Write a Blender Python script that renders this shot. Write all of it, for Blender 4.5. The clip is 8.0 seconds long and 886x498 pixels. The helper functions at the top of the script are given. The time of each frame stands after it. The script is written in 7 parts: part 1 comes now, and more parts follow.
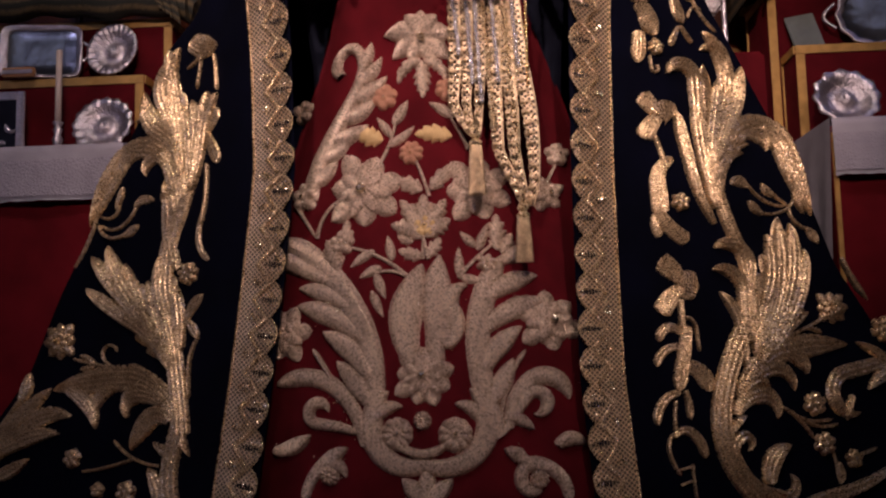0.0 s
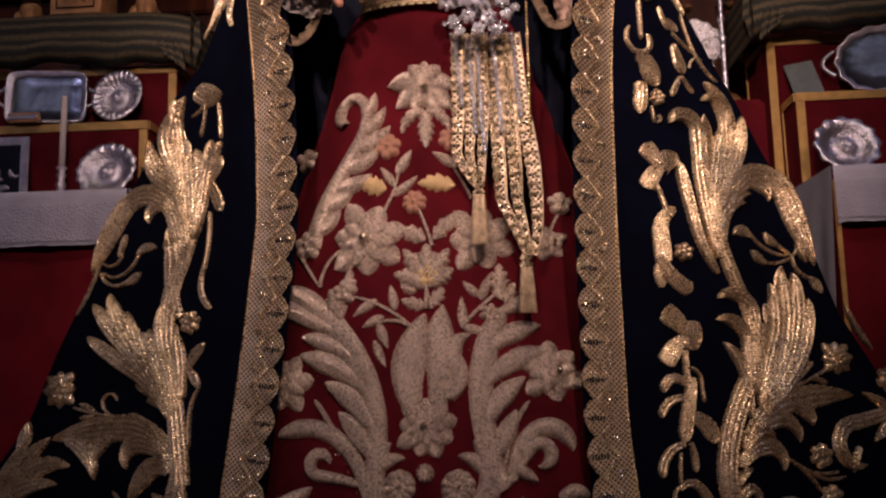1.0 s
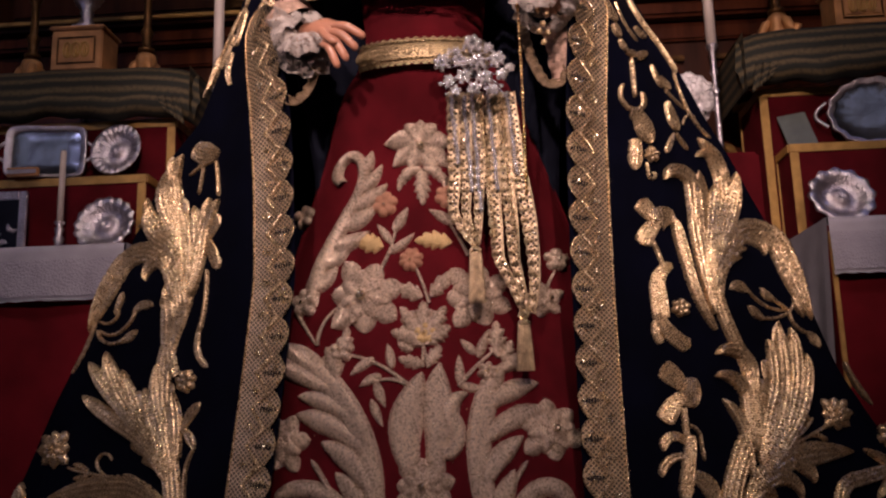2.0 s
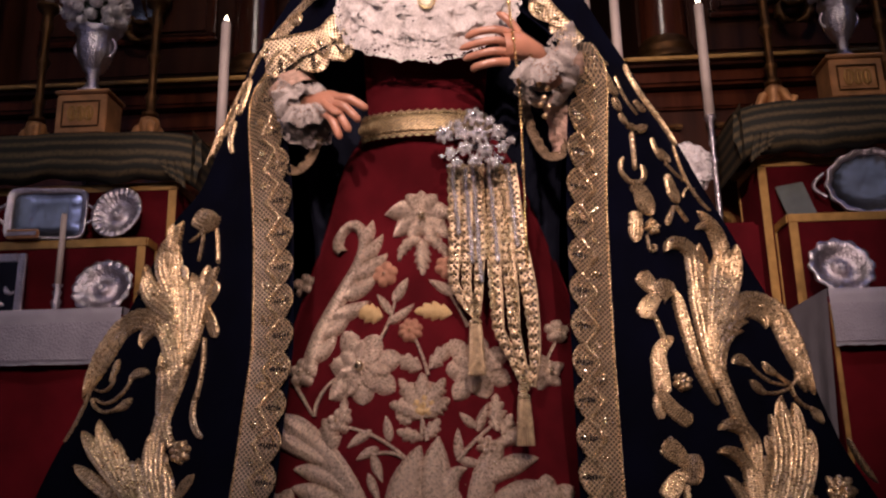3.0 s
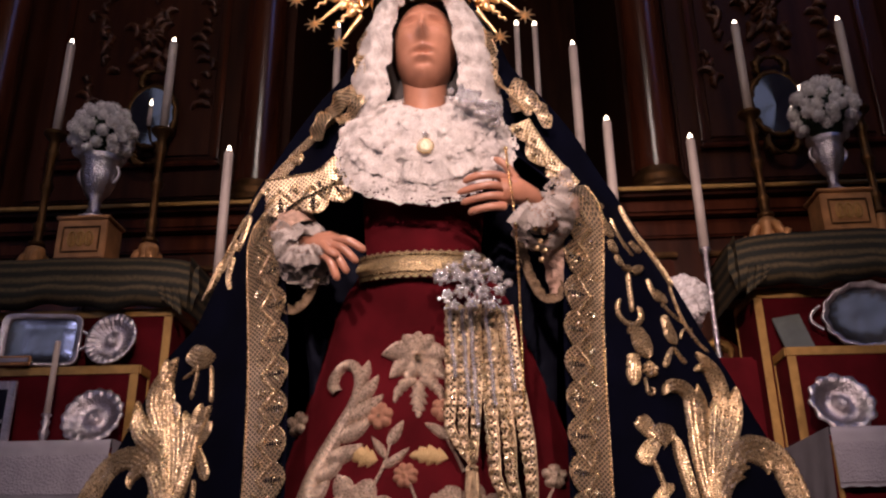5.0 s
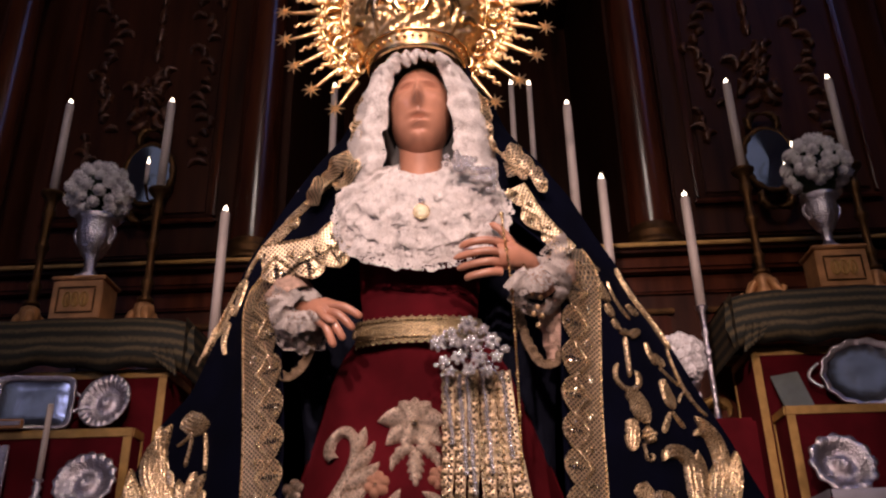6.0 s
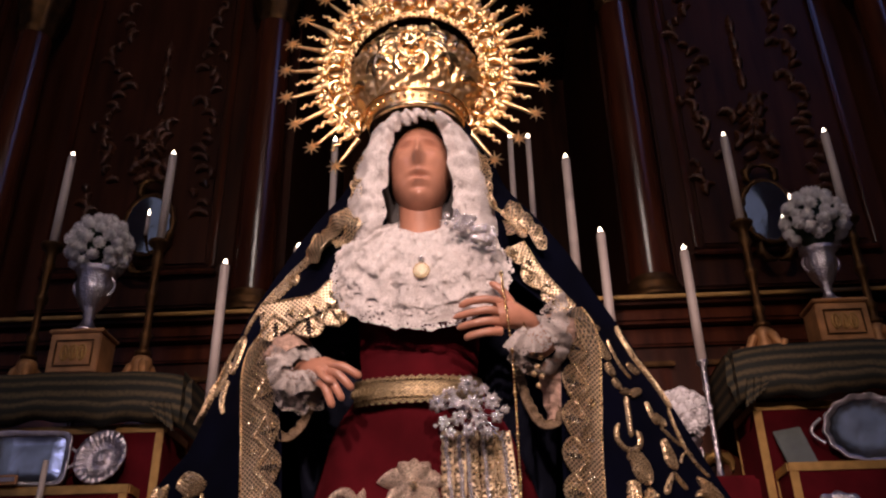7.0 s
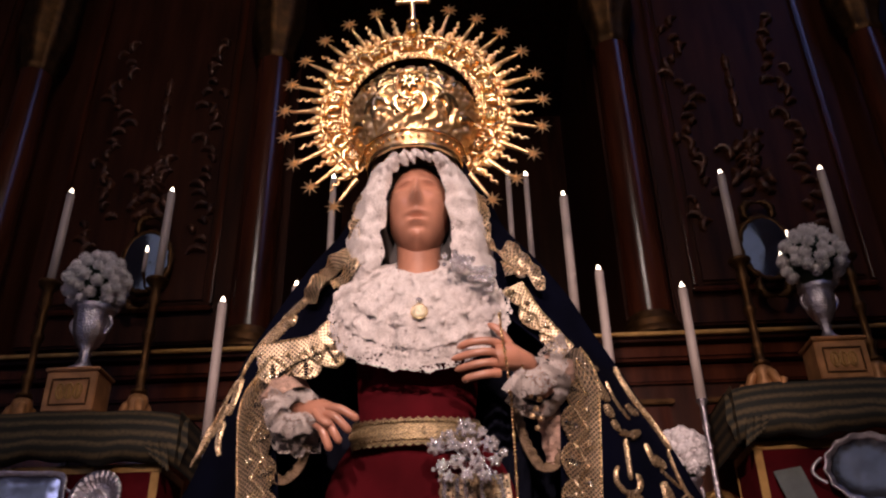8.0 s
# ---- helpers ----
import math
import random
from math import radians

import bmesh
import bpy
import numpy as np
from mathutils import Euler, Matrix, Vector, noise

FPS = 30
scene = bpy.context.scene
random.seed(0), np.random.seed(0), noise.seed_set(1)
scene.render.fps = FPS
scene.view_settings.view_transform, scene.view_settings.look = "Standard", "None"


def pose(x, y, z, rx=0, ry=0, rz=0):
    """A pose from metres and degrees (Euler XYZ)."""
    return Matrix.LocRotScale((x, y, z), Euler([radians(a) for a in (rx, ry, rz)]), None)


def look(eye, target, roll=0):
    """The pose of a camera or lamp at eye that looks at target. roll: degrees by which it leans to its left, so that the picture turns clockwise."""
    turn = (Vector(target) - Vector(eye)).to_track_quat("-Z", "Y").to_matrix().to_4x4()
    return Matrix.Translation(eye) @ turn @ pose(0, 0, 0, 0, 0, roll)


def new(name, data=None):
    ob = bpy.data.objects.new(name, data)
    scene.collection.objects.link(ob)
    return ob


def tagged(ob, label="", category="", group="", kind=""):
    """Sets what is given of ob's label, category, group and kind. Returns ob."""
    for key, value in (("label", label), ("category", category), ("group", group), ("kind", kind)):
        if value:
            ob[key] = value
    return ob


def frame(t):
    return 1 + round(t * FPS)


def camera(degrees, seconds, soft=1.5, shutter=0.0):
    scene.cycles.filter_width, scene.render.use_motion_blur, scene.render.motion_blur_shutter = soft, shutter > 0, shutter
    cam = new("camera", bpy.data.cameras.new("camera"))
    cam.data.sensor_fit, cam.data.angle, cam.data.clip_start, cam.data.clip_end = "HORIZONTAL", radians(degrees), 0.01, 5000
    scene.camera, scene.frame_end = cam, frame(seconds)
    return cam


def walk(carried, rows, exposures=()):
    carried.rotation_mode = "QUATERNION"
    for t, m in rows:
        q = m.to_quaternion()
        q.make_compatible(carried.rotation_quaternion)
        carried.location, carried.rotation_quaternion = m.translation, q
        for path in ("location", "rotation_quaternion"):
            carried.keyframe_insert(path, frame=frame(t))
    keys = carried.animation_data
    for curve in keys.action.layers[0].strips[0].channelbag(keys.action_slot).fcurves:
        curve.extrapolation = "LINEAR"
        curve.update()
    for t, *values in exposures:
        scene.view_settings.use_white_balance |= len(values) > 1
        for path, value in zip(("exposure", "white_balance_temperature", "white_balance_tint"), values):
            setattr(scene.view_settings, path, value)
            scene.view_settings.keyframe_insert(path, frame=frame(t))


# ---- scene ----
cam = camera(53.9, 8.0, soft=2.3)
PATH = [
    (0, (0.1, -0.222, 0.586), (-0.026, 1.763, 0.795), -1.4),
    (0.5, (0.098, -0.221, 0.599), (-0.026, 1.759, 0.853), -1.4),
    (1, (0.095, -0.222, 0.612), (-0.029, 1.753, 0.905), -1.3),
    (2.5, (0.1, -0.23, 0.661), (-0.013, 1.717, 1.106), -1.7),
    (3, (0.095, -0.229, 0.675), (-0.012, 1.701, 1.187), -1.1),
    (3.5, (0.093, -0.233, 0.691), (-0.012, 1.681, 1.263), -1.1),
    (4, (0.096, -0.234, 0.704), (-0.007, 1.667, 1.316), -1.0),
    (4.5, (0.096, -0.239, 0.721), (-0.002, 1.64, 1.397), -0.8),
    (5, (0.096, -0.248, 0.744), (0.005, 1.607, 1.488), -0.7),
    (6.5, (0.097, -0.268, 0.794), (0.022, 1.523, 1.682), -1.2),
    (7, (0.097, -0.275, 0.808), (0.024, 1.493, 1.741), -1.1),
    (7.5, (0.098, -0.279, 0.816), (0.028, 1.473, 1.779), -1.3),
    (8, (0.098, -0.283, 0.825), (0.032, 1.449, 1.822), -1.2),
]
walk(cam, [(t, look(eye, target, roll)) for t, eye, target, roll in PATH], [(0.0, 0.02), (3.0, -0.05), (4.5, -0.05), (6.5, -0.22), (8.0, -0.30)])

# ---- world and large lights ----
world = bpy.data.worlds.new("chapel_dark")
scene.world = world
world.use_nodes = True
world.node_tree.nodes["Background"].inputs[0].default_value = (0.6, 0.55, 0.6, 1)
world.node_tree.nodes["Background"].inputs[1].default_value = 0.01


def lamp(name, kind, eye, target, power, colour, size=0.3, angle=60, blend=0.6):
    data = bpy.data.lights.new(name, kind)
    data.energy, data.color = power, colour
    if kind == "AREA":
        data.shape, data.size = "DISK", size
    else:
        data.shadow_soft_size = size
    if kind == "SPOT":
        data.spot_size, data.spot_blend = radians(angle), blend
    ob = new(name, data)
    ob.matrix_world = look(eye, target)
    return ob


# two chapel spotlights high in front of the image, dim daylight from a window behind the camera,
# and an added overhead fill that belongs to no fitting
lamp("spotlight", "SPOT", (-0.60, -2.6, 2.66), (0.02, 1.5, 1.76), 640, (1.0, 0.715, 0.665), 0.07, 30, 1.0)
lamp("spotlight", "SPOT", (0.80, -2.5, 2.58), (0.06, 1.5, 1.45), 450, (1.0, 0.72, 0.67), 0.07, 33.5, 1.0)
lamp("overhead_fill", "AREA", (0.0, -0.6, 4.3), (0, 1.6, 1.0), 40, (1.0, 0.80, 0.72), 0.8)
lamp("window_light", "AREA", (-3.3, -2.2, 2.6), (-1.0, 2.6, 2.4), 11.5, (0.58, 0.58, 1.0), 1.3)
side_window = lamp("window_light", "AREA", (4.10, -1.5, 7.5), (-0.8, 2.0, 3.2), 46, (0.26, 0.36, 1.0), 1.0)
side_window.data.shape, side_window.data.size, side_window.data.size_y = "RECTANGLE", 1.7, 3.2

# ---- materials ----
def material(name):
    m = bpy.data.materials.new(name)
    m.use_nodes = True
    return m, m.node_tree.nodes, m.node_tree.links, m.node_tree.nodes["Principled BSDF"]


def surface(name, colour, rough=0.6, metal=0.0, vary=0.25, scale=12.0, bump=0.2, bump_scale=200.0, sheen=0.0, spec=0.5,
            stretch=(1, 1, 1), kind="noise", dist=0.002, sheen_tint=None, coat=0.0):
    """Two scales of variation: large stains in the colour, fine grain in the relief."""
    m, n, l, p = material(name)
    tc = n.new("ShaderNodeTexCoord")
    mp = n.new("ShaderNodeMapping")
    mp.inputs["Scale"].default_value = stretch
    l.new(tc.outputs["Object"], mp.inputs["Vector"])
    big = n.new("ShaderNodeTexNoise")
    big.inputs["Scale"].default_value, big.inputs["Detail"].default_value = scale, 5
    l.new(mp.outputs[0], big.inputs["Vector"])
    ramp = n.new("ShaderNodeMapRange")
    ramp.inputs["From Min"].default_value, ramp.inputs["From Max"].default_value = 0.3, 0.7
    ramp.inputs["To Min"].default_value, ramp.inputs["To Max"].default_value = 1 - vary, 1 + vary
    l.new(big.outputs["Fac"], ramp.inputs["Value"])
    mul = n.new("ShaderNodeVectorMath")
    mul.operation = "SCALE"
    mul.inputs[0].default_value = colour
    l.new(ramp.outputs[0], mul.inputs["Scale"])
    l.new(mul.outputs[0], p.inputs["Base Color"])
    p.inputs["Roughness"].default_value, p.inputs["Metallic"].default_value = rough, metal
    p.inputs["Specular IOR Level"].default_value = spec
    if kind == "noise":
        fine = n.new("ShaderNodeTexNoise")
        fine.inputs["Scale"].default_value, fine.inputs["Detail"].default_value = bump_scale, 3
        height = fine.outputs["Fac"]
    else:
        fine = n.new("ShaderNodeTexVoronoi")
        fine.inputs["Scale"].default_value = bump_scale
        height = fine.outputs["Distance"]
    l.new(mp.outputs[0], fine.inputs["Vector"])
    bp = n.new("ShaderNodeBump")
    bp.inputs["Strength"].default_value, bp.inputs["Distance"].default_value = bump, dist
    l.new(height, bp.inputs["Height"])
    l.new(bp.outputs[0], p.inputs["Normal"])
    if sheen:
        p.inputs["Sheen Weight"].default_value = sheen
        p.inputs["Sheen Roughness"].default_value = 0.35
        p.inputs["Sheen Tint"].default_value = (*(sheen_tint or colour), 1)
    if coat:
        p.inputs["Coat Weight"].default_value, p.inputs["Coat Roughness"].default_value = coat, 0.15
    return m


def thread(name, colour, dark, pitch, rough=0.42, glitter=0.5, slant=0.6, metal=0.9, cell=330, flecks=0.0, twill=0.85):
    """Metal thread couched in slanted rows, with broken little facets that glitter. UV in metres."""
    m, n, l, p = material(name)
    tc = n.new("ShaderNodeTexCoord")
    mp = n.new("ShaderNodeMapping")
    mp.inputs["Rotation"].default_value = (0, 0, slant)
    l.new(tc.outputs["UV"], mp.inputs["Vector"])
    wv = n.new("ShaderNodeTexWave")
    wv.inputs["Scale"].default_value = 0.314 / pitch
    wv.inputs["Distortion"].default_value, wv.inputs["Detail"].default_value = 0.5, 1
    wv.inputs["Detail Scale"].default_value = 2.0
    l.new(mp.outputs[0], wv.inputs["Vector"])
    cells = n.new("ShaderNodeTexVoronoi")
    cells.inputs["Scale"].default_value = cell
    l.new(tc.outputs["Object"], cells.inputs["Vector"])
    blot = n.new("ShaderNodeTexNoise")
    blot.inputs["Scale"].default_value, blot.inputs["Detail"].default_value = 26, 4
    l.new(tc.outputs["Object"], blot.inputs["Vector"])
    add = n.new("ShaderNodeMath")
    add.operation = "MULTIPLY"
    l.new(wv.outputs["Fac"], add.inputs[0])
    l.new(blot.outputs["Fac"], add.inputs[1])
    mix = n.new("ShaderNodeMix")
    mix.data_type = "RGBA"
    rg = n.new("ShaderNodeMapRange")
    sep = n.new("ShaderNodeSeparateColor")
    l.new(cells.outputs["Color"], sep.inputs[0])
    fleck = n.new("ShaderNodeMath")
    fleck.operation = "MULTIPLY_ADD"
    fleck.inputs[1].default_value = flecks
    l.new(sep.outputs[2], fleck.inputs[0])
    l.new(add.outputs[0], fleck.inputs[2])
    rg.inputs["From Min"].default_value, rg.inputs["From Max"].default_value = 0.05 + 0.5 * flecks, 0.5 + 0.5 * flecks
    l.new(fleck.outputs[0], rg.inputs["Value"])
    l.new(rg.outputs[0], mix.inputs["Factor"])
    mix.inputs["A"].default_value, mix.inputs["B"].default_value = (*dark, 1), (*colour, 1)
    l.new(mix.outputs["Result"], p.inputs["Base Color"])
    p.inputs["Metallic"].default_value = metal
    b1 = n.new("ShaderNodeBump")
    b1.inputs["Strength"].default_value, b1.inputs["Distance"].default_value = twill, 0.0014
    l.new(wv.outputs["Fac"], b1.inputs["Height"])
    b2 = n.new("ShaderNodeBump")
    b2.inputs["Strength"].default_value, b2.inputs["Distance"].default_value = glitter, 0.002
    l.new(sep.outputs[0], b2.inputs["Height"])
    l.new(b1.outputs[0], b2.inputs["Normal"])
    l.new(b2.outputs[0], p.inputs["Normal"])
    r2 = n.new("ShaderNodeMapRange")
    r2.inputs["To Min"].default_value, r2.inputs["To Max"].default_value = rough - 0.17, rough + 0.15
    l.new(sep.outputs[1], r2.inputs["Value"])
    l.new(r2.outputs[0], p.inputs["Roughness"])
    return m


def lattice(name, colour, dark, cell, fill):
    """Gold bobbin lace: a diagonal net of metal thread over dark cloth, with denser worked patches. UV in metres."""
    m, n, l, p = material(name)
    tc = n.new("ShaderNodeTexCoord")
    nets = []
    for turn in (0.785, -0.785):
        mp = n.new("ShaderNodeMapping")
        mp.inputs["Rotation"].default_value = (0, 0, turn)
        l.new(tc.outputs["UV"], mp.inputs["Vector"])
        wv = n.new("ShaderNodeTexWave")
        wv.inputs["Scale"].default_value, wv.inputs["Distortion"].default_value = 0.314 / cell, 0.3
        l.new(mp.outputs[0], wv.inputs["Vector"])
        nets.append(wv)
    mx = n.new("ShaderNodeMath")
    mx.operation = "MAXIMUM"
    l.new(nets[0].outputs["Fac"], mx.inputs[0])
    l.new(nets[1].outputs["Fac"], mx.inputs[1])
    blot = n.new("ShaderNodeTexNoise")
    blot.inputs["Scale"].default_value, blot.inputs["Detail"].default_value = 60, 3
    l.new(tc.outputs["UV"], blot.inputs["Vector"])
    ad = n.new("ShaderNodeMath")
    ad.operation = "MULTIPLY_ADD"
    ad.inputs[1].default_value = fill
    l.new(blot.outputs["Fac"], ad.inputs[0])
    l.new(mx.outputs[0], ad.inputs[2])
    rg = n.new("ShaderNodeMapRange")
    rg.inputs["From Min"].default_value, rg.inputs["From Max"].default_value = 0.56 + fill * 0.4, 0.90 + fill * 0.4
    l.new(ad.outputs[0], rg.inputs["Value"])
    mix = n.new("ShaderNodeMix")
    mix.data_type = "RGBA"
    mix.inputs["A"].default_value, mix.inputs["B"].default_value = (*dark, 1), (*colour, 1)
    l.new(rg.outputs[0], mix.inputs["Factor"])
    l.new(mix.outputs["Result"], p.inputs["Base Color"])
    l.new(rg.outputs[0], p.inputs["Metallic"])
    cells = n.new("ShaderNodeTexVoronoi")
    cells.inputs["Scale"].default_value = 420
    l.new(tc.outputs["Object"], cells.inputs["Vector"])
    sep = n.new("ShaderNodeSeparateColor")
    l.new(cells.outputs["Color"], sep.inputs[0])
    b1 = n.new("ShaderNodeBump")
    b1.inputs["Strength"].default_value, b1.inputs["Distance"].default_value = 0.5, 0.0015
    l.new(rg.outputs[0], b1.inputs["Height"])
    b2 = n.new("ShaderNodeBump")
    b2.inputs["Strength"].default_value, b2.inputs["Distance"].default_value = 0.95, 0.002
    l.new(sep.outputs[0], b2.inputs["Height"])
    l.new(b1.outputs[0], b2.inputs["Normal"])
    l.new(b2.outputs[0], p.inputs["Normal"])
    p.inputs["Roughness"].default_value = 0.41
    return m


def white_lace(name, hole, scale, colour=(0.78, 0.74, 0.72)):
    """White needle lace: a cloth net with real holes, flowers denser than the ground."""
    m, n, l, p = material(name)
    tc = n.new("ShaderNodeTexCoord")
    v1 = n.new("ShaderNodeTexVoronoi")
    v1.feature = "DISTANCE_TO_EDGE"
    v1.inputs["Scale"].default_value = scale
    l.new(tc.outputs["Object"], v1.inputs["Vector"])
    bl = n.new("ShaderNodeTexNoise")
    bl.inputs["Scale"].default_value, bl.inputs["Detail"].default_value = scale * 0.22, 3
    l.new(tc.outputs["Object"], bl.inputs["Vector"])
    sb = n.new("ShaderNodeMath")
    sb.operation = "MULTIPLY_ADD"
    sb.inputs[1].default_value, sb.inputs[2].default_value = 1.2, -0.6 + hole
    l.new(bl.outputs["Fac"], sb.inputs[0])
    gt = n.new("ShaderNodeMath")
    gt.operation = "LESS_THAN"
    l.new(v1.outputs["Distance"], gt.inputs[0])
    inv = n.new("ShaderNodeMath")
    inv.operation = "SUBTRACT"
    inv.inputs[0].default_value = 0.42
    l.new(sb.outputs[0], inv.inputs[1])
    l.new(inv.outputs[0], gt.inputs[1])
    l.new(gt.outputs[0], p.inputs["Alpha"])
    fine = n.new("ShaderNodeTexNoise")
    fine.inputs["Scale"].default_value, fine.inputs["Detail"].default_value = scale * 2.5, 3
    l.new(tc.outputs["Object"], fine.inputs["Vector"])
    bp = n.new("ShaderNodeBump")
    bp.inputs["Strength"].default_value, bp.inputs["Distance"].default_value = 0.9, 0.003
    l.new(fine.outputs["Fac"], bp.inputs["Height"])
    l.new(bp.outputs[0], p.inputs["Normal"])
    mp = n.new("ShaderNodeMapRange")
    mp.inputs["From Min"].default_value, mp.inputs["From Max"].default_value = 0.3, 0.7
    mp.inputs["To Min"].default_value, mp.inputs["To Max"].default_value = 0.62, 1.05
    l.new(fine.outputs["Fac"], mp.inputs["Value"])
    sc = n.new("ShaderNodeVectorMath")
    sc.operation = "SCALE"
    sc.inputs[0].default_value = colour
    l.new(mp.outputs[0], sc.inputs["Scale"])
    l.new(sc.outputs[0], p.inputs["Base Color"])
    p.inputs["Roughness"].default_value = 0.8
    return m


def striped(name):
    """Green and straw striped silk; the stripes run along its width. UV in metres."""
    m, n, l, p = material(name)
    tc = n.new("ShaderNodeTexCoord")
    mp = n.new("ShaderNodeMapping")
    mp.inputs["Rotation"].default_value = (0, 0, 1.5708)
    l.new(tc.outputs["UV"], mp.inputs["Vector"])
    wv = n.new("ShaderNodeTexWave")
    wv.inputs["Scale"].default_value, wv.inputs["Distortion"].default_value = 0.314 / 0.034, 0.3
    l.new(mp.outputs[0], wv.inputs["Vector"])
    no = n.new("ShaderNodeTexNoise")
    no.inputs["Scale"].default_value, no.inputs["Detail"].default_value = 90, 4
    l.new(tc.outputs["UV"], no.inputs["Vector"])
    md = n.new("ShaderNodeMath")
    md.operation = "MULTIPLY"
    l.new(wv.outputs["Fac"], md.inputs[0])
    l.new(no.outputs["Fac"], md.inputs[1])
    mix = n.new("ShaderNodeMix")
    mix.data_type = "RGBA"
    mix.inputs["A"].default_value, mix.inputs["B"].default_value = (0.008, 0.008, 0.0035, 1), (0.088, 0.060, 0.025, 1)
    rg = n.new("ShaderNodeMapRange")
    rg.inputs["From Min"].default_value, rg.inputs["From Max"].default_value = 0.12, 0.50
    l.new(md.outputs[0], rg.inputs["Value"])
    l.new(rg.outputs[0], mix.inputs["Factor"])
    l.new(mix.outputs["Result"], p.inputs["Base Color"])
    p.inputs["Roughness"].default_value = 0.8
    return m


def glowing(name, colour, strength):
    m, n, l, p = material(name)
    p.inputs["Base Color"].default_value = (*colour, 1)
    p.inputs["Emission Color"].default_value = (*colour, 1)
    p.inputs["Emission Strength"].default_value = strength
    return m


RED = surface("red_velvet", (0.072, 0.004, 0.007), 0.9, 0, 0.35, 9, 0.25, 500, 0.22, 0.08, sheen_tint=(0.4, 0.03, 0.05))
NAVY = surface("navy_velvet", (0.0012, 0.0015, 0.0058), 0.9, 0, 0.3, 10, 0.25, 500, 0.0, 0.05, sheen_tint=(0.02, 0.03, 0.14))
BLACK = surface("black_lining", (0.009, 0.010, 0.018), 0.9, 0, 0.3, 12, 0.2, 300, 0.0, 0.05)
DRAPE_RED = surface("red_cloth", (0.115, 0.006, 0.010), 0.9, 0, 0.3, 6, 0.3, 300, 0.15, 0.08, sheen_tint=(0.4, 0.04, 0.05))
GOLD_THREAD = thread("gold_thread", (0.97, 0.74, 0.46), (0.30, 0.19, 0.09), 0.0036, 0.33, 0.07, 0.75, 0.85, 330, 0.06, 0.22)
PALE_THREAD = thread("silver_gilt_thread", (0.84, 0.66, 0.51), (0.36, 0.26, 0.19), 0.0022, 0.38, 0.6, 0.4, 0.5, 300, 0.35)
SILK_YELLOW = thread("yellow_silk", (0.84, 0.62, 0.32), (0.50, 0.32, 0.13), 0.003, 0.5, 0.3, 0.2, 0.35)
SILK_PINK = thread("salmon_silk", (0.60, 0.32, 0.20), (0.34, 0.16, 0.10), 0.003, 0.55, 0.5, 0.3, 0.4)
GOLD_LACE = lattice("gold_bobbin_lace", (0.95, 0.73, 0.47), (0.035, 0.020, 0.011), 0.0072, 0.5)
SASH_LACE = lattice("pale_gold_lace", (0.52, 0.39, 0.25), (0.050, 0.028, 0.015), 0.0090, 0.6)
BELT_LACE = lattice("woven_belt_lace", (0.38, 0.28, 0.15), (0.06, 0.036, 0.016), 0.0056, 0.8)
BRAID = thread("gold_braid", (1.0, 0.80, 0.54), (0.45, 0.30, 0.14), 0.003, 0.29, 0.5, 0.5)
SEQUIN = surface("gold_sequin", (1.0, 0.87, 0.64), 0.15, 1.0, 0.1, 30, 0.8, 260, kind="voronoi", dist=0.003)
GOLD = surface("polished_gold", (1.0, 0.67, 0.34), 0.22, 1.0, 0.2, 30, 0.25, 120, dist=0.002)
GOLD_SATIN = surface("satin_gold", (1.0, 0.64, 0.31), 0.30, 0.9, 0.2, 30, 0.4, 140, dist=0.002)
STAR_GOLD = surface("bright_star_gold", (1.0, 0.74, 0.44), 0.42, 0.75, 0.1, 30, 0.3, 140, dist=0.002)
GILT_DARK = surface("old_gilding", (0.085, 0.040, 0.013), 0.5, 0.85, 0.5, 20, 0.5, 130)
RED_GILT = surface("rubbed_red_gilding", (0.082, 0.027, 0.010), 0.42, 0.25, 0.6, 25, 0.6, 130)
SILVER = surface("chased_silver", (0.56, 0.51, 0.54), 0.36, 1.0, 0.25, 20, 0.55, 150, kind="voronoi", dist=0.004)
SILVER_PLAIN = surface("polished_silver", (0.72, 0.72, 0.76), 0.16, 1.0, 0.3, 12, 0.45, 22)
JEWEL = surface("paste_diamonds", (0.95, 0.90, 0.90), 0.16, 0.75, 0.1, 50, 0.8, 330, kind="voronoi", dist=0.006)
PEARL = surface("ivory_pearl", (0.86, 0.78, 0.55), 0.25, 0, 0.05, 40, 0.05, 80, coat=0.6)
LACE = white_lace("white_lace", 0.115, 150, (0.80, 0.72, 0.67))
LACE_OPEN = white_lace("open_white_lace", 0.20, 130, (0.80, 0.72, 0.67))
TULLE = surface("rosy_tulle", (0.42, 0.27, 0.20), 0.7, 0, 0.5, 40, 1.0, 120, spec=0.3, dist=0.006)
LACE_BAND = surface("worked_linen", (0.34, 0.31, 0.36), 0.85, 0, 0.12, 14, 1.0, 150, kind="voronoi", dist=0.003)
FRINGE = surface("tassel_thread", (0.42, 0.31, 0.19), 0.35, 0.8, 0.4, 90, 0.4, 300)
LACE_TAN = surface("dark_tan_lace", (0.19, 0.125, 0.070), 0.6, 0.3, 0.4, 60, 0.8, 260, kind="voronoi", dist=0.003)
LACE_FINE = white_lace("cuff_lace", 0.21, 170, (0.56, 0.48, 0.43))
LINING = surface("grey_lining", (0.58, 0.51, 0.47), 0.9, 0, 0.12, 14, 0.4, 350)
LINEN = surface("white_linen", (0.37, 0.34, 0.39), 0.85, 0, 0.12, 14, 0.4, 350)
SKIN = surface("painted_wood_flesh", (0.47, 0.215, 0.135), 0.36, 0, 0.25, 14, 0.08, 60, coat=0.4)
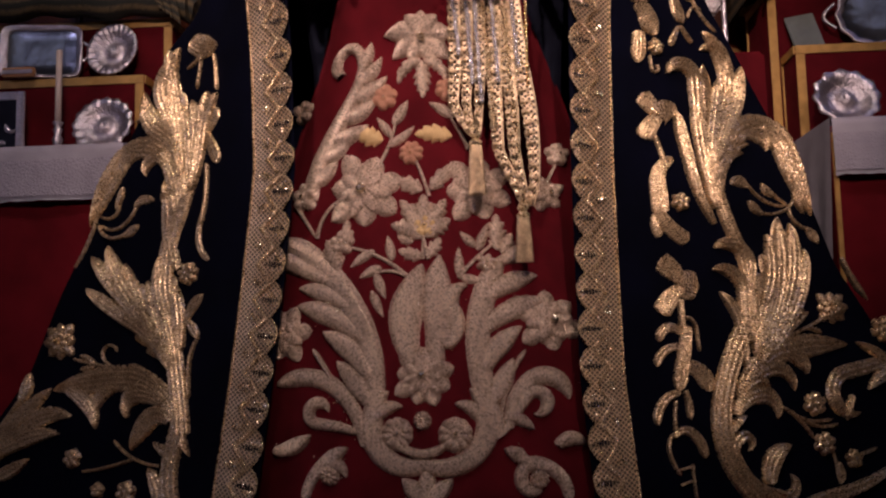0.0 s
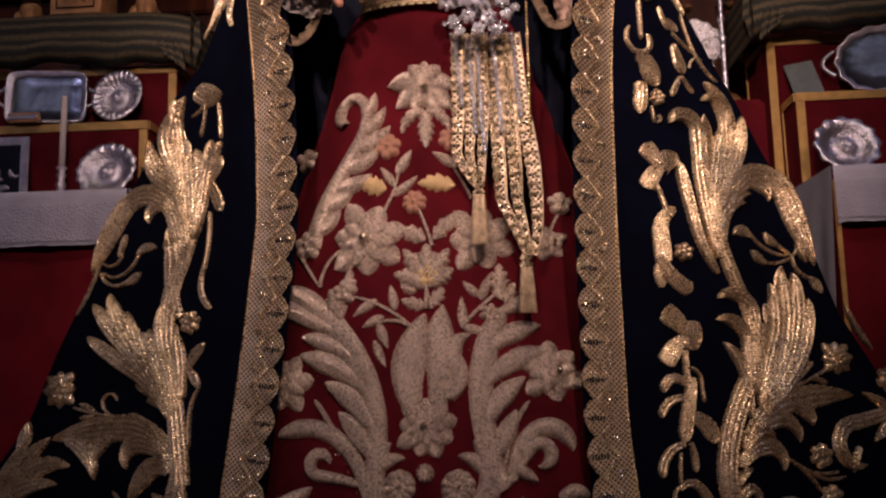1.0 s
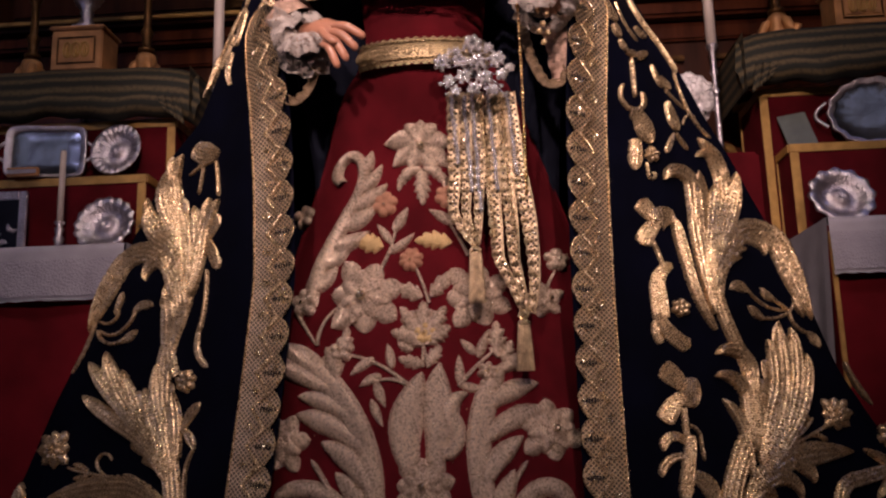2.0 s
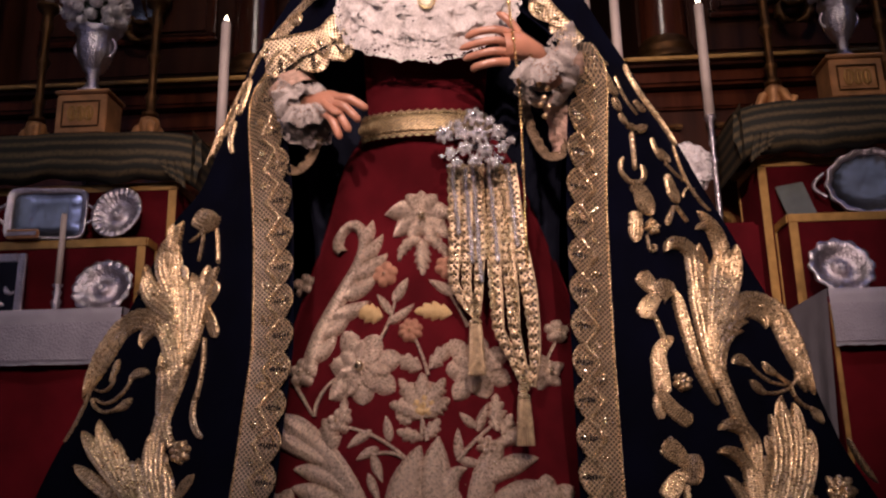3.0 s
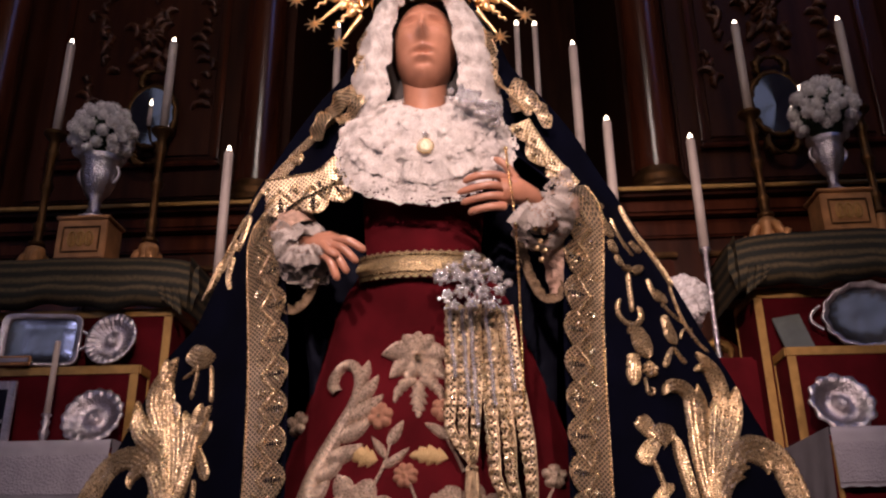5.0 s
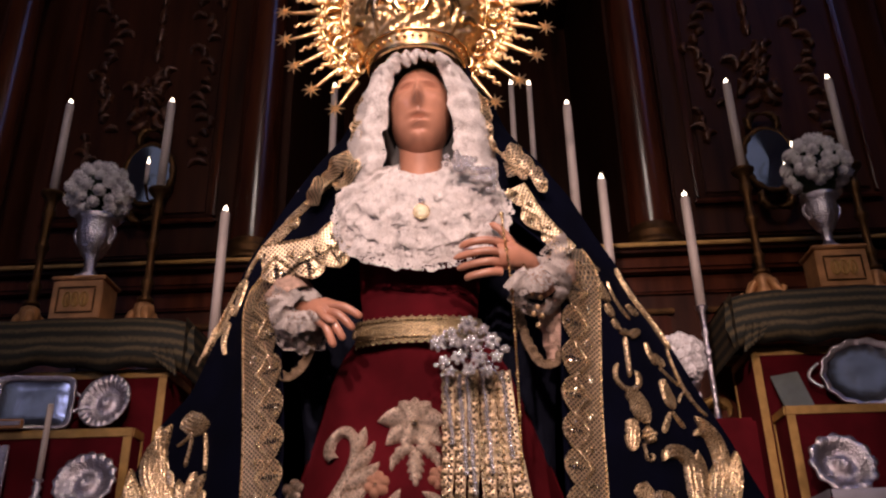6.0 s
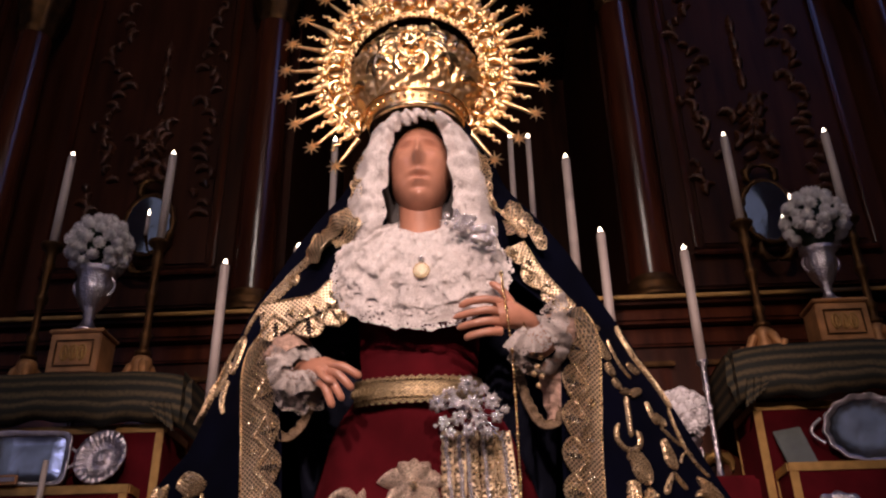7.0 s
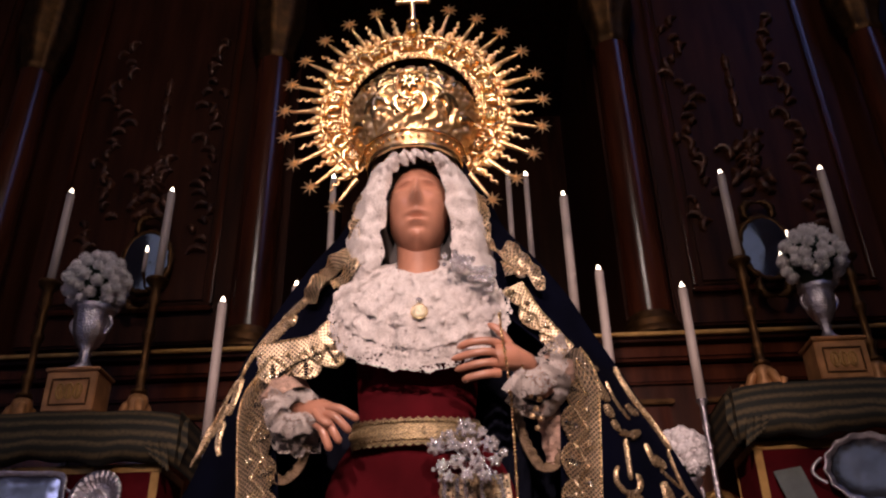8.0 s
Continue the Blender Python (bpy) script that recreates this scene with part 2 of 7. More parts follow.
WAX = surface("candle_wax", (0.52, 0.43, 0.38), 0.5, 0, 0.08, 18, 0.1, 60)
FLAME = glowing("candle_flame", (1.0, 0.80, 0.62), 9.0)
WALNUT = surface("dark_walnut", (0.038, 0.011, 0.005), 0.45, 0, 0.5, 3, 0.25, 40, spec=0.12, stretch=(6, 6, 0.7), coat=0.0)
MAHOGANY = surface("varnished_mahogany", (0.060, 0.015, 0.006), 0.26, 0, 0.5, 3, 0.12, 40, stretch=(6, 6, 0.7), coat=0.35, spec=0.2)
GILT_WOOD = surface("gilt_wood", (0.42, 0.20, 0.075), 0.5, 0.35, 0.35, 14, 0.35, 90)
GILT_EDGE = surface("gold_galloon", (0.40, 0.23, 0.07), 0.5, 0.6, 0.2, 30, 0.4, 400)
PETALS = surface("white_petals", (0.80, 0.75, 0.74), 0.75, 0, 0.15, 40, 0.3, 150)
LEAVES = surface("dark_leaves", (0.02, 0.035, 0.012), 0.6, 0, 0.3, 30, 0.3, 100)
STRIPES = striped("striped_silk")
PLASTER = surface("chapel_plaster", (0.28, 0.24, 0.21), 0.9, 0, 0.2, 2, 0.3, 60)
STONE = surface("stone_floor", (0.16, 0.13, 0.11), 0.5, 0, 0.3, 3, 0.2, 50)
MIRROR = surface("old_mirror", (0.72, 0.74, 0.80), 0.06, 1.0, 0.1, 8, 0.02, 20)
DARK_BROWN = surface("dark_brown_matte", (0.015, 0.009, 0.006), 0.6, 0, 0.3, 20, 0.3, 120)
GLASS_PANEL = surface("grey_card", (0.10, 0.11, 0.10), 0.5, 0, 0.2, 20, 0.1, 100)
WINDOW_GLOW = glowing("daylight_pane", (0.66, 0.70, 0.95), 0.12)

# ---- drapery shapes: breadth and depth by height ----
XC = -0.036


def by_height(z, *rows):
    """Smooth value at height z between rows of (z, value)."""
    if z <= rows[0][0]:
        return rows[0][1]
    for (z0, a), (z1, b) in zip(rows, rows[1:]):
        if z <= z1:
            k = (z - z0) / (z1 - z0)
            return a + (b - a) * k
    return rows[-1][1]


def soften(fn, r=0.03):
    table = [(fn(k * 0.004 - r) + 2 * fn(k * 0.004) + fn(k * 0.004 + r)) * 0.25 for k in range(580)]

    def smooth(z):
        q = max(0.0, min(578.0, z * 250))
        k = int(q)
        return table[k] + (table[k + 1] - table[k]) * (q - k)
    return smooth


skirt_front = soften(lambda z: by_height(z, (0.15, 1.43), (0.4, 1.462), (0.8, 1.535), (1.0, 1.55), (1.2, 1.54), (1.36, 1.475), (1.42, 1.46)))
skirt_half = soften(lambda z: by_height(z, (0.15, 0.52), (0.5, 0.45), (0.8, 0.385), (1.0, 0.335), (1.17, 0.274), (1.35, 0.190), (1.42, 0.13)), 0.02)
skirt_deep = soften(lambda z: by_height(z, (0.15, 0.33), (0.8, 0.26), (1.2, 0.20), (1.42, 0.10)))


def skirt_y(x, z):
    u = max(-0.985, min(0.985, (x - XC) / skirt_half(z)))
    return skirt_front(z) + skirt_deep(z) * (1 - math.sqrt(1 - u * u)) - 0.004 * math.sin(x * 38 + z * 3)


edge_l = soften(lambda z: by_height(z, (0.12, -0.398), (0.5, -0.352), (0.94, -0.306), (1.3, -0.315), (1.47, -0.332), (1.53, -0.315), (1.575, -0.21), (1.63, -0.165), (1.95, -0.15), (2.08, -0.12), (2.14, -0.05)), 0.012)
edge_r = soften(lambda z: by_height(z, (0.12, 0.28), (0.5, 0.250), (0.94, 0.250), (1.27, 0.257), (1.45, 0.268), (1.53, 0.27), (1.60, 0.205), (1.67, 0.13), (1.95, 0.105), (2.08, 0.075), (2.14, 0.0)), 0.012)
out_l = soften(lambda z: by_height(z, (0.12, -1.20), (0.42, -1.05), (0.53, -0.97), (0.70, -0.905), (0.88, -0.82), (1.085, -0.735), (1.26, -0.63), (1.32, -0.565), (1.39, -0.534), (1.52, -0.484), (1.634, -0.442), (1.69, -0.406), (1.78, -0.351), (1.87, -0.285), (1.93, -0.225), (2.0, -0.19), (2.08, -0.155), (2.14, -0.09)), 0.02)
out_r = soften(lambda z: by_height(z, (0.12, 1.12), (0.42, 1.0), (0.566, 0.92), (0.73, 0.83), (0.98, 0.75), (1.1, 0.69), (1.2, 0.635), (1.29, 0.578), (1.383, 0.532), (1.489, 0.472), (1.587, 0.42), (1.66, 0.376), (1.766, 0.319), (1.863, 0.245), (1.93, 0.18), (2.0, 0.15), (2.08, 0.115), (2.14, 0.04)), 0.02)
edge_y = soften(lambda z: by_height(z, (0.12, 1.44), (0.4, 1.475), (0.7, 1.50), (1.2, 1.50), (1.4, 1.455), (1.55, 1.42), (1.66, 1.43), (1.8, 1.45), (2.1, 1.44)))
out_y = soften(lambda z: by_height(z, (0.12, 1.72), (1.1, 1.72), (1.3, 1.65), (1.5, 1.62), (1.8, 1.58), (2.1, 1.52)))


def mantle_y(x, z):
    a, b = (edge_l(z), out_l(z)) if x < XC else (edge_r(z), out_r(z))
    s = max(0.0, min(1.0, (x - a) / (b - a)))
    fold = 0.010 * math.sin(9.0 * s + (2.0 if x < XC else 0.4)) * min(1, s * 4) * min(1, max(0, (1.9 - z) * 3))
    return edge_y(z) + (out_y(z) - edge_y(z)) * s + fold

# ---- mesh helpers ----
def mesh_of(verts, faces, uvs=None, smooth=True):
    me = bpy.data.meshes.new("m")
    me.from_pydata([tuple(v) for v in verts], [], faces)
    if uvs:
        layer = me.uv_layers.new(name="UVMap")
        for lp in me.loops:
            layer.data[lp.index].uv = uvs[lp.vertex_index]
    me.polygons.foreach_set("use_smooth", [smooth] * len(me.polygons))
    me.update()
    return me


def grid(rows, uvs=None, closed=False):
    """A mesh from rows of points; closed joins the last column to the first."""
    n, m = len(rows), len(rows[0])
    verts = [p for r in rows for p in r]
    flat = [u for r in uvs for u in r] if uvs else None
    faces = [(i * m + j, i * m + (j + 1) % m, (i + 1) * m + (j + 1) % m, (i + 1) * m + j)
             for i in range(n - 1) for j in range(m if closed else m - 1)]
    return mesh_of(verts, faces, flat)


def joined(*meshes):
    bm = bmesh.new()
    for me in meshes:
        bm.from_mesh(me)
    out = bpy.data.meshes.new("m")
    bm.to_mesh(out)
    bm.free()
    return out


def lathe(profile, n=24, at=(0, 0, 0), wob=0.0, lobes=8):
    rows = []
    for r, z in profile:
        row = []
        for j in range(n):
            a = 2 * math.pi * j / n
            q = r * (1 + wob * math.cos(lobes * a))
            row.append((at[0] + q * math.cos(a), at[1] + q * math.sin(a), at[2] + z))
        rows.append(row)
    return grid(rows, [[(j * 0.01, k * 0.01) for j in range(n)] for k in range(len(rows))], True)


def block(x0, x1, y0, y1, z0, z1, bevel=0.004):
    bm = bmesh.new()
    bmesh.ops.create_cube(bm, size=1)
    for v in bm.verts:
        v.co = ((x0 + x1) / 2 + v.co.x * (x1 - x0), (y0 + y1) / 2 + v.co.y * (y1 - y0), (z0 + z1) / 2 + v.co.z * (z1 - z0))
    if bevel:
        bmesh.ops.bevel(bm, geom=bm.edges[:], offset=bevel, segments=2, affect="EDGES")
    me = bpy.data.meshes.new("m")
    bm.to_mesh(me)
    bm.free()
    return me


def tube(points, radii, n=8, uv_scale=1.0):
    rows, uvs, run = [], [], 0.0
    pts = [Vector(p) for p in points]
    up = Vector((0.13, -1, 0.21))
    for i, p in enumerate(pts):
        d = (pts[min(i + 1, len(pts) - 1)] - pts[max(i - 1, 0)]).normalized()
        a = d.cross(up).normalized()
        b = d.cross(a)
        if i:
            run += (p - pts[i - 1]).length
        r = radii[i] if isinstance(radii, (list, tuple)) else radii
        rows.append([p + (a * math.cos(2 * math.pi * j / n) + b * math.sin(2 * math.pi * j / n)) * r for j in range(n)])
        uvs.append([(run, j * 2 * math.pi * 0.004 / n) for j in range(n)])
    return grid(rows, uvs, True)


def ball(c, r, seg=10, sz=1.0):
    rings = max(4, seg // 2 + 1)
    return lathe([(max(r * math.sin(math.pi * k / rings), 1e-4), -r * sz * math.cos(math.pi * k / rings)) for k in range(rings + 1)], seg, c)


def thing(name, base, label, category, group="", kind=""):
    ob = new(name)
    ob.location = base
    ob.empty_display_size = 0.02
    return tagged(ob, label, category, group, kind)


def base_of(ob):
    p = Vector(ob.location)
    while ob.parent:
        ob = ob.parent
        p += ob.location
    return p


def part(name, me, mat, parent, label=""):
    """ONE mesh under a thing or a part; the mesh comes in world metres."""
    ob = new(name, me)
    if mat and not me.materials:
        me.materials.append(mat)
    me.transform(Matrix.Translation(-base_of(parent)))
    ob.parent = parent
    return tagged(ob, label)


def solid(name, me, mat, label, category, group="", kind=""):
    """A thing that is one mesh; its origin goes to its base."""
    ob = new(name, me)
    if mat and not me.materials:
        me.materials.append(mat)
    co = np.empty(len(me.vertices) * 3)
    me.vertices.foreach_get("co", co)
    co = co.reshape(-1, 3)
    base = Vector(((co[:, 0].min() + co[:, 0].max()) / 2, (co[:, 1].min() + co[:, 1].max()) / 2, co[:, 2].min()))
    me.transform(Matrix.Translation(-base))
    ob.location = base
    return tagged(ob, label, category, group, kind)


# ---- embroidery on a draped cloth ----
def drape(S, x, z, h):
    e = 0.006
    n = Vector(((S(x + e, z) - S(x - e, z)) / (2 * e), -1, (S(x, z + e) - S(x, z - e)) / (2 * e))).normalized()
    return Vector((x, S(x, z), z)) + n * h


def plume(S, x, z, ang, length, width, bend=0.0, lobes=5, la=0.5, lb=0.5, curl=0.0, high=0.012, shape=0.75, back=0.0):
    """A padded acanthus leaf: a curved spine with lobed sides (la on its right, lb on its left), ridged and domed.
    ang and bend in degrees; curl bends the tip more than the foot."""
    n, m = max(18, int(lobes * 7)), 10
    a = radians(ang)
    rows, uvs = [], []
    px, pz = x, z
    for i in range(n + 1):
        t = i / n
        env = (math.sin(math.pi * min(1, t ** shape * 0.985 + 0.015)) ** 0.75) * width * 0.5
        tx, tz = math.cos(a), math.sin(a)
        nx, nz = -tz, tx
        ph = (t * lobes) % 1.0
        saw = (ph ** 0.6) * (1 - max(0, ph - 0.80) / 0.20) if lobes else 1.0
        row, ur = [], []
        for j in range(-m // 2, m // 2 + 1):
            v = j / (m / 2)
            amp = lb if v > 0 else la
            w = env * (1 - amp + amp * saw * 1.15)
            if amp < 0:
                w = env * 0.22
            sweep = abs(v) ** 1.5 * w * 0.75 * max(0, amp)
            qx, qz = px + nx * v * w + tx * sweep, pz + nz * v * w + tz * sweep
            dome = (1 - abs(v) ** 2.4) * (0.45 + 0.55 * math.sin(math.pi * min(1, t + 0.08)))
            ridge = 0.22 * abs(math.sin(v * math.pi * 2.2)) * (1 - v * v)
            h = high * (dome - ridge) if abs(v) < 0.999 else -0.003
            row.append(drape(S, qx, qz, h + 0.002 + back))
            ur.append((t * length, v * w))
        rows.append(row)
        uvs.append(ur)
        a += radians(bend) / n * (1 + curl * (2 * t - 1))
        px += math.cos(a) * length / n
        pz += math.sin(a) * length / n
    return grid(rows, uvs)


def quill(S, x, z, ang, length, width, foot, bend0, bend1, high, lift=0.0, cords=0.008, point=0.9, nick=0.05):
    """One stroke of couched thread: a flat band of parallel cords that swells from its foot to its tip and bends twice.
    cords is the breadth of one cord (0: a smooth pad), point how long the tip draws out, nick the unevenness of the edge."""
    n = max(16, min(60, int(length / 0.006)))
    ribs = max(1, round(width / cords)) if cords and width > 0.012 else 0
    m = 2 * max(4, 2 * ribs) if ribs else (6 if width < 0.012 else 10)
    a = radians(ang)
    tip = 1 - min(0.6, point * width / max(length, 0.001))
    rows, uvs = [], []
    for i in range(n + 1):
        t = i / n
        w = width * 0.56 * (foot + (1 - foot) * math.sin(math.pi * 0.5 * min(1, t / 0.7)))
        if t > tip:
            w *= max(0.02, 1 - ((t - tip) / (1 - tip)) ** 1.6) ** (0.72 if point > 1 else 0.5)
        if foot < 0.99 and t < 0.06:
            w *= 0.6 + 0.4 * t / 0.06
        if width > 0.02:
            w *= 1 + nick * (abs(math.sin(t * length * 190)) - 0.6)
        tx, tz = math.cos(a), math.sin(a)
        row, ur = [], []
        for j in range(-m // 2, m // 2 + 1):
            v = j / (m / 2)
            crest = 0.25 + 0.75 * abs(math.sin(0.5 * math.pi * (v + 1) * ribs)) if ribs else 1
            h = min(high, w * 1.1) * (1 - abs(v) ** 3.4) * crest + lift if abs(v) < 1 else -0.003
            row.append(drape(S, x - tz * v * w, z + tx * v * w, h + 0.002))
            ur.append((t * length, abs(((v + 1) * 0.5 * ribs) % 1 - 0.5) * 2 * w / ribs if ribs else abs(v * w)))
        rows.append(row)
        uvs.append(ur)
        a += radians(bend0 if t < 0.5 else bend1) * 2 / n
        x += math.cos(a) * length / n
        z += math.sin(a) * length / n
    return grid(rows, uvs)


def blossom(S, x, z, r, petals, high, turn=0.0):
    """A full flower: two rings of lobed petals round a button."""
    out = []
    for ring, (q, lift) in enumerate(((1.0, 0.0), (0.62, 0.007))):
        for k in range(petals):
            a = turn + 360 / petals * (k + 0.5 * ring)
            ln = r * q * (1 + 0.14 * math.sin(k * 2.7 + ring + x * 50))
            px, pz = x + 0.12 * r * math.cos(radians(a)), z + 0.12 * r * math.sin(radians(a))
            f = lambda u, v, l=lift: S(u, v) - l
            out.append(plume(f, px, pz, a, ln * 0.92, r * q * 0.92, 12 * math.sin(k * 3.1), 2, 0.32, 0.32, 0, high * 0.8, 0.62))
    out.append(rosette(lambda u, v: S(u, v) - 0.012, x, z, r * 0.24, 8, 0.006))
    return joined(*out)


def stem(S, x, z, ang, length, r0, r1, bend=0.0, curl=0.0, lift=0.6):
    n = max(8, int(length / 0.008))
    a = radians(ang)
    pts, rad = [], []
    for i in range(n + 1):
        t = i / n
        r = r0 + (r1 - r0) * t
        pts.append(drape(S, x, z, r * lift + 0.001))
        rad.append(r)
        a += radians(bend) / n * (1 + curl * (2 * t - 1))
        x += math.cos(a) * length / n
        z += math.sin(a) * length / n
    rad[-1] *= 0.55
    return tube(pts, rad, 7)


def rosette(S, x, z, r, petals=6, high=0.010, turn=0.0, core=0.3, notch=0.45):
    """A padded flower seen from the front."""
    rings, n = 7, petals * 8
    rows, uvs = [], []
    for k in range(rings + 1):
        q = k / rings
        row, ur = [], []
        for j in range(n):
            a = 2 * math.pi * j / n + turn
            lobe = 1 - notch + notch * abs(math.cos(petals * (a - turn) / 2)) ** 0.55
            rr = r * q * (1 + (lobe - 1) * q)
            dome = high * (1 - (q - 0.55) ** 2 * 3.0) - high * 0.5 * (1 - abs(math.cos(petals * (a - turn) / 2))) * q
            if q < core:
                dome = high * (1.1 - (q / core) ** 2 * 0.5)
            h = dome if k < rings else -0.003
            row.append(drape(S, x + rr * math.cos(a), z + rr * math.sin(a), h + 0.002))
            ur.append((rr * math.cos(a), rr * math.sin(a)))
        rows.append(row)
        uvs.append(ur)
    return grid(rows, uvs, True)

# ---- the chapel ----
def slab(name, x0, x1, y0, y1, z0, z1, mat, label, category):
    return solid(name, block(x0, x1, y0, y1, z0, z1, 0), mat, label, category, kind="structure")


slab("floor", -4.2, 4.2, -5.2, 3.3, -0.1, 0.0, STONE, "worn brown stone chapel floor", "floor")
slab("ceiling", -4.2, 4.2, -5.2, 3.3, 9.8, 9.9, PLASTER, "plain dim plaster chapel ceiling", "ceiling")
slab("wall_west", -4.4, -4.2, -5.2, 3.3, 0, 9.8, PLASTER, "plain plaster side wall of the chapel", "wall")
slab("wall_east", 4.2, 4.4, -5.2, 3.3, 0, 9.8, PLASTER, "plain plaster side wall of the chapel", "wall")
slab("wall_south", -4.2, 4.2, -5.4, -5.2, 0, 9.8, PLASTER, "plain plaster wall facing the altar", "wall")
# unseen glowing panes added so that trays and mirrors reflect a blue patch
for n, x in enumerate((-2.6, 2.4)):
    win = thing("window_%d" % (n + 1), (x, -5.19, 3.2), "unseen tall dim blue window added high in the chapel wall for reflections", "window", kind="structure")
    part("pane", block(x - 0.7, x + 0.7, -5.195, -5.18, 3.2, 5.2, 0), WINDOW_GLOW, win)
    for dx in (-0.74, -0.02, 0.7):
        part("window_frame", block(x + dx, x + dx + 0.04, -5.195, -5.15, 3.16, 5.24, 0.005), WALNUT, win)
    for z in (3.16, 4.18, 5.2):
        part("window_frame", block(x - 0.699, x + 0.699, -5.195, -5.155, z, z + 0.04, 0.005), WALNUT, win)
side = thing("window_3", (4.19, -1.5, 5.9), "tall blue daylight window high in the side wall", "window", kind="structure")
part("pane", block(4.18, 4.195, -2.4, -0.6, 5.9, 9.1, 0), WINDOW_GLOW, side)
for y in (-2.44, -1.52, -0.6):
    part("window_frame", block(4.15, 4.195, y, y + 0.04, 5.86, 9.14, 0.005), WALNUT, side)
for z in (5.86, 9.1):
    part("window_frame", block(4.155, 4.195, -2.399, -0.601, z, z + 0.04, 0.005), WALNUT, side)
# the altarpiece's back wall opens into a deep niche behind the image
for n, (x0, x1, z0) in enumerate(((-4.2, -0.74, 0), (0.74, 4.2, 0), (-0.74, 0.74, 4.6))):
    slab("wall_north_%d" % (n + 1), x0, x1, 3.1, 3.3, z0, 9.8, WALNUT, "dark walnut back of the altarpiece", "wall")
for n, (x0, x1) in enumerate(((-0.94, -0.74), (0.74, 0.94))):
    slab("wall_niche_%d" % (n + 1), x0, x1, 3.3, 4.5, 0, 4.8, WALNUT, "dark side wall of the niche behind the image", "wall")
slab("wall_niche_3", -0.94, 0.94, 4.5, 4.7, 0, 4.8, WALNUT, "dark back wall of the niche behind the image", "wall")
slab("ceiling_niche", -0.74, 0.74, 3.3, 4.5, 4.6, 4.8, WALNUT, "dark top of the niche behind the image", "ceiling")
slab("floor_niche", -0.74, 0.74, 3.3, 4.5, -0.1, 0.0, STONE, "dim stone floor of the niche", "floor")

# carved altarpiece behind the image
retablo = thing("altarpiece", (0, 2.95, 0), "dark varnished walnut altarpiece with columns and old gilding", "altarpiece")
for x0, x1 in ((-4.0, -2.16), (-1.86, -0.93), (0.93, 1.86), (2.16, 4.0)):
    part("panel", block(x0, x1, 3.02, 3.098, 2.32, 5.5, 0.01), WALNUT, retablo)
    part("inner_panel", block(x0 + 0.12, x1 - 0.12, 2.995, 3.018, 2.5, 4.6, 0.012), WALNUT, retablo)
    for z in (2.46, 4.62):
        part("moulding", block(x0 + 0.08, x1 - 0.08, 2.985, 3.018, z, z + 0.022, 0.006), MAHOGANY, retablo)
    for x in (x0 + 0.085, x1 - 0.107):
        part("moulding", block(x, x + 0.022, 2.985, 3.018, 2.486, 4.616, 0.006), MAHOGANY, retablo)
for x0, x1 in ((-4.0, -0.42), (0.42, 4.0)):
    part("plinth", block(x0, x1, 2.90, 3.098, 0.0, 2.02, 0.01), WALNUT, retablo)
    part("cornice", block(x0, x1, 2.84, 3.098, 2.10, 2.16, 0.012), MAHOGANY, retablo)
    part("cornice", block(x0, x1, 2.80, 3.098, 2.163, 2.20, 0.012), WALNUT, retablo)
    part("gilt_edge", block(x0, x1, 2.785, 2.797, 2.178, 2.194, 0.003), GILT_EDGE, retablo, "worn gilt edge")
    part("frieze", block(x0, x1, 2.89, 3.098, 2.023, 2.097, 0.008), MAHOGANY, retablo)
for sx in (-1, 1):
    for k in range(3):
        x = sx * (0.62 + k * 0.52)
        part("plinth_panel", block(x - 0.2, x + 0.2, 2.875, 2.897, 1.45, 1.93, 0.01), MAHOGANY, retablo)
        part("plinth_moulding", block(x - 0.215, x + 0.215, 2.868, 2.895, 1.935, 1.955, 0.005), GILT_DARK, retablo)
for x, r in ((-2.0, 0.085), (-0.82, 0.085), (0.80, 0.085), (2.0, 0.085)):
    col = part("column", lathe([(r * 1.05, 2.30), (r * 1.02, 2.6), (r, 3.2), (r * 0.9, 3.72)], 32, (x, 2.90, 0)), MAHOGANY, retablo)
    part("base", lathe([(r * 1.4, 2.202), (r * 1.4, 2.225), (r * 1.15, 2.235), (r * 1.3, 2.25), (r * 1.3, 2.262), (r * 1.08, 2.275), (r * 1.15, 2.29), (r * 1.06, 2.30)], 32, (x, 2.90, 0)), GILT_DARK, col, "worn gilt base")
    part("capital", lathe([(r * 0.9, 3.72), (r * 1.05, 3.74), (r * 0.95, 3.77), (r * 1.2, 3.87), (r * 1.5, 3.95), (r * 1.5, 5.5)], 32, (x, 2.90, 0), 0.06, 8), GILT_DARK, col, "carved gilt capital")
flat_back = lambda x, z: 2.99
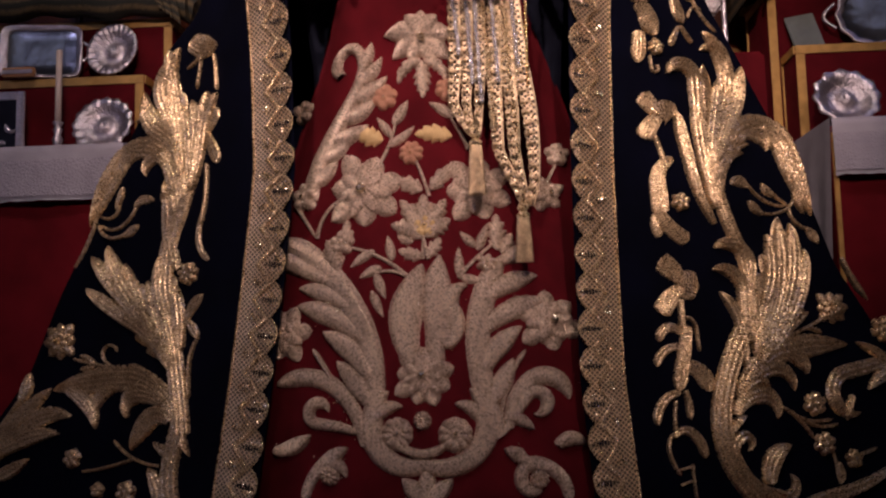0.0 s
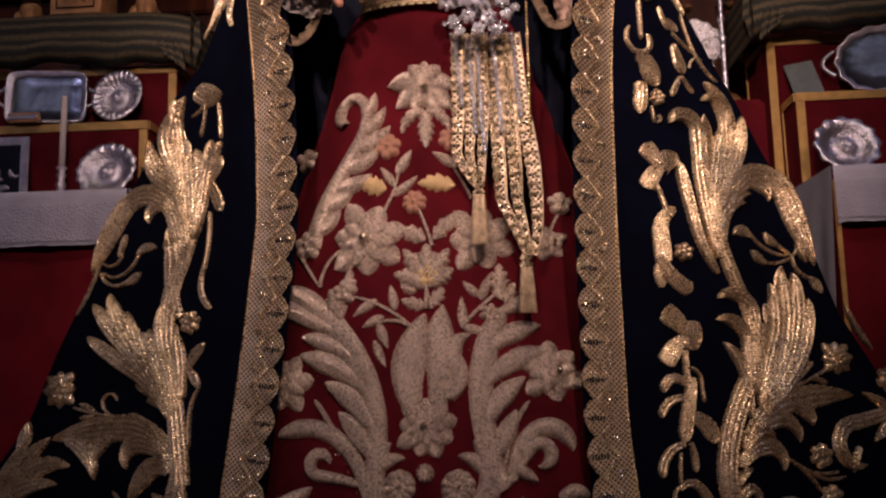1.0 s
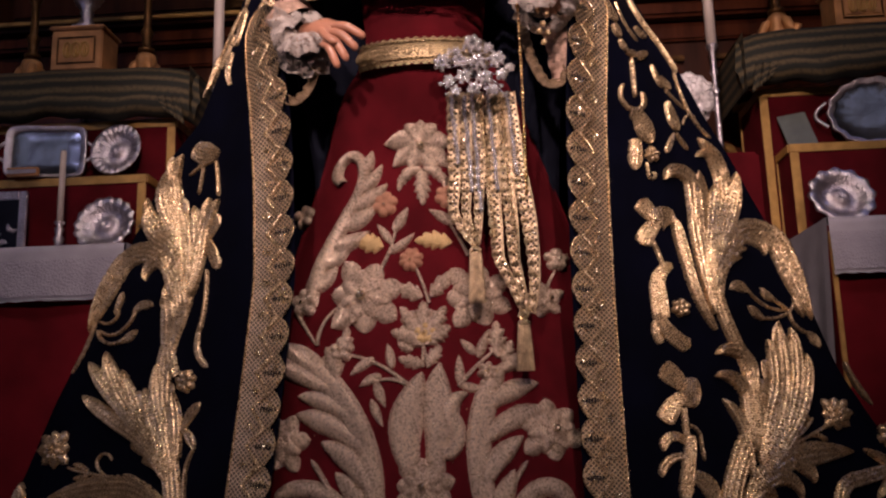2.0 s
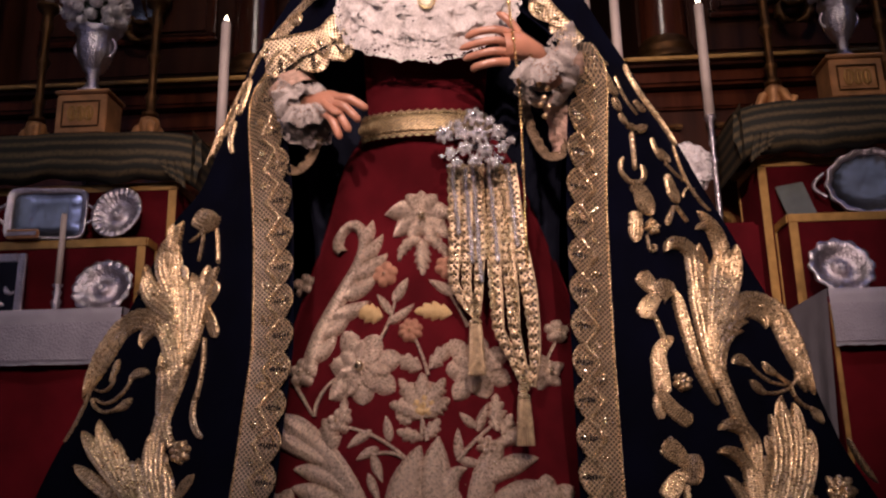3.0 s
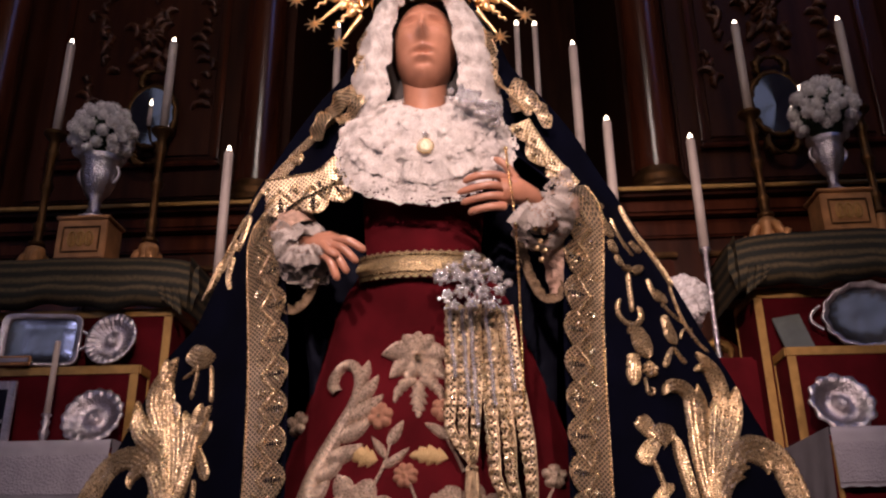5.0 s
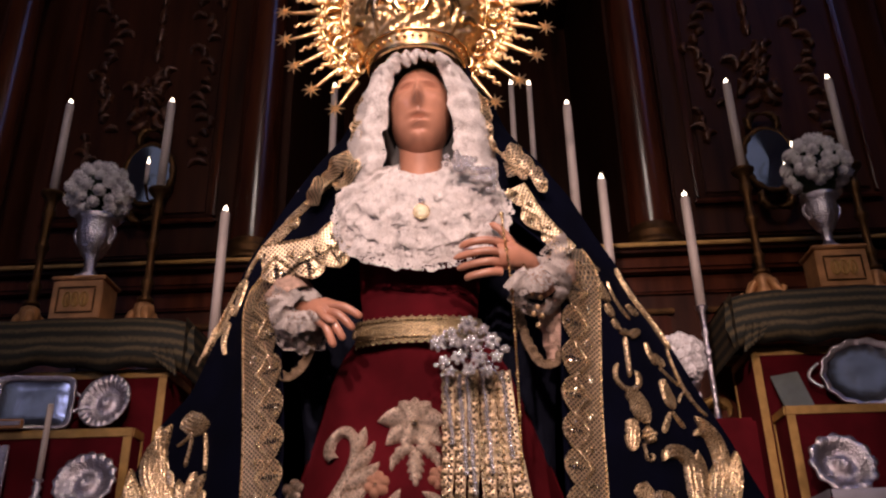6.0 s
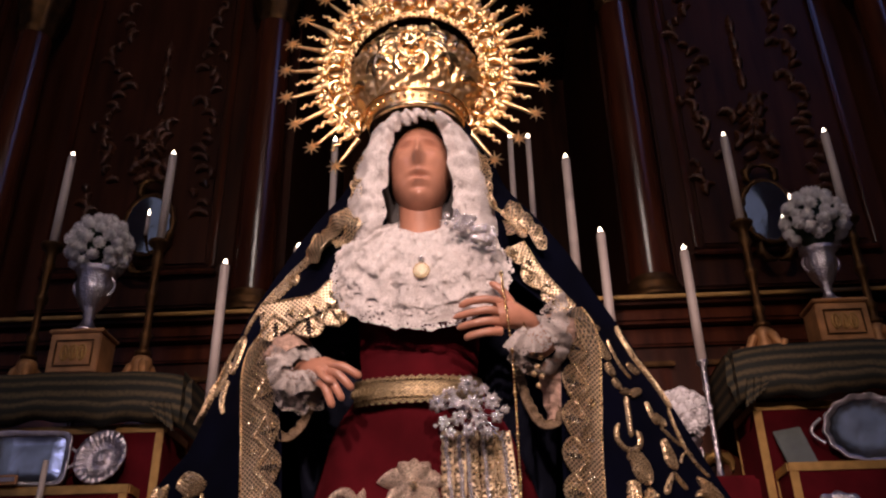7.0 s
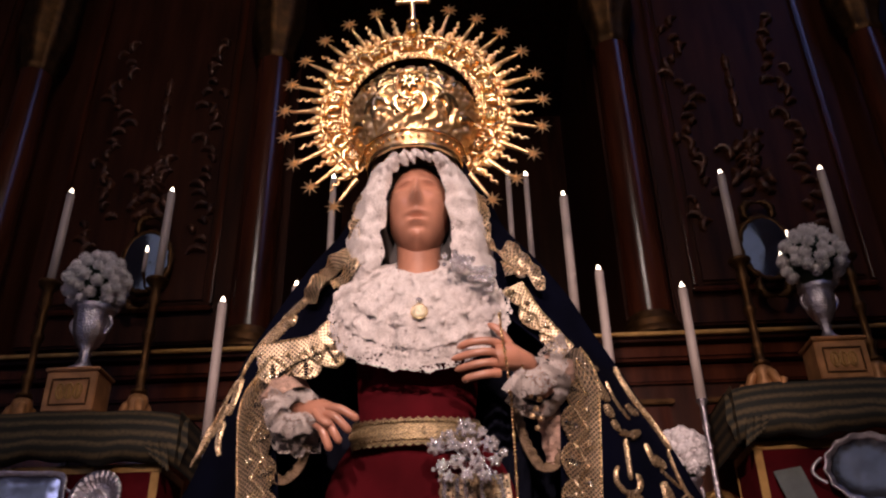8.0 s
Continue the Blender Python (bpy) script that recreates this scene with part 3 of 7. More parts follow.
for cx in (-1.36, 1.36):
    rng = random.Random(5)
    for sx in (-1, 1):
        for k in range(26):
            part("carved_scroll", plume(flat_back, cx + sx * (0.24 + rng.uniform(-0.05, 0.05)), 2.74 + k * 0.048, rng.uniform(30, 150), rng.uniform(0.05, 0.11), 0.045, sx * rng.choice((-150, 140, 170)), 4, 0.5, 0.5, 0.6, 0.026), RED_GILT, retablo)
        for k in range(7):
            part("carved_scroll", plume(flat_back, cx + sx * rng.uniform(0.0, 0.10), 2.93 + 0.045 * k, 90 + sx * rng.uniform(20, 90), rng.uniform(0.08, 0.15), 0.055, -sx * rng.uniform(90, 200), 4, 0.5, 0.5, 0.5, 0.034), RED_GILT, retablo)
    part("carved_shell", rosette(flat_back, cx, 3.10, 0.06, 9, 0.045), RED_GILT, retablo)
    for k in range(4):
        part("carved_drop", plume(flat_back, cx, 3.30 + 0.11 * k, 90, 0.12, 0.05, 0, 4, 0.5, 0.5, 0, 0.022), RED_GILT, retablo)


plinth_face = lambda x, z: 2.872
for sx in (-1, 1):
    for k in range(5):
        x = sx * (0.55 + 0.11 * k)
        part("carved_scroll", plume(plinth_face, x, 1.56, 90 + 40 * (-1) ** k, 0.15, 0.055, 170 * (-1) ** k, 4, 0.5, 0.5, 0.6, 0.03), GILT_EDGE, retablo)
        part("carved_scroll", plume(plinth_face, x, 1.72, 90 - 50 * (-1) ** k, 0.12, 0.05, -150 * (-1) ** k, 4, 0.5, 0.5, 0.6, 0.03), GILT_EDGE, retablo)


def wall_mirror(x, z, tilt):
    """Small oval cornucopia mirror in a carved gilt frame."""
    ob = thing("wall_mirror", (x, 2.96, z - 0.17), "small oval mirror in a dark carved gilt frame on the altarpiece", "mirror", "cornucopia mirrors")
    rows = []
    for k in range(7):
        q = k / 6
        rows.append([(x + 0.095 * q * math.cos(a) + 1e-4, 2.955 - 0.004 * q, z + 0.135 * q * math.sin(a)) for a in [2 * math.pi * j / 40 for j in range(40)]])
    me = grid(rows, None, True)
    me.transform(Matrix.Translation((x, 2.955, z)) @ Euler((radians(tilt[0]), 0, radians(tilt[1]))).to_matrix().to_4x4() @ Matrix.Translation((-x, -2.955, -z)))
    part("glass", me, MIRROR, ob, "silvered glass")
    ring = [(x + 0.105 * math.cos(a), 2.95, z + 0.147 * math.sin(a)) for a in [2 * math.pi * j / 40 for j in range(41)]]
    part("frame", tube(ring, [0.014 + 0.004 * math.sin(j * 2.2) for j in range(41)], 8), GILT_DARK, ob)
    for sx in (-1, 1):
        for sz in (-1, 1):
            part("scroll", plume(lambda u, v: 2.95, x + sx * 0.05, z + sz * 0.14, 90 * sz - sx * sz * 30, 0.13, 0.05, sx * sz * 150, 4, 0.5, 0.5, 0.5, 0.02), GILT_DARK, ob)
    part("bracket", tube([(x + 0.05, 2.94, z - 0.16), (x + 0.05, 2.86, z - 0.17), (x + 0.05, 2.82, z - 0.12)], [0.006, 0.005, 0.008], 8), GILT_DARK, ob)
    cd = part("candle", lathe([(0.0001, -0.12), (0.009, -0.12), (0.009, -0.03), (0.0001, -0.028)], 12, (x + 0.05, 2.82, z)), WAX, ob)
    part("flame", lathe([(0.0001, -0.028), (0.006, -0.018), (0.004, -0.004), (0.0001, 0.008)], 8, (x + 0.05, 2.82, z)), FLAME, cd)


wall_mirror(-1.31, 2.68, (7.2, 8.8))
wall_mirror(1.33, 2.63, (9.5, -9.2))

# ---- side tables, steps and what stands on them ----
def ruffle(x, k):
    return 0.006 * math.sin(x * 31 + k) + 0.004 * math.sin(x * 77 + 2 * k)


def altar_table(sx, x_in, y0):
    """A table under a red cloth with a white lace-edged linen; sx is the side it lies on."""
    x_out = sx * 2.3
    xs = [x_in + (x_out - x_in) * k / 60 for k in range(61)]
    ob = thing("side_table", ((x_in + x_out) / 2, 2.4, 0.15), "side altar table wrapped in deep red cloth", "table", "side tables")
    rows = [[(x, y0 + 0.02 + 0.5 * ruffle(x, 1) * (1.15 - z), z) for x in xs] for z in (0.0, 0.3, 0.6, 0.9, 1.14)]
    rows.append([(x, 2.9, 1.145) for x in xs])
    part("red_frontal", grid(rows), DRAPE_RED, ob)
    side = [[(x_in + sx * 0.012, y0 + 0.02 + (2.88 - y0) * k / 20, z) for k in range(21)] for z in (0.0, 0.6, 1.14)]
    part("red_side", grid(side), DRAPE_RED, ob)
    part("galloon", block(min(x_in, x_in + sx * 0.013), max(x_in, x_in + sx * 0.013), y0 + 0.004, y0 + 0.012, 0.02, 1.12, 0.002), GILT_EDGE, ob, "gold galloon down the corner")
    cloth = thing("altar_cloth", ((x_in + x_out) / 2, 2.3, 1.0), "white linen altar cloth with a lace hem over the table edge", "tablecloth", "altar cloths")
    low = 1.004
    rows, n = [], 9
    for k in range(n):
        t = k / (n - 1)
        z = 1.156 - (1.156 - low) * t
        rows.append([(x, y0 - 0.004 - 0.012 * t + ruffle(x, 3) * t, z - (0.008 * abs(math.sin(x * 70)) if k == n - 1 else 0)) for x in xs])
    rows.insert(0, [(x, 2.62, 1.158) for x in xs])
    part("linen", grid(rows, None), LINEN, cloth)
    band = [[(x, y0 - 0.010 - 0.010 * t + ruffle(x, 3) * (0.25 + 0.6 * t), 1.115 - 0.105 * t) for x in xs] for t in [k / 5 for k in range(6)]]
    part("lace_band", grid(band), LACE_BAND, cloth, "worked lace band")
    rows = []
    for t in [k / 8 for k in range(9)]:
        z = 1.157 - 0.42 * t
        rows.append([(x_in - sx * (0.004 + 0.02 * t + 0.006 * math.sin(y * 50) * t), y, z + (0.1 * (y - y0) if t == 1 else 0)) for y in [y0 - 0.004 + 0.4 * k / 14 for k in range(15)]])
    part("hanging_end", grid(rows), LINEN, cloth, "white linen end hanging down the side")
    return ob


altar_table(-1, -0.93, 2.10)
altar_table(1, 1.005, 2.14)


def velvet_step(x_in, x_out, y0, y1, z0, z1):
    """A stepped stand faced with red velvet and edged in gold braid."""
    lo, hi = min(x_in, x_out), max(x_in, x_out)
    ob = thing("display_step", ((lo + hi) / 2, (y0 + y1) / 2, z0), "red velvet display step edged with gold galloon", "stand", "display steps")
    part("body", block(lo, hi, y0, y1, z0, z1, 0.004), RED, ob)
    w = 0.026
    part("braid", block(lo, hi, y0 - 0.005, y0 - 0.0005, z1 - w, z1, 0.001), GILT_EDGE, ob)
    xs = [x_in + (0 if x_in < x_out else -w), x_out - (w if x_in < x_out else 0)]
    for x in xs:
        part("braid", block(x, x + w, y0 - 0.005, y0 - 0.0005, z0, z1 - w - 0.001, 0.001), GILT_EDGE, ob)
    xe = x_in + (-0.0005 if x_in < x_out else 0.0005)
    xf = xe + (-0.005 if x_in < x_out else 0.005)
    part("braid", block(min(xe, xf), max(xe, xf), y0, y1, z1 - w, z1, 0.001), GILT_EDGE, ob)
    part("braid", block(min(xe, xf), max(xe, xf), y1 - 0.010, y1, z0, z1 - w - 0.001, 0.001), GILT_EDGE, ob)
    return ob


velvet_step(-0.968, -1.85, 2.32, 2.40, 1.16, 1.42)
velvet_step(-0.912, -1.85, 2.402, 2.62, 1.16, 1.628)
velvet_step(1.014, 1.85, 2.40, 2.52, 1.16, 1.446)
velvet_step(0.978, 1.85, 2.522, 2.74, 1.16, 1.672)


def striped_cover(x_in, x_out, y0, y1, z0, z1):
    """A quilted striped cloth folded along the top step, with a sagging edge."""
    s = 1 if x_out > x_in else -1
    n = 70
    prof = [(0.0, 0.0), (-0.035, 0.02), (-0.05, 0.30), (-0.03, 0.42), (-0.045, 0.62), (-0.03, 0.85), (0.0, 1.0), (0.1, 1.03), (0.2, 1.0)]
    rows, uvs = [], []
    for k in range(n + 1):
        t = k / n
        x = x_in + (x_out - x_in) * t
        sag = 0.010 * math.sin(t * 17) + 0.006 * math.sin(t * 41)
        drop = -0.03 * math.exp(-t * 9)
        row, ur = [], []
        for j, (dy, f) in enumerate(prof):
            row.append((x - s * 0.02 * math.sin(f * 3), y0 + dy + 0.3 * sag + 0.05 * math.exp(-t * 14), z0 + (z1 - z0) * f + sag * (1 - 0.7 * f) + drop * (1 - f) - 0.02 * math.exp(-t * 10) * f))
            ur.append((abs(x - x_in), f * (z1 - z0) + 0.3 * sag))
        row.append((x, y1, z1))
        ur.append((abs(x - x_in), z1 - z0 + 0.2))
        rows.append(row)
        uvs.append(ur)
    me = grid(rows, uvs)
    end = [[(x_in, y0 - 0.03 + (y1 - y0) * k / 8, z0 + (z1 - z0) * f - 0.03 * (1 - f)) for k in range(9)] for f in (0, 0.3, 0.6, 0.9)]
    me2 = grid(end, [[(k * 0.03, f * (z1 - z0)) for k in range(9)] for f in (0, 0.3, 0.6, 0.9)])
    ob = thing("striped_cover", ((x_in + x_out) / 2, y0, z0), "green and straw striped cloth folded over the top step", "cloth", "striped cloths")
    part("front_fold", me, STRIPES, ob)
    part("end_fold", me2, STRIPES, ob)
    fringe = [[(x_in + s * 0.03 + s * 0.075 * q - s * 0.02 * f, y0 - 0.035 + 0.006 * math.sin(q * 19), z0 + 0.05 - (0.10 - 0.06 * q) * f + 0.004 * math.sin(q * 40) * f) for q in [k / 16 for k in range(17)]] for f in (0, 0.35, 0.7, 1)]
    part("hanging_corner", grid(fringe, [[(q * 0.005, f * 0.1) for q in range(17)] for f in (0, 0.35, 0.7, 1)]), STRIPES, ob)
    return ob


striped_cover(-0.845, -1.80, 2.36, 2.70, 1.628, 1.797)
striped_cover(0.915, 1.80, 2.45, 2.80, 1.674, 1.852)


def gilt_box(x0, x1, y0, z0, z1):
    ob = thing("gilt_pedestal", ((x0 + x1) / 2, y0 + 0.08, z0), "carved gilt wood pedestal box under a silver vase", "pedestal", "gilt pedestals")
    part("body", block(x0, x1, y0, y0 + 0.12, z0, z1 - 0.014, 0.004), GILT_WOOD, ob)
    part("top", block(x0 - 0.008, x1 + 0.008, y0 - 0.008, y0 + 0.128, z1 - 0.0135, z1, 0.004), GILT_WOOD, ob)
    w, mz = x1 - x0, (z0 + z1) / 2
    for a, b, c, d in ((x0 + 0.02, x1 - 0.02, z0 + 0.02, z0 + 0.026), (x0 + 0.02, x1 - 0.02, z1 - 0.045, z1 - 0.039),
                       (x0 + 0.02, x0 + 0.026, z0 + 0.027, z1 - 0.046), (x1 - 0.026, x1 - 0.02, z0 + 0.027, z1 - 0.046)):
        part("moulding", block(a, b, y0 - 0.005, y0 - 0.0005, c, d, 0.002), GILT_DARK, ob)
    part("panel", block(x0 + 0.030, x1 - 0.030, y0 - 0.003, y0 - 0.0005, z0 + 0.034, z1 - 0.052, 0.001), GILT_WOOD, ob)
    front = lambda u, v: y0 - 0.003
    cx = (x0 + x1) / 2
    for k in range(-1, 2):
        loop = [(cx + k * w * 0.17 + w * 0.075 * math.cos(q), y0 - 0.004, mz - 0.008 + 0.026 * math.sin(q)) for q in [2 * math.pi * j / 16 for j in range(17)]]
        part("carving", tube(loop, 0.0038, 6), GILT_EDGE, ob)
        part("carving", plume(front, cx + k * w * 0.17, mz - 0.030, 90, 0.042, 0.014, 0, 3, 0.4, 0.4, 0, 0.005), GILT_EDGE, ob)


gilt_box(-1.322, -1.152, 2.36, 1.797, 1.950)
gilt_box(1.224, 1.394, 2.45, 1.852, 2.002)

VASE = [(0.0001, 0.0), (0.040, 0.0), (0.041, 0.008), (0.030, 0.014), (0.020, 0.026), (0.013, 0.045), (0.018, 0.055), (0.014, 0.062),
        (0.030, 0.082), (0.043, 0.11), (0.049, 0.14), (0.047, 0.165), (0.052, 0.178), (0.060, 0.192), (0.056, 0.193), (0.044, 0.175), (0.02, 0.12), (0.0001, 0.12)]


def silver_vase(x, y, z, s=1.0):
    ob = thing("silver_vase", (x, y, z), "chased silver urn vase with a footed base", "vase", "silver vases")
    part("body", lathe([(r * s, h * s) for r, h in VASE], 32, (x, y, z), 0.03, 12), SILVER, ob)
    for sx in (-1, 1):
        pts = [(x + sx * s * (0.044 + 0.014 * math.sin(math.pi * t)), y, z + s * (0.115 + 0.06 * t)) for t in [k / 8 for k in range(9)]]
        part("handle", tube(pts, 0.004 * s, 7), SILVER, ob)
    return ob


def bloom(r, rng):
    """One chrysanthemum head: shells of small curled petals."""
    bm = bmesh.new()
    for k in range(34):
        th = math.acos(1 - 1.5 * (k + 0.5) / 34)
        ph = 2.39996 * k
        d = Vector((math.sin(th) * math.cos(ph), math.sin(th) * math.sin(ph), math.cos(th)))
        a = d.orthogonal().normalized()
        b = d.cross(a)
        w = r * 0.40
        o = d * r * 0.6
        vs = [bm.verts.new(o - a * w * 0.5), bm.verts.new(o + a * w * 0.5), bm.verts.new(d * r * 1.03 + a * w * 0.45 + b * w * 0.3),
              bm.verts.new(d * r * 1.10 - b * w * 0.2), bm.verts.new(d * r * 1.03 - a * w * 0.45 + b * w * 0.3)]
        bm.faces.new(vs)
    bmesh.ops.create_uvsphere(bm, u_segments=12, v_segments=8, radius=r * 0.86)
    me = bpy.data.meshes.new("m")
    bm.to_mesh(me)
    bm.free()
    me.materials.append(PETALS)
    return me


BLOOMS = [bloom(0.0225, random.Random(k)) for k in range(3)]


def bouquet(x, y, z, r, seed, n=64, squash=1.0):
    rng = random.Random(seed)
    ob = thing("bouquet", (x, y, z - r), "round bouquet of white chrysanthemums in a silver vase", "flowers", "white bouquets")
    leaf = bmesh.new()
    bmesh.ops.create_icosphere(leaf, subdivisions=3, radius=r * 0.84)
    for v in leaf.verts:
        v.co = v.co * (0.93 + 0.12 * noise.noise(v.co * 40)) + Vector((x, y, z))
    me = bpy.data.meshes.new("m")
    leaf.to_mesh(me)
    leaf.free()
    part("foliage", me, LEAVES, ob, "dark green leaves between the blooms")
    stalk = lathe([(0.028, -r * 1.35), (0.03, -r), (0.06, -r * 0.7)], 10, (x, y, z))
    part("stalk", stalk, LEAVES, ob)
    for k in range(n):
        th = math.acos(1 - 1.82 * (k + 0.5) / n)
        ph = 2.39996 * k + rng.uniform(-0.2, 0.2)
        d = Vector((math.sin(th) * math.cos(ph), math.sin(th) * math.sin(ph) * squash, math.cos(th)))
        o = new("bloom", BLOOMS[k % 3])
        o.parent = ob
        o.matrix_basis = Matrix.Translation(d * r * rng.uniform(0.84, 0.97) + Vector((0, 0, r))) @ d.to_track_quat("Z", "Y").to_matrix().to_4x4() @ Matrix.Scale(rng.uniform(0.85, 1.15), 4)


silver_vase(-1.235, 2.415, 1.951, 1.24)
bouquet(-1.252, 2.44, 2.300, 0.112, 3)
silver_vase(1.302, 2.505, 2.003, 1.08)
bouquet(1.325, 2.53, 2.345, 0.112, 4)
silver_vase(0.725, 2.42, 1.362, 0.85)
bouquet(0.725, 2.42, 1.610, 0.072, 6, 48)


def candle_mesh(x, y, z0, z1, r, lean=0.0):
    return lathe([(0.0001, z0), (r, z0), (r, z0 + (z1 - z0) * 0.5), (r * 0.97, z1 - 0.006), (r * 0.8, z1), (r * 0.45, z1 - 0.006), (0.0001, z1 - 0.007)], 16, (x, y, 0))


def taper(x, y, z0, z1, r=0.0155):
    """A lit wax candle."""
    ob = thing("candle", (x, y, z0), "tall lit ivory wax candle", "candle", "altar candles")
    part("wax", candle_mesh(x, y, z0, z1 - 0.02, r), WAX, ob)
    part("wick", tube([(x, y, z1 - 0.03), (x, y, z1 - 0.014)], 0.0012, 6), DARK_BROWN, ob)
    part("flame", lathe([(0.0001, -0.020), (0.0062, -0.017), (0.0078, -0.011), (0.0058, -0.004), (0.0026, 0.001), (0.0001, 0.005)], 12, (x, y, z1)), FLAME, ob, "small white-gold flame")


STICK = [(0.0001, 0.0), (0.020, 0.0), (0.020, 0.012), (0.010, 0.02), (0.012, 0.05), (0.017, 0.062), (0.010, 0.075), (0.0095, 0.16), (0.016, 0.175),
         (0.018, 0.185), (0.011, 0.20), (0.010, 0.27), (0.018, 0.29), (0.014, 0.30), (0.013, 0.33), (0.026, 0.345), (0.030, 0.352), (0.030, 0.358), (0.014, 0.36), (0.0001, 0.36)]


def candlestick(x, y, z0, z1, r_candle_top):
    """Turned gilt candlestick on a scrolled three-footed base."""
    ob = thing("candlestick", (x, y, z0), "turned gilt wood candlestick on a scrolled foot", "candlestick", "gilt candlesticks")
    foot = 0.10
    part("shaft", lathe([(r * 1.35, z0 + foot + h * (z1 - z0 - foot) / 0.36) for r, h in STICK], 20, (x, y, 0)), GILT_DARK, ob)
    part("pedestal", lathe([(0.0001, 0.012), (0.034, 0.012), (0.040, 0.03), (0.026, 0.05), (0.034, 0.07), (0.030, 0.09), (0.018, 0.10), (0.0001, 0.10)], 3 * 6, (x, y, z0), 0.08, 3), GILT_WOOD, ob)
    for k in range(3):
        a = -math.pi / 2 + 2 * math.pi * k / 3 + 0.5
        c, s = math.cos(a), math.sin(a)
        pts = [(x + c * q, y + s * q, z0 + h) for q, h in ((0.02, 0.075), (0.038, 0.062), (0.05, 0.036), (0.062, 0.016), (0.078, 0.012), (0.084, 0.024), (0.074, 0.032))]
        part("foot", tube(pts, [0.012, 0.016, 0.015, 0.012, 0.012, 0.010, 0.006], 8), GILT_WOOD, ob)
    taper(x, y, z1 + 0.002, r_candle_top)


candlestick(-1.435, 2.45, 1.78, 2.325, 2.73)
candlestick(-1.040, 2.45, 1.78, 2.32, 2.715)
candlestick(1.062, 2.52, 1.832, 2.345, 2.74)
candlestick(1.440, 2.52, 1.832, 2.345, 2.738)


def silver_stand(x, y, z0, z1, top, r=0.0155):
    """Slim silver candle stand behind the mantle."""
    ob = thing("candle_stand", (x, y, z0), "slim turned silver candle stand", "candlestick", "silver stands")
    h = z1 - z0
    part("pole", lathe([(0.0001, 0), (0.05, 0), (0.05, 0.01), (0.012, 0.03), (0.008, 0.06), (0.008, h * 0.6), (0.013, h * 0.62), (0.007, h * 0.65), (0.007, h - 0.10), (0.012, h - 0.09), (0.008, h - 0.075), (0.009, h - 0.02), (0.018, h - 0.006), (0.018, h), (0.0001, h)], 16, (x, y, z0)), SILVER, ob)
    taper(x, y, z1 + 0.002, top, r)


solid("platform", block(-0.93, 1.0, 1.35, 2.895, 0.0, 0.118, 0.01), DRAPE_RED, "low platform covered in red cloth under the image", "platform")
solid("candle_riser", block(-0.80, 0.85, 2.16, 2.62, 0.12, 1.36, 0.01), RED, "dark red velvet candle riser behind the mantle", "riser")
silver_stand(-0.728, 2.255, 1.362, 1.66, 2.135)
silver_stand(-0.474, 2.20, 1.362, 1.66, 2.155)
silver_stand(0.793, 2.336, 1.362, 1.755, 2.165)
silver_stand(0.522, 2.32, 1.362, 1.76, 2.235)
silver_stand(0.431, 2.33, 1.362, 2.0, 2.545)
silver_stand(0.31, 2.42, 1.362, 2.0, 2.70, 0.010)
silver_stand(0.245, 2.44, 1.362, 2.0, 2.72, 0.010)
silver_stand(-0.39, 2.30, 1.362, 2.0, 2.64, 0.012)


def silver_plate(x, y, z, r, name, label, flutes=18, tilt=72, amp=0.035, wide=1.0):
    """A dish propped nearly upright."""
    rows = []
    prof = [(0.0, 0.0), (0.16, -0.010), (0.22, 0.002), (0.30, 0.010), (0.45, 0.012), (0.62, 0.004), (0.70, -0.008), (0.85, -0.012), (0.97, -0.014), (1.0, -0.011), (1.0, -0.007)]
    n = flutes * 6
    for q, h in prof:
        rows.append([(wide * r * max(q, 0.002) * (1 + amp * math.cos(flutes * a) * (q > 0.5)) * math.cos(a), r * max(q, 0.002) * (1 + amp * math.cos(flutes * a) * (q > 0.5)) * math.sin(a),
                      -h + 0.0025 * math.cos(flutes * a) * (0.45 < q < 0.95)) for a in [2 * math.pi * j / n for j in range(n)]])
    me = grid(rows, None, True)
    me.transform(Matrix.Translation((x, y, z + r * math.sin(radians(tilt)))) @ Euler((radians(tilt), 0, 0)).to_matrix().to_4x4())
    return solid(name, me, SILVER, label, "plate", "silver plates")


silver_plate(-1.055, 2.24, 1.160, 0.090, "silver_plate", "round chased silver plate propped on the white cloth", 16)
silver_plate(-1.078, 2.345, 1.421, 0.093, "silver_plate", "oval silver dish leaning on the upper red step", 24, 74, 0.012, 0.86)
silver_plate(1.104, 2.28, 1.160, 0.092, "silver_plate", "fluted shell-edged silver plate on the white cloth", 12, 70, 0.05)


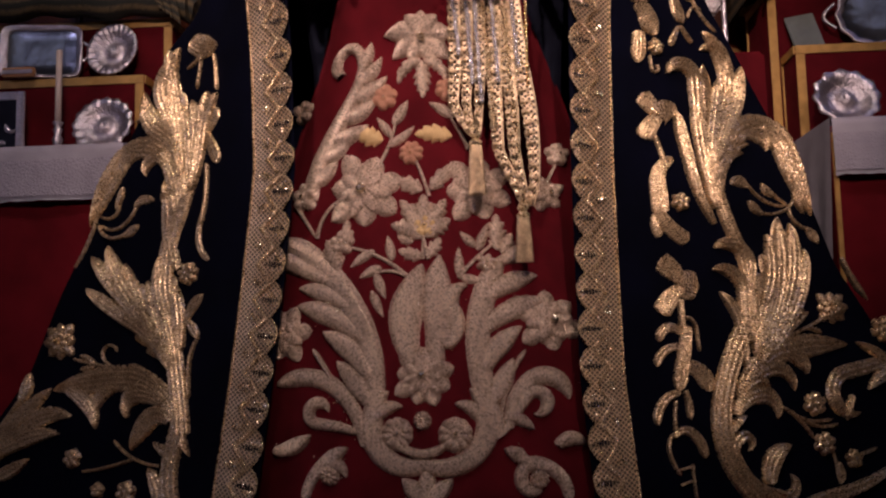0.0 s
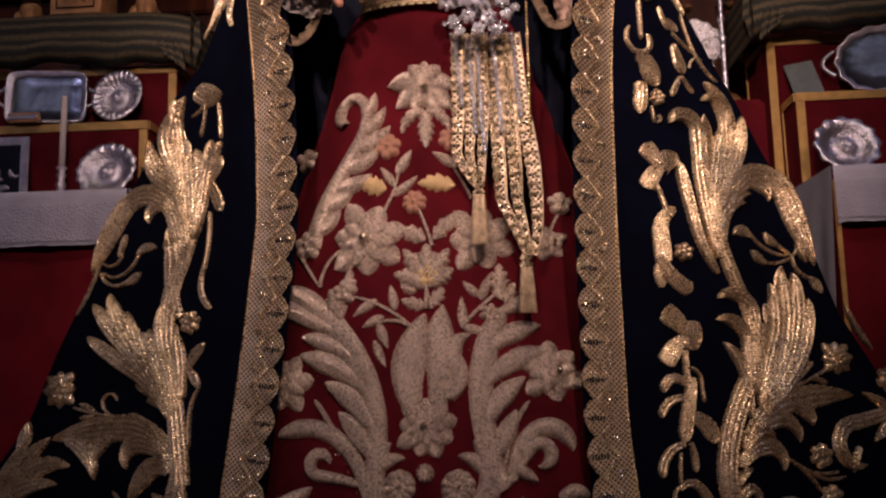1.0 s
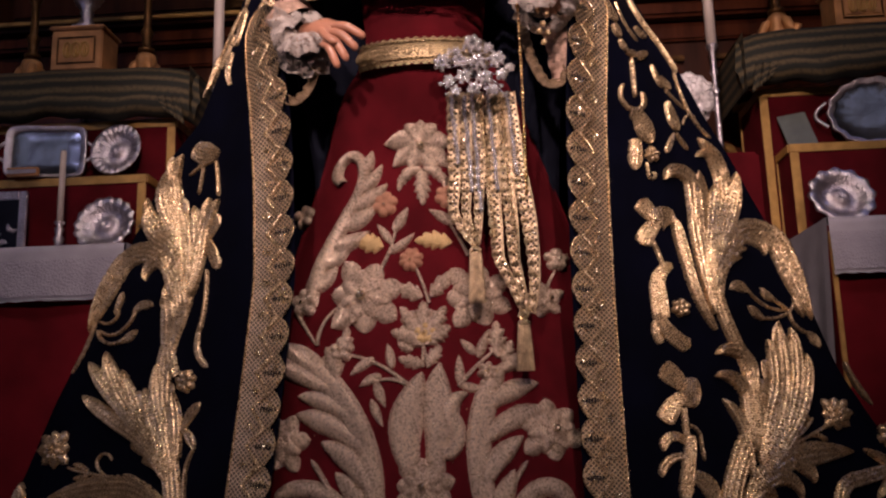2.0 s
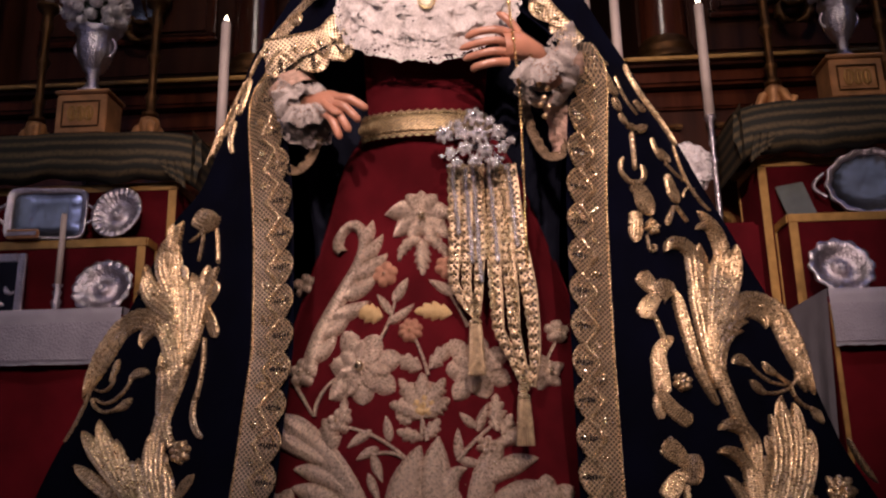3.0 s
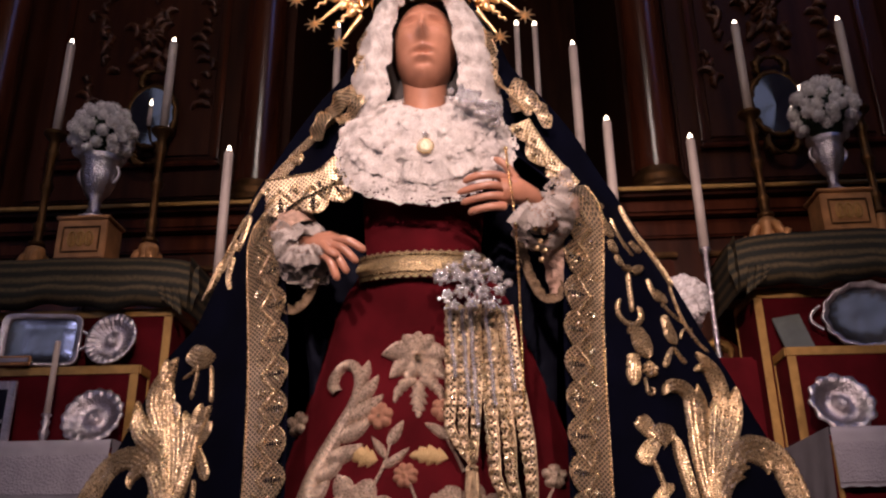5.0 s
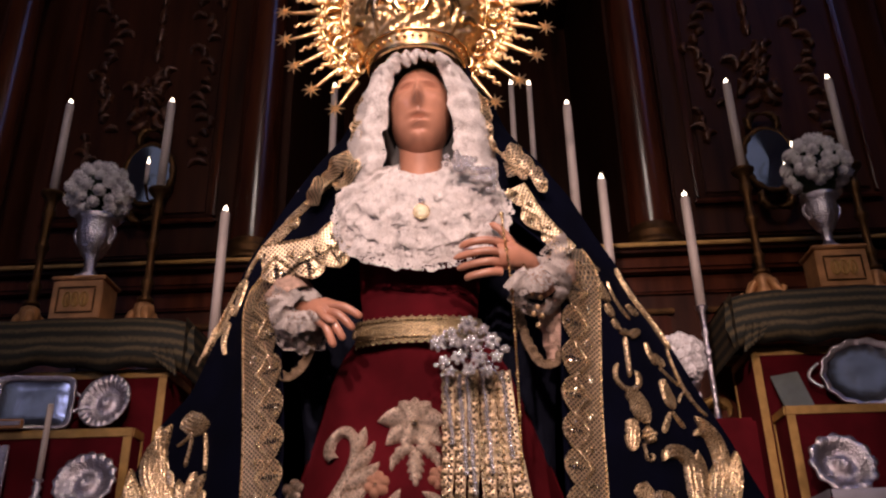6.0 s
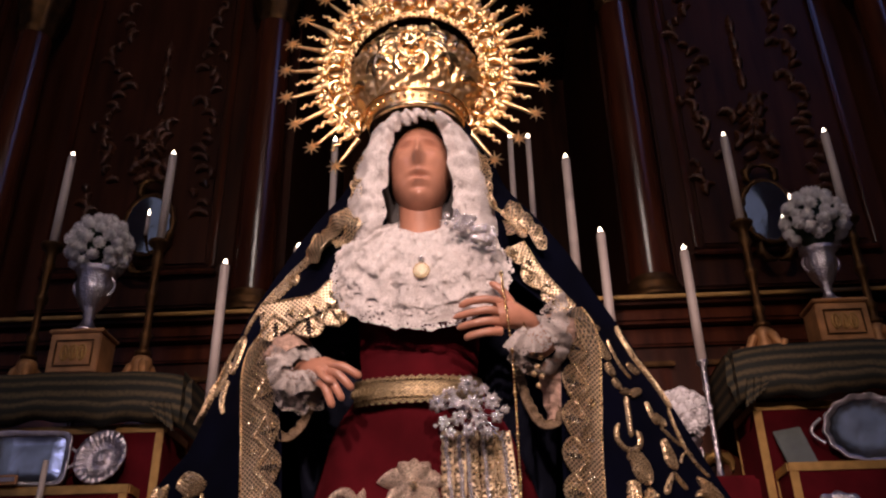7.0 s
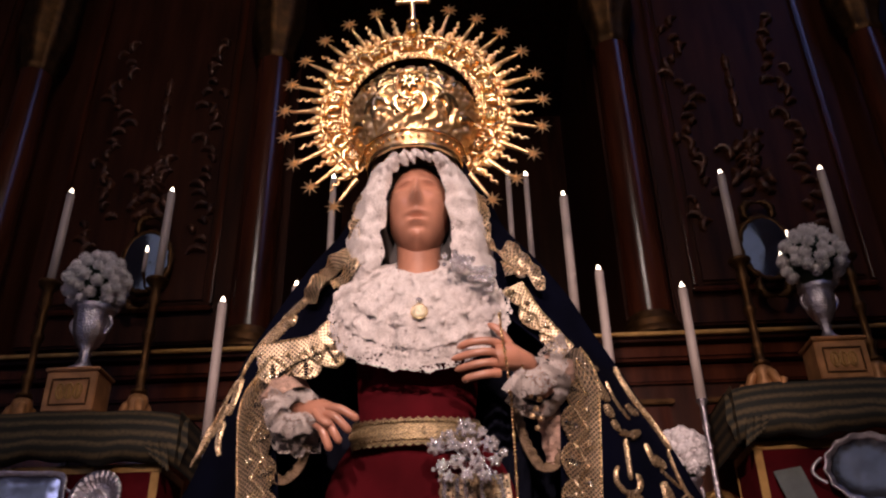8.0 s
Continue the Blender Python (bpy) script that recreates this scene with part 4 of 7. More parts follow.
def silver_tray(x, y, z, w, h, tilt, round_it=False, yaw=0):
    ob = thing("silver_tray", (x, y, z), "polished silver tray with a chased rim leaning on the red step", "tray", "silver trays")
    m = Matrix.Translation((x, y, z)) @ Euler((radians(tilt), 0, radians(yaw))).to_matrix().to_4x4()

    def outline(q, depth):
        pts = []
        for j in range(96):
            a = 2 * math.pi * j / 96
            if round_it:
                k = 1 + 0.025 * math.cos(14 * a)
                px, pz = w / 2 * k * math.cos(a), h / 2 * k * math.sin(a)
            else:
                e = 0.28
                px = w / 2 * math.copysign(abs(math.cos(a)) ** e, math.cos(a)) * (1 + 0.008 * math.cos(30 * a))
                pz = h / 2 * math.copysign(abs(math.sin(a)) ** e, math.sin(a)) * (1 + 0.008 * math.cos(30 * a))
            pts.append((px * q, pz * q + h / 2, depth))
        return pts
    me = grid([outline(0.001, 0), outline(0.4, 0), outline(0.80, 0), outline(0.83, 0.001)], None, True)
    me.transform(m)
    part("well", me, SILVER_PLAIN, ob, "mirror-bright flat well")
    me = grid([outline(0.832, 0.002), outline(0.86, 0.012), outline(0.93, 0.010), outline(0.97, 0.018), outline(1.0, 0.014), outline(1.0, 0.008), outline(0.83, -0.002)], None, True)
    me.transform(m)
    part("rim", me, SILVER, ob)
    for sx in (-1, 1):
        pts = [(sx * (w / 2 + (0.035 if round_it else 0.03) * math.sin(math.pi * t)), h / 2 + (t - 0.5) * h * 0.36, 0.008) for t in [k / 10 for k in range(11)]]
        me = tube(pts, 0.006, 8)
        me.transform(m)
        part("handle", me, SILVER, ob)
    return ob


silver_tray(-1.300, 2.33, 1.424, 0.25, 0.172, 87, False, 8)
silver_tray(1.305, 2.46, 1.449, 0.27, 0.225, 87, True, -9)

# small things on the cloth and the steps
box = thing("gilt_casket", (-1.35, 2.29, 1.42), "small pale gilt casket with a chased front", "box")
part("body", block(-1.400, -1.300, 2.282, 2.30, 1.421, 1.450, 0.003), GILT_WOOD, box)
part("band", block(-1.398, -1.302, 2.2785, 2.2815, 1.429, 1.442, 0.001), SILVER, box)
frm = thing("standing_picture", (-1.38, 2.24, 1.158), "openwork silver picture frame with a dark centre", "picture")
for x0, x1, z0, z1 in ((-1.46, -1.435, 1.16, 1.36), (-1.325, -1.30, 1.16, 1.36), (-1.4345, -1.3255, 1.335, 1.36), (-1.4345, -1.3255, 1.16, 1.185)):
    part("rail", block(x0, x1, 2.236, 2.248, z0, z1, 0.003), SILVER, frm)
part("backing", block(-1.435, -1.325, 2.2405, 2.2455, 1.185, 1.335, 0.001), BLACK, frm)
for k in range(6):
    part("scroll", plume(lambda u, v: 2.2395, -1.415 + 0.03 * (k % 3), 1.20 + 0.06 * (k // 3), 60 + 40 * k, 0.045, 0.018, 160, 2, 0.4, 0.4, 0.4, 0.004), SILVER, frm)
ts = thing("table_candlestick", (-1.175, 2.20, 1.158), "small silver candlestick with an unlit candle", "candlestick")
part("stick", lathe([(0.0001, 0), (0.022, 0), (0.020, 0.006), (0.008, 0.014), (0.012, 0.028), (0.016, 0.040), (0.009, 0.052), (0.014, 0.070), (0.008, 0.078), (0.015, 0.088), (0.015, 0.092), (0.0001, 0.092)], 16, (-1.175, 2.20, 1.158)), SILVER, ts)
part("wax", candle_mesh(-1.175, 2.20, 1.251, 1.468, 0.009), WAX, ts)
card = block(-0.045, 0.045, -0.004, 0.004, 0, 0.135, 0.002)
card.transform(Matrix.Translation((1.085, 2.46, 1.449)) @ Euler((radians(-18), radians(-9), 0)).to_matrix().to_4x4())
solid("framed_card", card, GLASS_PANEL, "grey framed card leaning on the red step", "card")

# ---- the dressed image: body, skirt, mantle ----
def oval(cx, cy, hw, hd, z, n=48, wob=0.0, k=9):
    return [(cx + hw * math.sin(2 * math.pi * j / n) * (1 + wob * math.sin(k * 2 * math.pi * j / n)),
             cy - hd * math.cos(2 * math.pi * j / n) * (1 + wob * math.sin(k * 2 * math.pi * j / n)), z) for j in range(n)]


def bump_at(x, z, cx, cz, rx, rz):
    return math.exp(-(((x - cx) / rx) ** 2 + ((z - cz) / rz) ** 2))


def finger(points, r):
    pts = [Vector(p) for p in points]
    out = []
    for i in range(len(pts) - 1):
        for k in range(4):
            t = k / 4
            p0, p1, p2, p3 = pts[max(i - 1, 0)], pts[i], pts[i + 1], pts[min(i + 2, len(pts) - 1)]
            out.append(0.5 * ((2 * p1) + (p2 - p0) * t + (2 * p0 - 5 * p1 + 4 * p2 - p3) * t * t + (3 * p1 - p0 - 3 * p2 + p3) * t ** 3))
    out.append(pts[-1])
    n = len(out)
    return tube(out, [r * (1.05 - 0.25 * i / n) * (0.35 if i == n - 1 else 0.8 if i == n - 2 else 1) for i in range(n)], 10)


def statue():
    """Plain carved figure: head, neck, arms, in one mesh."""
    hx, hy, hz = -0.024, 1.465, 1.925
    rows = []
    for i in range(109):
        th = math.pi * i / 108
        row = []
        for j in range(120):
            ph = 2 * math.pi * j / 120
            z = -math.cos(th)
            w = 0.074 * (1 - 0.20 * max(0, -z) ** 1.6)
            x, y = w * math.sin(th) * math.sin(ph), -0.095 * math.sin(th) * math.cos(ph)
            zz = 0.122 * z
            if y < 0:
                f = min(1, -y / 0.05)
                ax = abs(x)
                y -= f * (0.030 * bump_at(x, zz, 0, -0.012, 0.011, 0.016) + 0.014 * bump_at(x, zz, 0, 0.014, 0.007, 0.030)
                          - 0.017 * bump_at(ax, zz, 0.031, 0.027, 0.018, 0.011) + 0.009 * bump_at(ax, zz, 0.031, 0.025, 0.012, 0.0055)
                          + 0.007 * bump_at(ax, zz, 0.028, 0.045, 0.024, 0.007) + 0.006 * bump_at(ax, zz, 0.042, -0.005, 0.020, 0.018)
                          + 0.009 * bump_at(x, zz, 0, -0.044, 0.022, 0.006) - 0.014 * bump_at(x, zz, 0, -0.053, 0.015, 0.0045)
                          + 0.010 * bump_at(x, zz, 0, -0.063, 0.016, 0.006) - 0.006 * bump_at(x, zz, 0, -0.076, 0.018, 0.006)
                          + 0.011 * bump_at(x, zz, 0, -0.095, 0.02, 0.014))
            row.append((hx + x, hy + y, hz + zz))
        rows.append(row)
    parts_ = [grid(rows, None, True)]
    parts_.append(grid([oval(hx - 0.002, 1.485, w, w, z, 24) for w, z in ((0.064, 1.66), (0.055, 1.72), (0.051, 1.78), (0.051, 1.83), (0.053, 1.86))], None, True))
    # arm that reaches out: palm down, fingers to the middle
    parts_.append(tube([(-0.33, 1.56, 1.47), (-0.285, 1.47, 1.45), (-0.262, 1.43, 1.437), (-0.225, 1.412, 1.425), (-0.205, 1.408, 1.418)], [0.024, 0.022, 0.022, 0.031, 0.028], 12))
    for k, (dx, dz, ln) in enumerate(((0.070, -0.030, 1), (0.060, -0.044, 1), (0.046, -0.055, 1), (0.032, -0.058, 0.9))):
        b = (-0.212 - 0.006 * k, 1.392 + 0.003 * k, 1.430 - 0.010 * k)
        parts_.append(finger((b, (b[0] + dx * 0.45, b[1] - 0.012, b[2] + dz * 0.25), (b[0] + dx * 0.8, b[1] - 0.010, b[2] + dz * 0.7), (b[0] + dx, b[1] - 0.004, b[2] + dz)), 0.0096))
    parts_.append(finger(((-0.235, 1.395, 1.428), (-0.215, 1.378, 1.400), (-0.195, 1.374, 1.386)), 0.009))
    # arm laid on the breast
    parts_.append(tube([(0.27, 1.55, 1.45), (0.235, 1.46, 1.49), (0.20, 1.40, 1.517), (0.165, 1.378, 1.522), (0.135, 1.372, 1.518)], [0.024, 0.022, 0.021, 0.030, 0.027], 12))
    for k in range(4):
        z = 1.545 - 0.021 * k
        x1 = (0.060, 0.048, 0.055, 0.072)[k]
        parts_.append(finger(((0.150 - 0.002 * k, 1.368, z), (0.118, 1.357, z + 0.004 - 0.003 * k), (0.082, 1.360, z + 0.001 - 0.004 * k), (x1, 1.372, z - 0.004 - 0.003 * k)), 0.0088))
    parts_.append(finger(((0.168, 1.372, 1.545), (0.148, 1.362, 1.572), (0.125, 1.364, 1.590)), 0.009))
    # hidden core under the clothes
    parts_.append(grid([oval(XC, 1.64, w, d, z, 24) for w, d, z in ((0.10, 0.09, 0.12), (0.10, 0.09, 1.2), (0.09, 0.07, 1.45), (0.12, 0.07, 1.62), (0.05, 0.05, 1.70))], None, True))
    return solid("statue", joined(*parts_), SKIN, "varnished painted wood devotional statue with tan flesh tones", "statue")


statue()
# plain dark shell added to fill the gap between face and lace
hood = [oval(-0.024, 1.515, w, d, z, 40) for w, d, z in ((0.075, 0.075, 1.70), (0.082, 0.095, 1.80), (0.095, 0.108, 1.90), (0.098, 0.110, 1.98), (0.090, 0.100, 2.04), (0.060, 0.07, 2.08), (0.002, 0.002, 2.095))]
solid("head_shell", grid([[(p[0], max(p[1], 1.478), p[2]) for p in r] for r in hood], None, True), DARK_BROWN, "plain dark shell round the statue's head, inside the lace veil", "veil")

# skirt with its embroidery
skirt = thing("skirt", (XC, 1.7, 0.12), "crimson velvet skirt with raised silver-gilt floral embroidery", "skirt")
rows = []
for k in range(70):
    z = 0.12 + (1.42 - 0.12) * k / 69
    row = []
    for j in range(96):
        a = 2 * math.pi * j / 96
        x = XC + skirt_half(z) * math.sin(a)
        if math.cos(a) > 0:
            y = skirt_y(x, z)
        else:
            y = skirt_front(z) + skirt_deep(z) * (1 - math.cos(a))
        row.append((x, y, z))
    rows.append(row)
part("velvet", grid(rows, None, True), RED, skirt)

bodice = thing("bodice", (XC, 1.56, 1.36), "plain crimson velvet bodice", "bodice")
part("velvet", grid([oval(XC, 1.46 + d, w, d, z, 48, 0.006, 11) for w, d, z in ((0.128, 0.10, 1.37), (0.126, 0.10, 1.42), (0.13, 0.105, 1.48), (0.138, 0.108, 1.55), (0.15, 0.105, 1.62), (0.15, 0.10, 1.68), (0.06, 0.06, 1.72))], None, True), RED, bodice)

# mantle
mantle = thing("mantle", (XC, 1.8, 0.12), "navy blue velvet mantle embroidered with gold acanthus scrolls", "mantle")
for side, e, o in ((-1, edge_l, out_l), (1, edge_r, out_r)):
    rows = []
    for k in range(130):
        z = 0.12 + (2.135 - 0.12) * k / 129
        a, b = e(z), o(z)
        row = [(a + 0.02 * side, edge_y(z) + 0.04, z)]
        for j in range(41):
            x = a + (b - a) * j / 40
            row.append((x, mantle_y(x, z), z))
        yb = by_height(z, (0.12, 2.14), (1.2, 2.05), (1.6, 1.84), (1.85, 1.71), (2.13, 1.62))
        yo = mantle_y(b, z)
        for j in range(1, 13):
            t = j / 12 * math.pi / 2
            row.append((XC + (b - XC) * math.cos(t), yo + (yb - yo) * math.sin(t), z))
        rows.append(row)
    part("velvet", grid(rows), NAVY, mantle)
# dark sleeves inside the mantle
for side, pts in ((-1, ((-0.15, 1.58, 1.66), (-0.25, 1.60, 1.56), (-0.31, 1.55, 1.48), (-0.285, 1.47, 1.45))), (1, ((0.08, 1.58, 1.66), (0.20, 1.60, 1.56), (0.26, 1.55, 1.49), (0.225, 1.45, 1.495)))):
    slv = thing("sleeve", pts[1], "wide dark sleeve hanging inside the mantle", "sleeve", "sleeves")
    part("cloth", tube(pts, [0.07, 0.075, 0.06, 0.045], 20), BLACK, slv)
    e = edge_l if side < 0 else edge_r
    fall = [[(e(z) + side * 0.05 - side * (0.05 + 0.16 * k / 12), max(edge_y(z) + 0.055 + 0.10 * (k / 12), skirt_y(e(z) - side * (0.16 * k / 12), z) + 0.03) + 0.012 * math.sin(k * 1.3 + z * 3), z) for k in range(13)] for z in [0.14 + 0.09 * q for q in range(16)]]
    part("lining_fold", grid(fall), BLACK, slv)

# lace collar in three tiers
def collar_point(u, v, tier):
    """u round the neck -1..1, v from the neck 0 to the hem 1."""
    a = u * 2.15
    k = (1.0, 0.80, 0.60)[tier]
    freq = (17, 15, 13)[tier]
    rx, rz = 0.050 + (0.194 - 0.050) * k * v, 0.018 + (0.142 - 0.018) * k * v
    cz = 1.752 - 0.110 * v * k
    edge = 1 + 0.030 * v * v * abs(math.sin(a * freq)) + 0.015 * v * v * math.sin(a * 5 + tier)
    x = -0.022 + rx * edge * math.sin(a)
    z = cz - rz * edge * math.cos(a)
    y = 1.415 - 0.035 * math.sin(v * 2.0) * (0.5 + 0.5 * math.cos(a * 0.8)) - (0.0, 0.010, 0.018)[tier] + 0.02 * (math.sin(a) * v) ** 2 * k
    y += 0.006 * v * math.sin(a * freq + tier)
    y += 0.012 * noise.noise(Vector((x * 26, z * 26, tier * 3.0))) + 0.007 * noise.noise(Vector((x * 75, z * 75, tier)))
    return (x, y, z)


collar = thing("lace_collar", (-0.02, 1.42, 1.50), "layered white needle-lace collar with a scalloped hem", "collar")
for tier, mat in ((0, LACE_OPEN), (1, LACE), (2, LACE)):
    part("tier", grid([[collar_point(-1 + 2 * j / 110, k / 30, tier) for j in range(111)] for k in range(31)]), mat, collar)
backing = [[(x, y + 0.008, z) for x, y, z in [collar_point(-0.97 + 1.94 * j / 40, k / 12 * 0.93, 0) for j in range(41)]] for k in range(13)]
part("lining", grid(backing), LINING, collar, "plain grey-white lining")

# lace mantilla framing the face
def mantilla_point(u, v):
    """u from one side over the top to the other, v from the inner to the outer edge."""
    a = math.pi * (u - 0.058 * math.sin(4 * math.pi * u))
    wi, wo = 0.080, 0.178
    top = math.sin(a) ** 0.8
    r = v
    side = -math.cos(a)
    flat = math.copysign(abs(side) ** 0.55, side)
    x = -0.024 + flat * (wi + (wo - wi) * r * (0.35 + 0.65 * abs(side) ** 0.7))
    z = 1.655 + (0.360 + 0.040 * r) * top
    y = 1.385 + 0.085 * r * r * (1 - 0.75 * top) - 0.020 * top ** 3 * (1 - 0.6 * r) - 0.02 * math.sin(r * math.pi) + 0.02 * (1 - top)
    ruff = math.sin(u * 95) * 0.006 * (1 - r) + 0.016 * noise.noise(Vector((x * 20, z * 34, 5))) + 0.009 * noise.noise(Vector((x * 75, z * 75, 9)))
    return (x + 0.006 * noise.noise(Vector((x * 40, z * 40, 2))) + 0.004 * math.sin(u * 95) * (1 - r), y + ruff, z + 0.006 * math.sin(u * 90) * top * (1 - 0.5 * r))


mant = thing("lace_veil", (-0.024, 1.42, 1.74), "gathered white lace veil framing the statue's face", "veil")
part("lace", grid([[mantilla_point(j / 170, k / 16) for j in range(171)] for k in range(17)]), LACE, mant)
back = [[(p[0], p[1] + 0.011, p[2]) for p in [mantilla_point(j / 100, 0.08 + 0.9 * k / 6) for j in range(101)]] for k in range(7)]
part("lining", grid(back), LINING, mant)

# tulle sleeves between mantle and cuff
for pts, r in ((((-0.335, 1.50, 1.53), (-0.315, 1.475, 1.49), (-0.285, 1.45, 1.455)), (0.030, 0.050, 0.046)), (((0.275, 1.50, 1.56), (0.268, 1.48, 1.52), (0.245, 1.45, 1.50)), (0.03, 0.045, 0.042)), (((0.262, 1.50, 1.50), (0.255, 1.49, 1.42), (0.250, 1.50, 1.33)), (0.03, 0.034, 0.016))):
    tl = thing("tulle_sleeve", pts[0], "rosy gathered tulle sleeve inside the mantle", "sleeve", "tulle sleeves")
    me = tube([Vector(a).lerp(Vector(b), k / 8) for a, b in zip(pts, pts[1:]) for k in range(9)], [r[0] + (r[1] - r[0]) * k / 8 for k in range(9)] + [r[1] + (r[2] - r[1]) * k / 8 for k in range(9)], 40)
    for v in me.vertices:
        v.co += Vector((1, 1, 1)) * 0.010 * noise.noise(v.co * 45)
    part("tulle", me, TULLE, tl)


# lace cuffs
def cuff(a, b, r0, r1, seed, label):
    a, b = Vector(a), Vector(b)
    d = (b - a).normalized()
    s = d.orthogonal().normalized()
    t = d.cross(s)
    ob = thing("lace_cuff", a, label, "cuff", "lace cuffs")
    for tier in range(3):
        rows = []
        for k in range(15):
            q = k / 14
            row = []
            for j in range(180):
                ang = 2 * math.pi * j / 180
                r = r0 + (r1 - r0) * math.sin(min(1.0, q * 1.08) * 2.15) * 1.05 * (1 - 0.30 * tier)
                r *= 1 + 0.10 * q * math.sin(9 * ang + seed + tier) + 0.028 * q * math.sin(21 * ang + seed) + 0.05 * math.sin(4 * ang + seed)
                c = a + d * ((b - a).length * q * (1 - 0.22 * tier)) + Vector((0, 0, -0.025 * q))
                row.append(c + (s * math.cos(ang) + t * math.sin(ang)) * r)
            rows.append(row)
        part("frill", grid(rows, None, True), LACE_FINE, ob)


cuff((-0.315, 1.50, 1.475), (-0.262, 1.425, 1.425), 0.034, 0.062, 1, "gathered cream lace cuff round the outstretched wrist")
cuff((0.262, 1.49, 1.485), (0.206, 1.395, 1.488), 0.034, 0.060, 4, "gathered cream lace cuff round the raised wrist")

def fall_of_lace(centre, y, a0, a1, r0, r1, seed, label):
    """A gathered frill that falls from the wrist in a fan."""
    ob = thing("lace_frill", (centre[0], y, centre[1]), label, "cuff", "lace frills")
    rows = []
    for k in range(13):
        q = k / 12
        row = []
        for j in range(91):
            u = j / 90
            a = radians(a0 + (a1 - a0) * u)
            r = r0 + (r1 - r0) * q * (1 + 0.05 * abs(math.sin(u * 28)) + 0.10 * math.sin(u * 5 + seed))
            row.append((centre[0] + r * math.cos(a), y - 0.018 * math.sin(q * 2.6) + 0.010 * q * math.sin(u * 34 + seed), centre[1] + r * math.sin(a)))
        rows.append(row)
    part("frill", grid(rows), LACE_FINE, ob)
    return ob


fall_of_lace((0.206, 1.512), 1.376, -135, 35, 0.022, 0.080, 2, "falling frill of cream lace at the raised wrist")
fall_of_lace((-0.272, 1.448), 1.408, 150, 325, 0.020, 0.068, 5, "falling frill of cream lace at the outstretched wrist")

# ---- crown and halo ----
CX, CY, CZ = -0.038, 1.47, 2.250
crown = thing("crown", (CX, CY, 2.09), "gilded openwork crown with a rayed halo of stars", "crown")
front = lambda x, z: CY


def polar(r, a, y=CY):
    return (CX + r * math.sin(a), y, CZ + 1.06 * r * math.cos(a))


# basket
def basket(q, a, out=0.0):
    r = 0.108 + 0.050 * math.sin(min(1.0, q) * 2.3) ** 1.1 - 0.075 * max(0, q - 0.6) ** 1.3 * 2.2 + out
    return (CX + 0.005 + r * math.sin(a), 1.455 - r * 0.95 * math.cos(a), 2.050 + 0.246 * q)


def chasing(q, a):
    """Relief hammered into the basket: leaves and bosses in rows."""
    if q < 0.14:
        return 0.0
    leaf = abs(math.sin(9 * a + 3 * math.sin(q * 16))) * 0.010 - 0.005 * abs(math.cos(18 * a)) * abs(math.sin(q * 24))
    return leaf * min(1, (q - 0.14) * 8) + 0.010 * noise.noise(Vector((math.sin(a) * 18, math.cos(a) * 18, q * 18)))


rows = [[basket(q, 2 * math.pi * j / 180, chasing(q, 2 * math.pi * j / 180)) for j in range(180)] for q in [k / 48 for k in range(49)]]
rows.insert(0, [(CX + 0.005 + 0.01 * math.sin(2 * math.pi * j / 180), 1.455 - 0.01 * math.cos(2 * math.pi * j / 180), 2.170) for j in range(180)])
part("basket", grid(rows, None, True), GOLD_SATIN, crown)
for q, r in ((0.0, 0.007), (0.14, 0.003)):
    part("rim_band", tube([basket(q, 2 * math.pi * j / 72, 0.004) for j in range(73)], r, 8), GOLD, crown)
for j in range(40):
    a = 2 * math.pi * j / 40
    p = basket(0.075, a, 0.005)
    part("bead", ball(p, 0.0045, 8), GOLD, crown)


def on_basket(x, z):
    """Depth of the basket's front at x, z, so that chased scrolls lie on it."""
    q = (z - 2.050) / 0.246
    p = basket(max(0, min(1, q)), math.pi / 2)
    r = p[0] - CX - 0.005
    u = max(-0.97, min(0.97, (x - CX - 0.005) / r))
    return 1.455 - r * 0.95 * math.sqrt(1 - u * u)


for s in (-1, 1):
    for x, z, ang, ln, w, bend in ((0.012, 2.165, 20, 0.085, 0.030, 210), (0.05, 2.19, 70, 0.09, 0.030, -190), (0.085, 2.17, 80, 0.11, 0.03, 120), (0.02, 2.25, 60, 0.10, 0.030, -230),
                                   (0.065, 2.25, 40, 0.08, 0.026, 170), (0.10, 2.24, 100, 0.07, 0.024, -150), (0.03, 2.30, 30, 0.07, 0.022, 120), (0.11, 2.17, 60, 0.07, 0.02, -120)):
        part("chased_scroll", plume(on_basket, CX + 0.005 + s * x, z - 0.045, 90 - s * (90 - ang), ln, w, s * bend, 4, 0.45, 0.45, 0.6, 0.012), GOLD, crown)
part("medallion", rosette(on_basket, CX + 0.005, 2.195, 0.030, 8, 0.016), GOLD, crown)
part("medallion_ring", tube([drape(on_basket, CX + 0.005 + 0.034 * math.cos(a), 2.195 + 0.042 * math.sin(a), 0.008) for a in [2 * math.pi * j / 32 for j in range(33)]], 0.004, 8), GOLD, crown)
for z in (2.250, 2.142):
    part("medallion", rosette(on_basket, CX + 0.005, z, 0.018, 6, 0.012), GOLD, crown)

# halo ring: openwork band between two wires
A0 = radians(143)
arc = [-A0 + 2 * A0 * k / 120 for k in range(121)]
for r, w in ((0.168, 0.006), (0.182, 0.003), (0.222, 0.004), (0.236, 0.005)):
    part("ring_wire", tube([polar(r, a) for a in arc], w, 8), GOLD, crown)
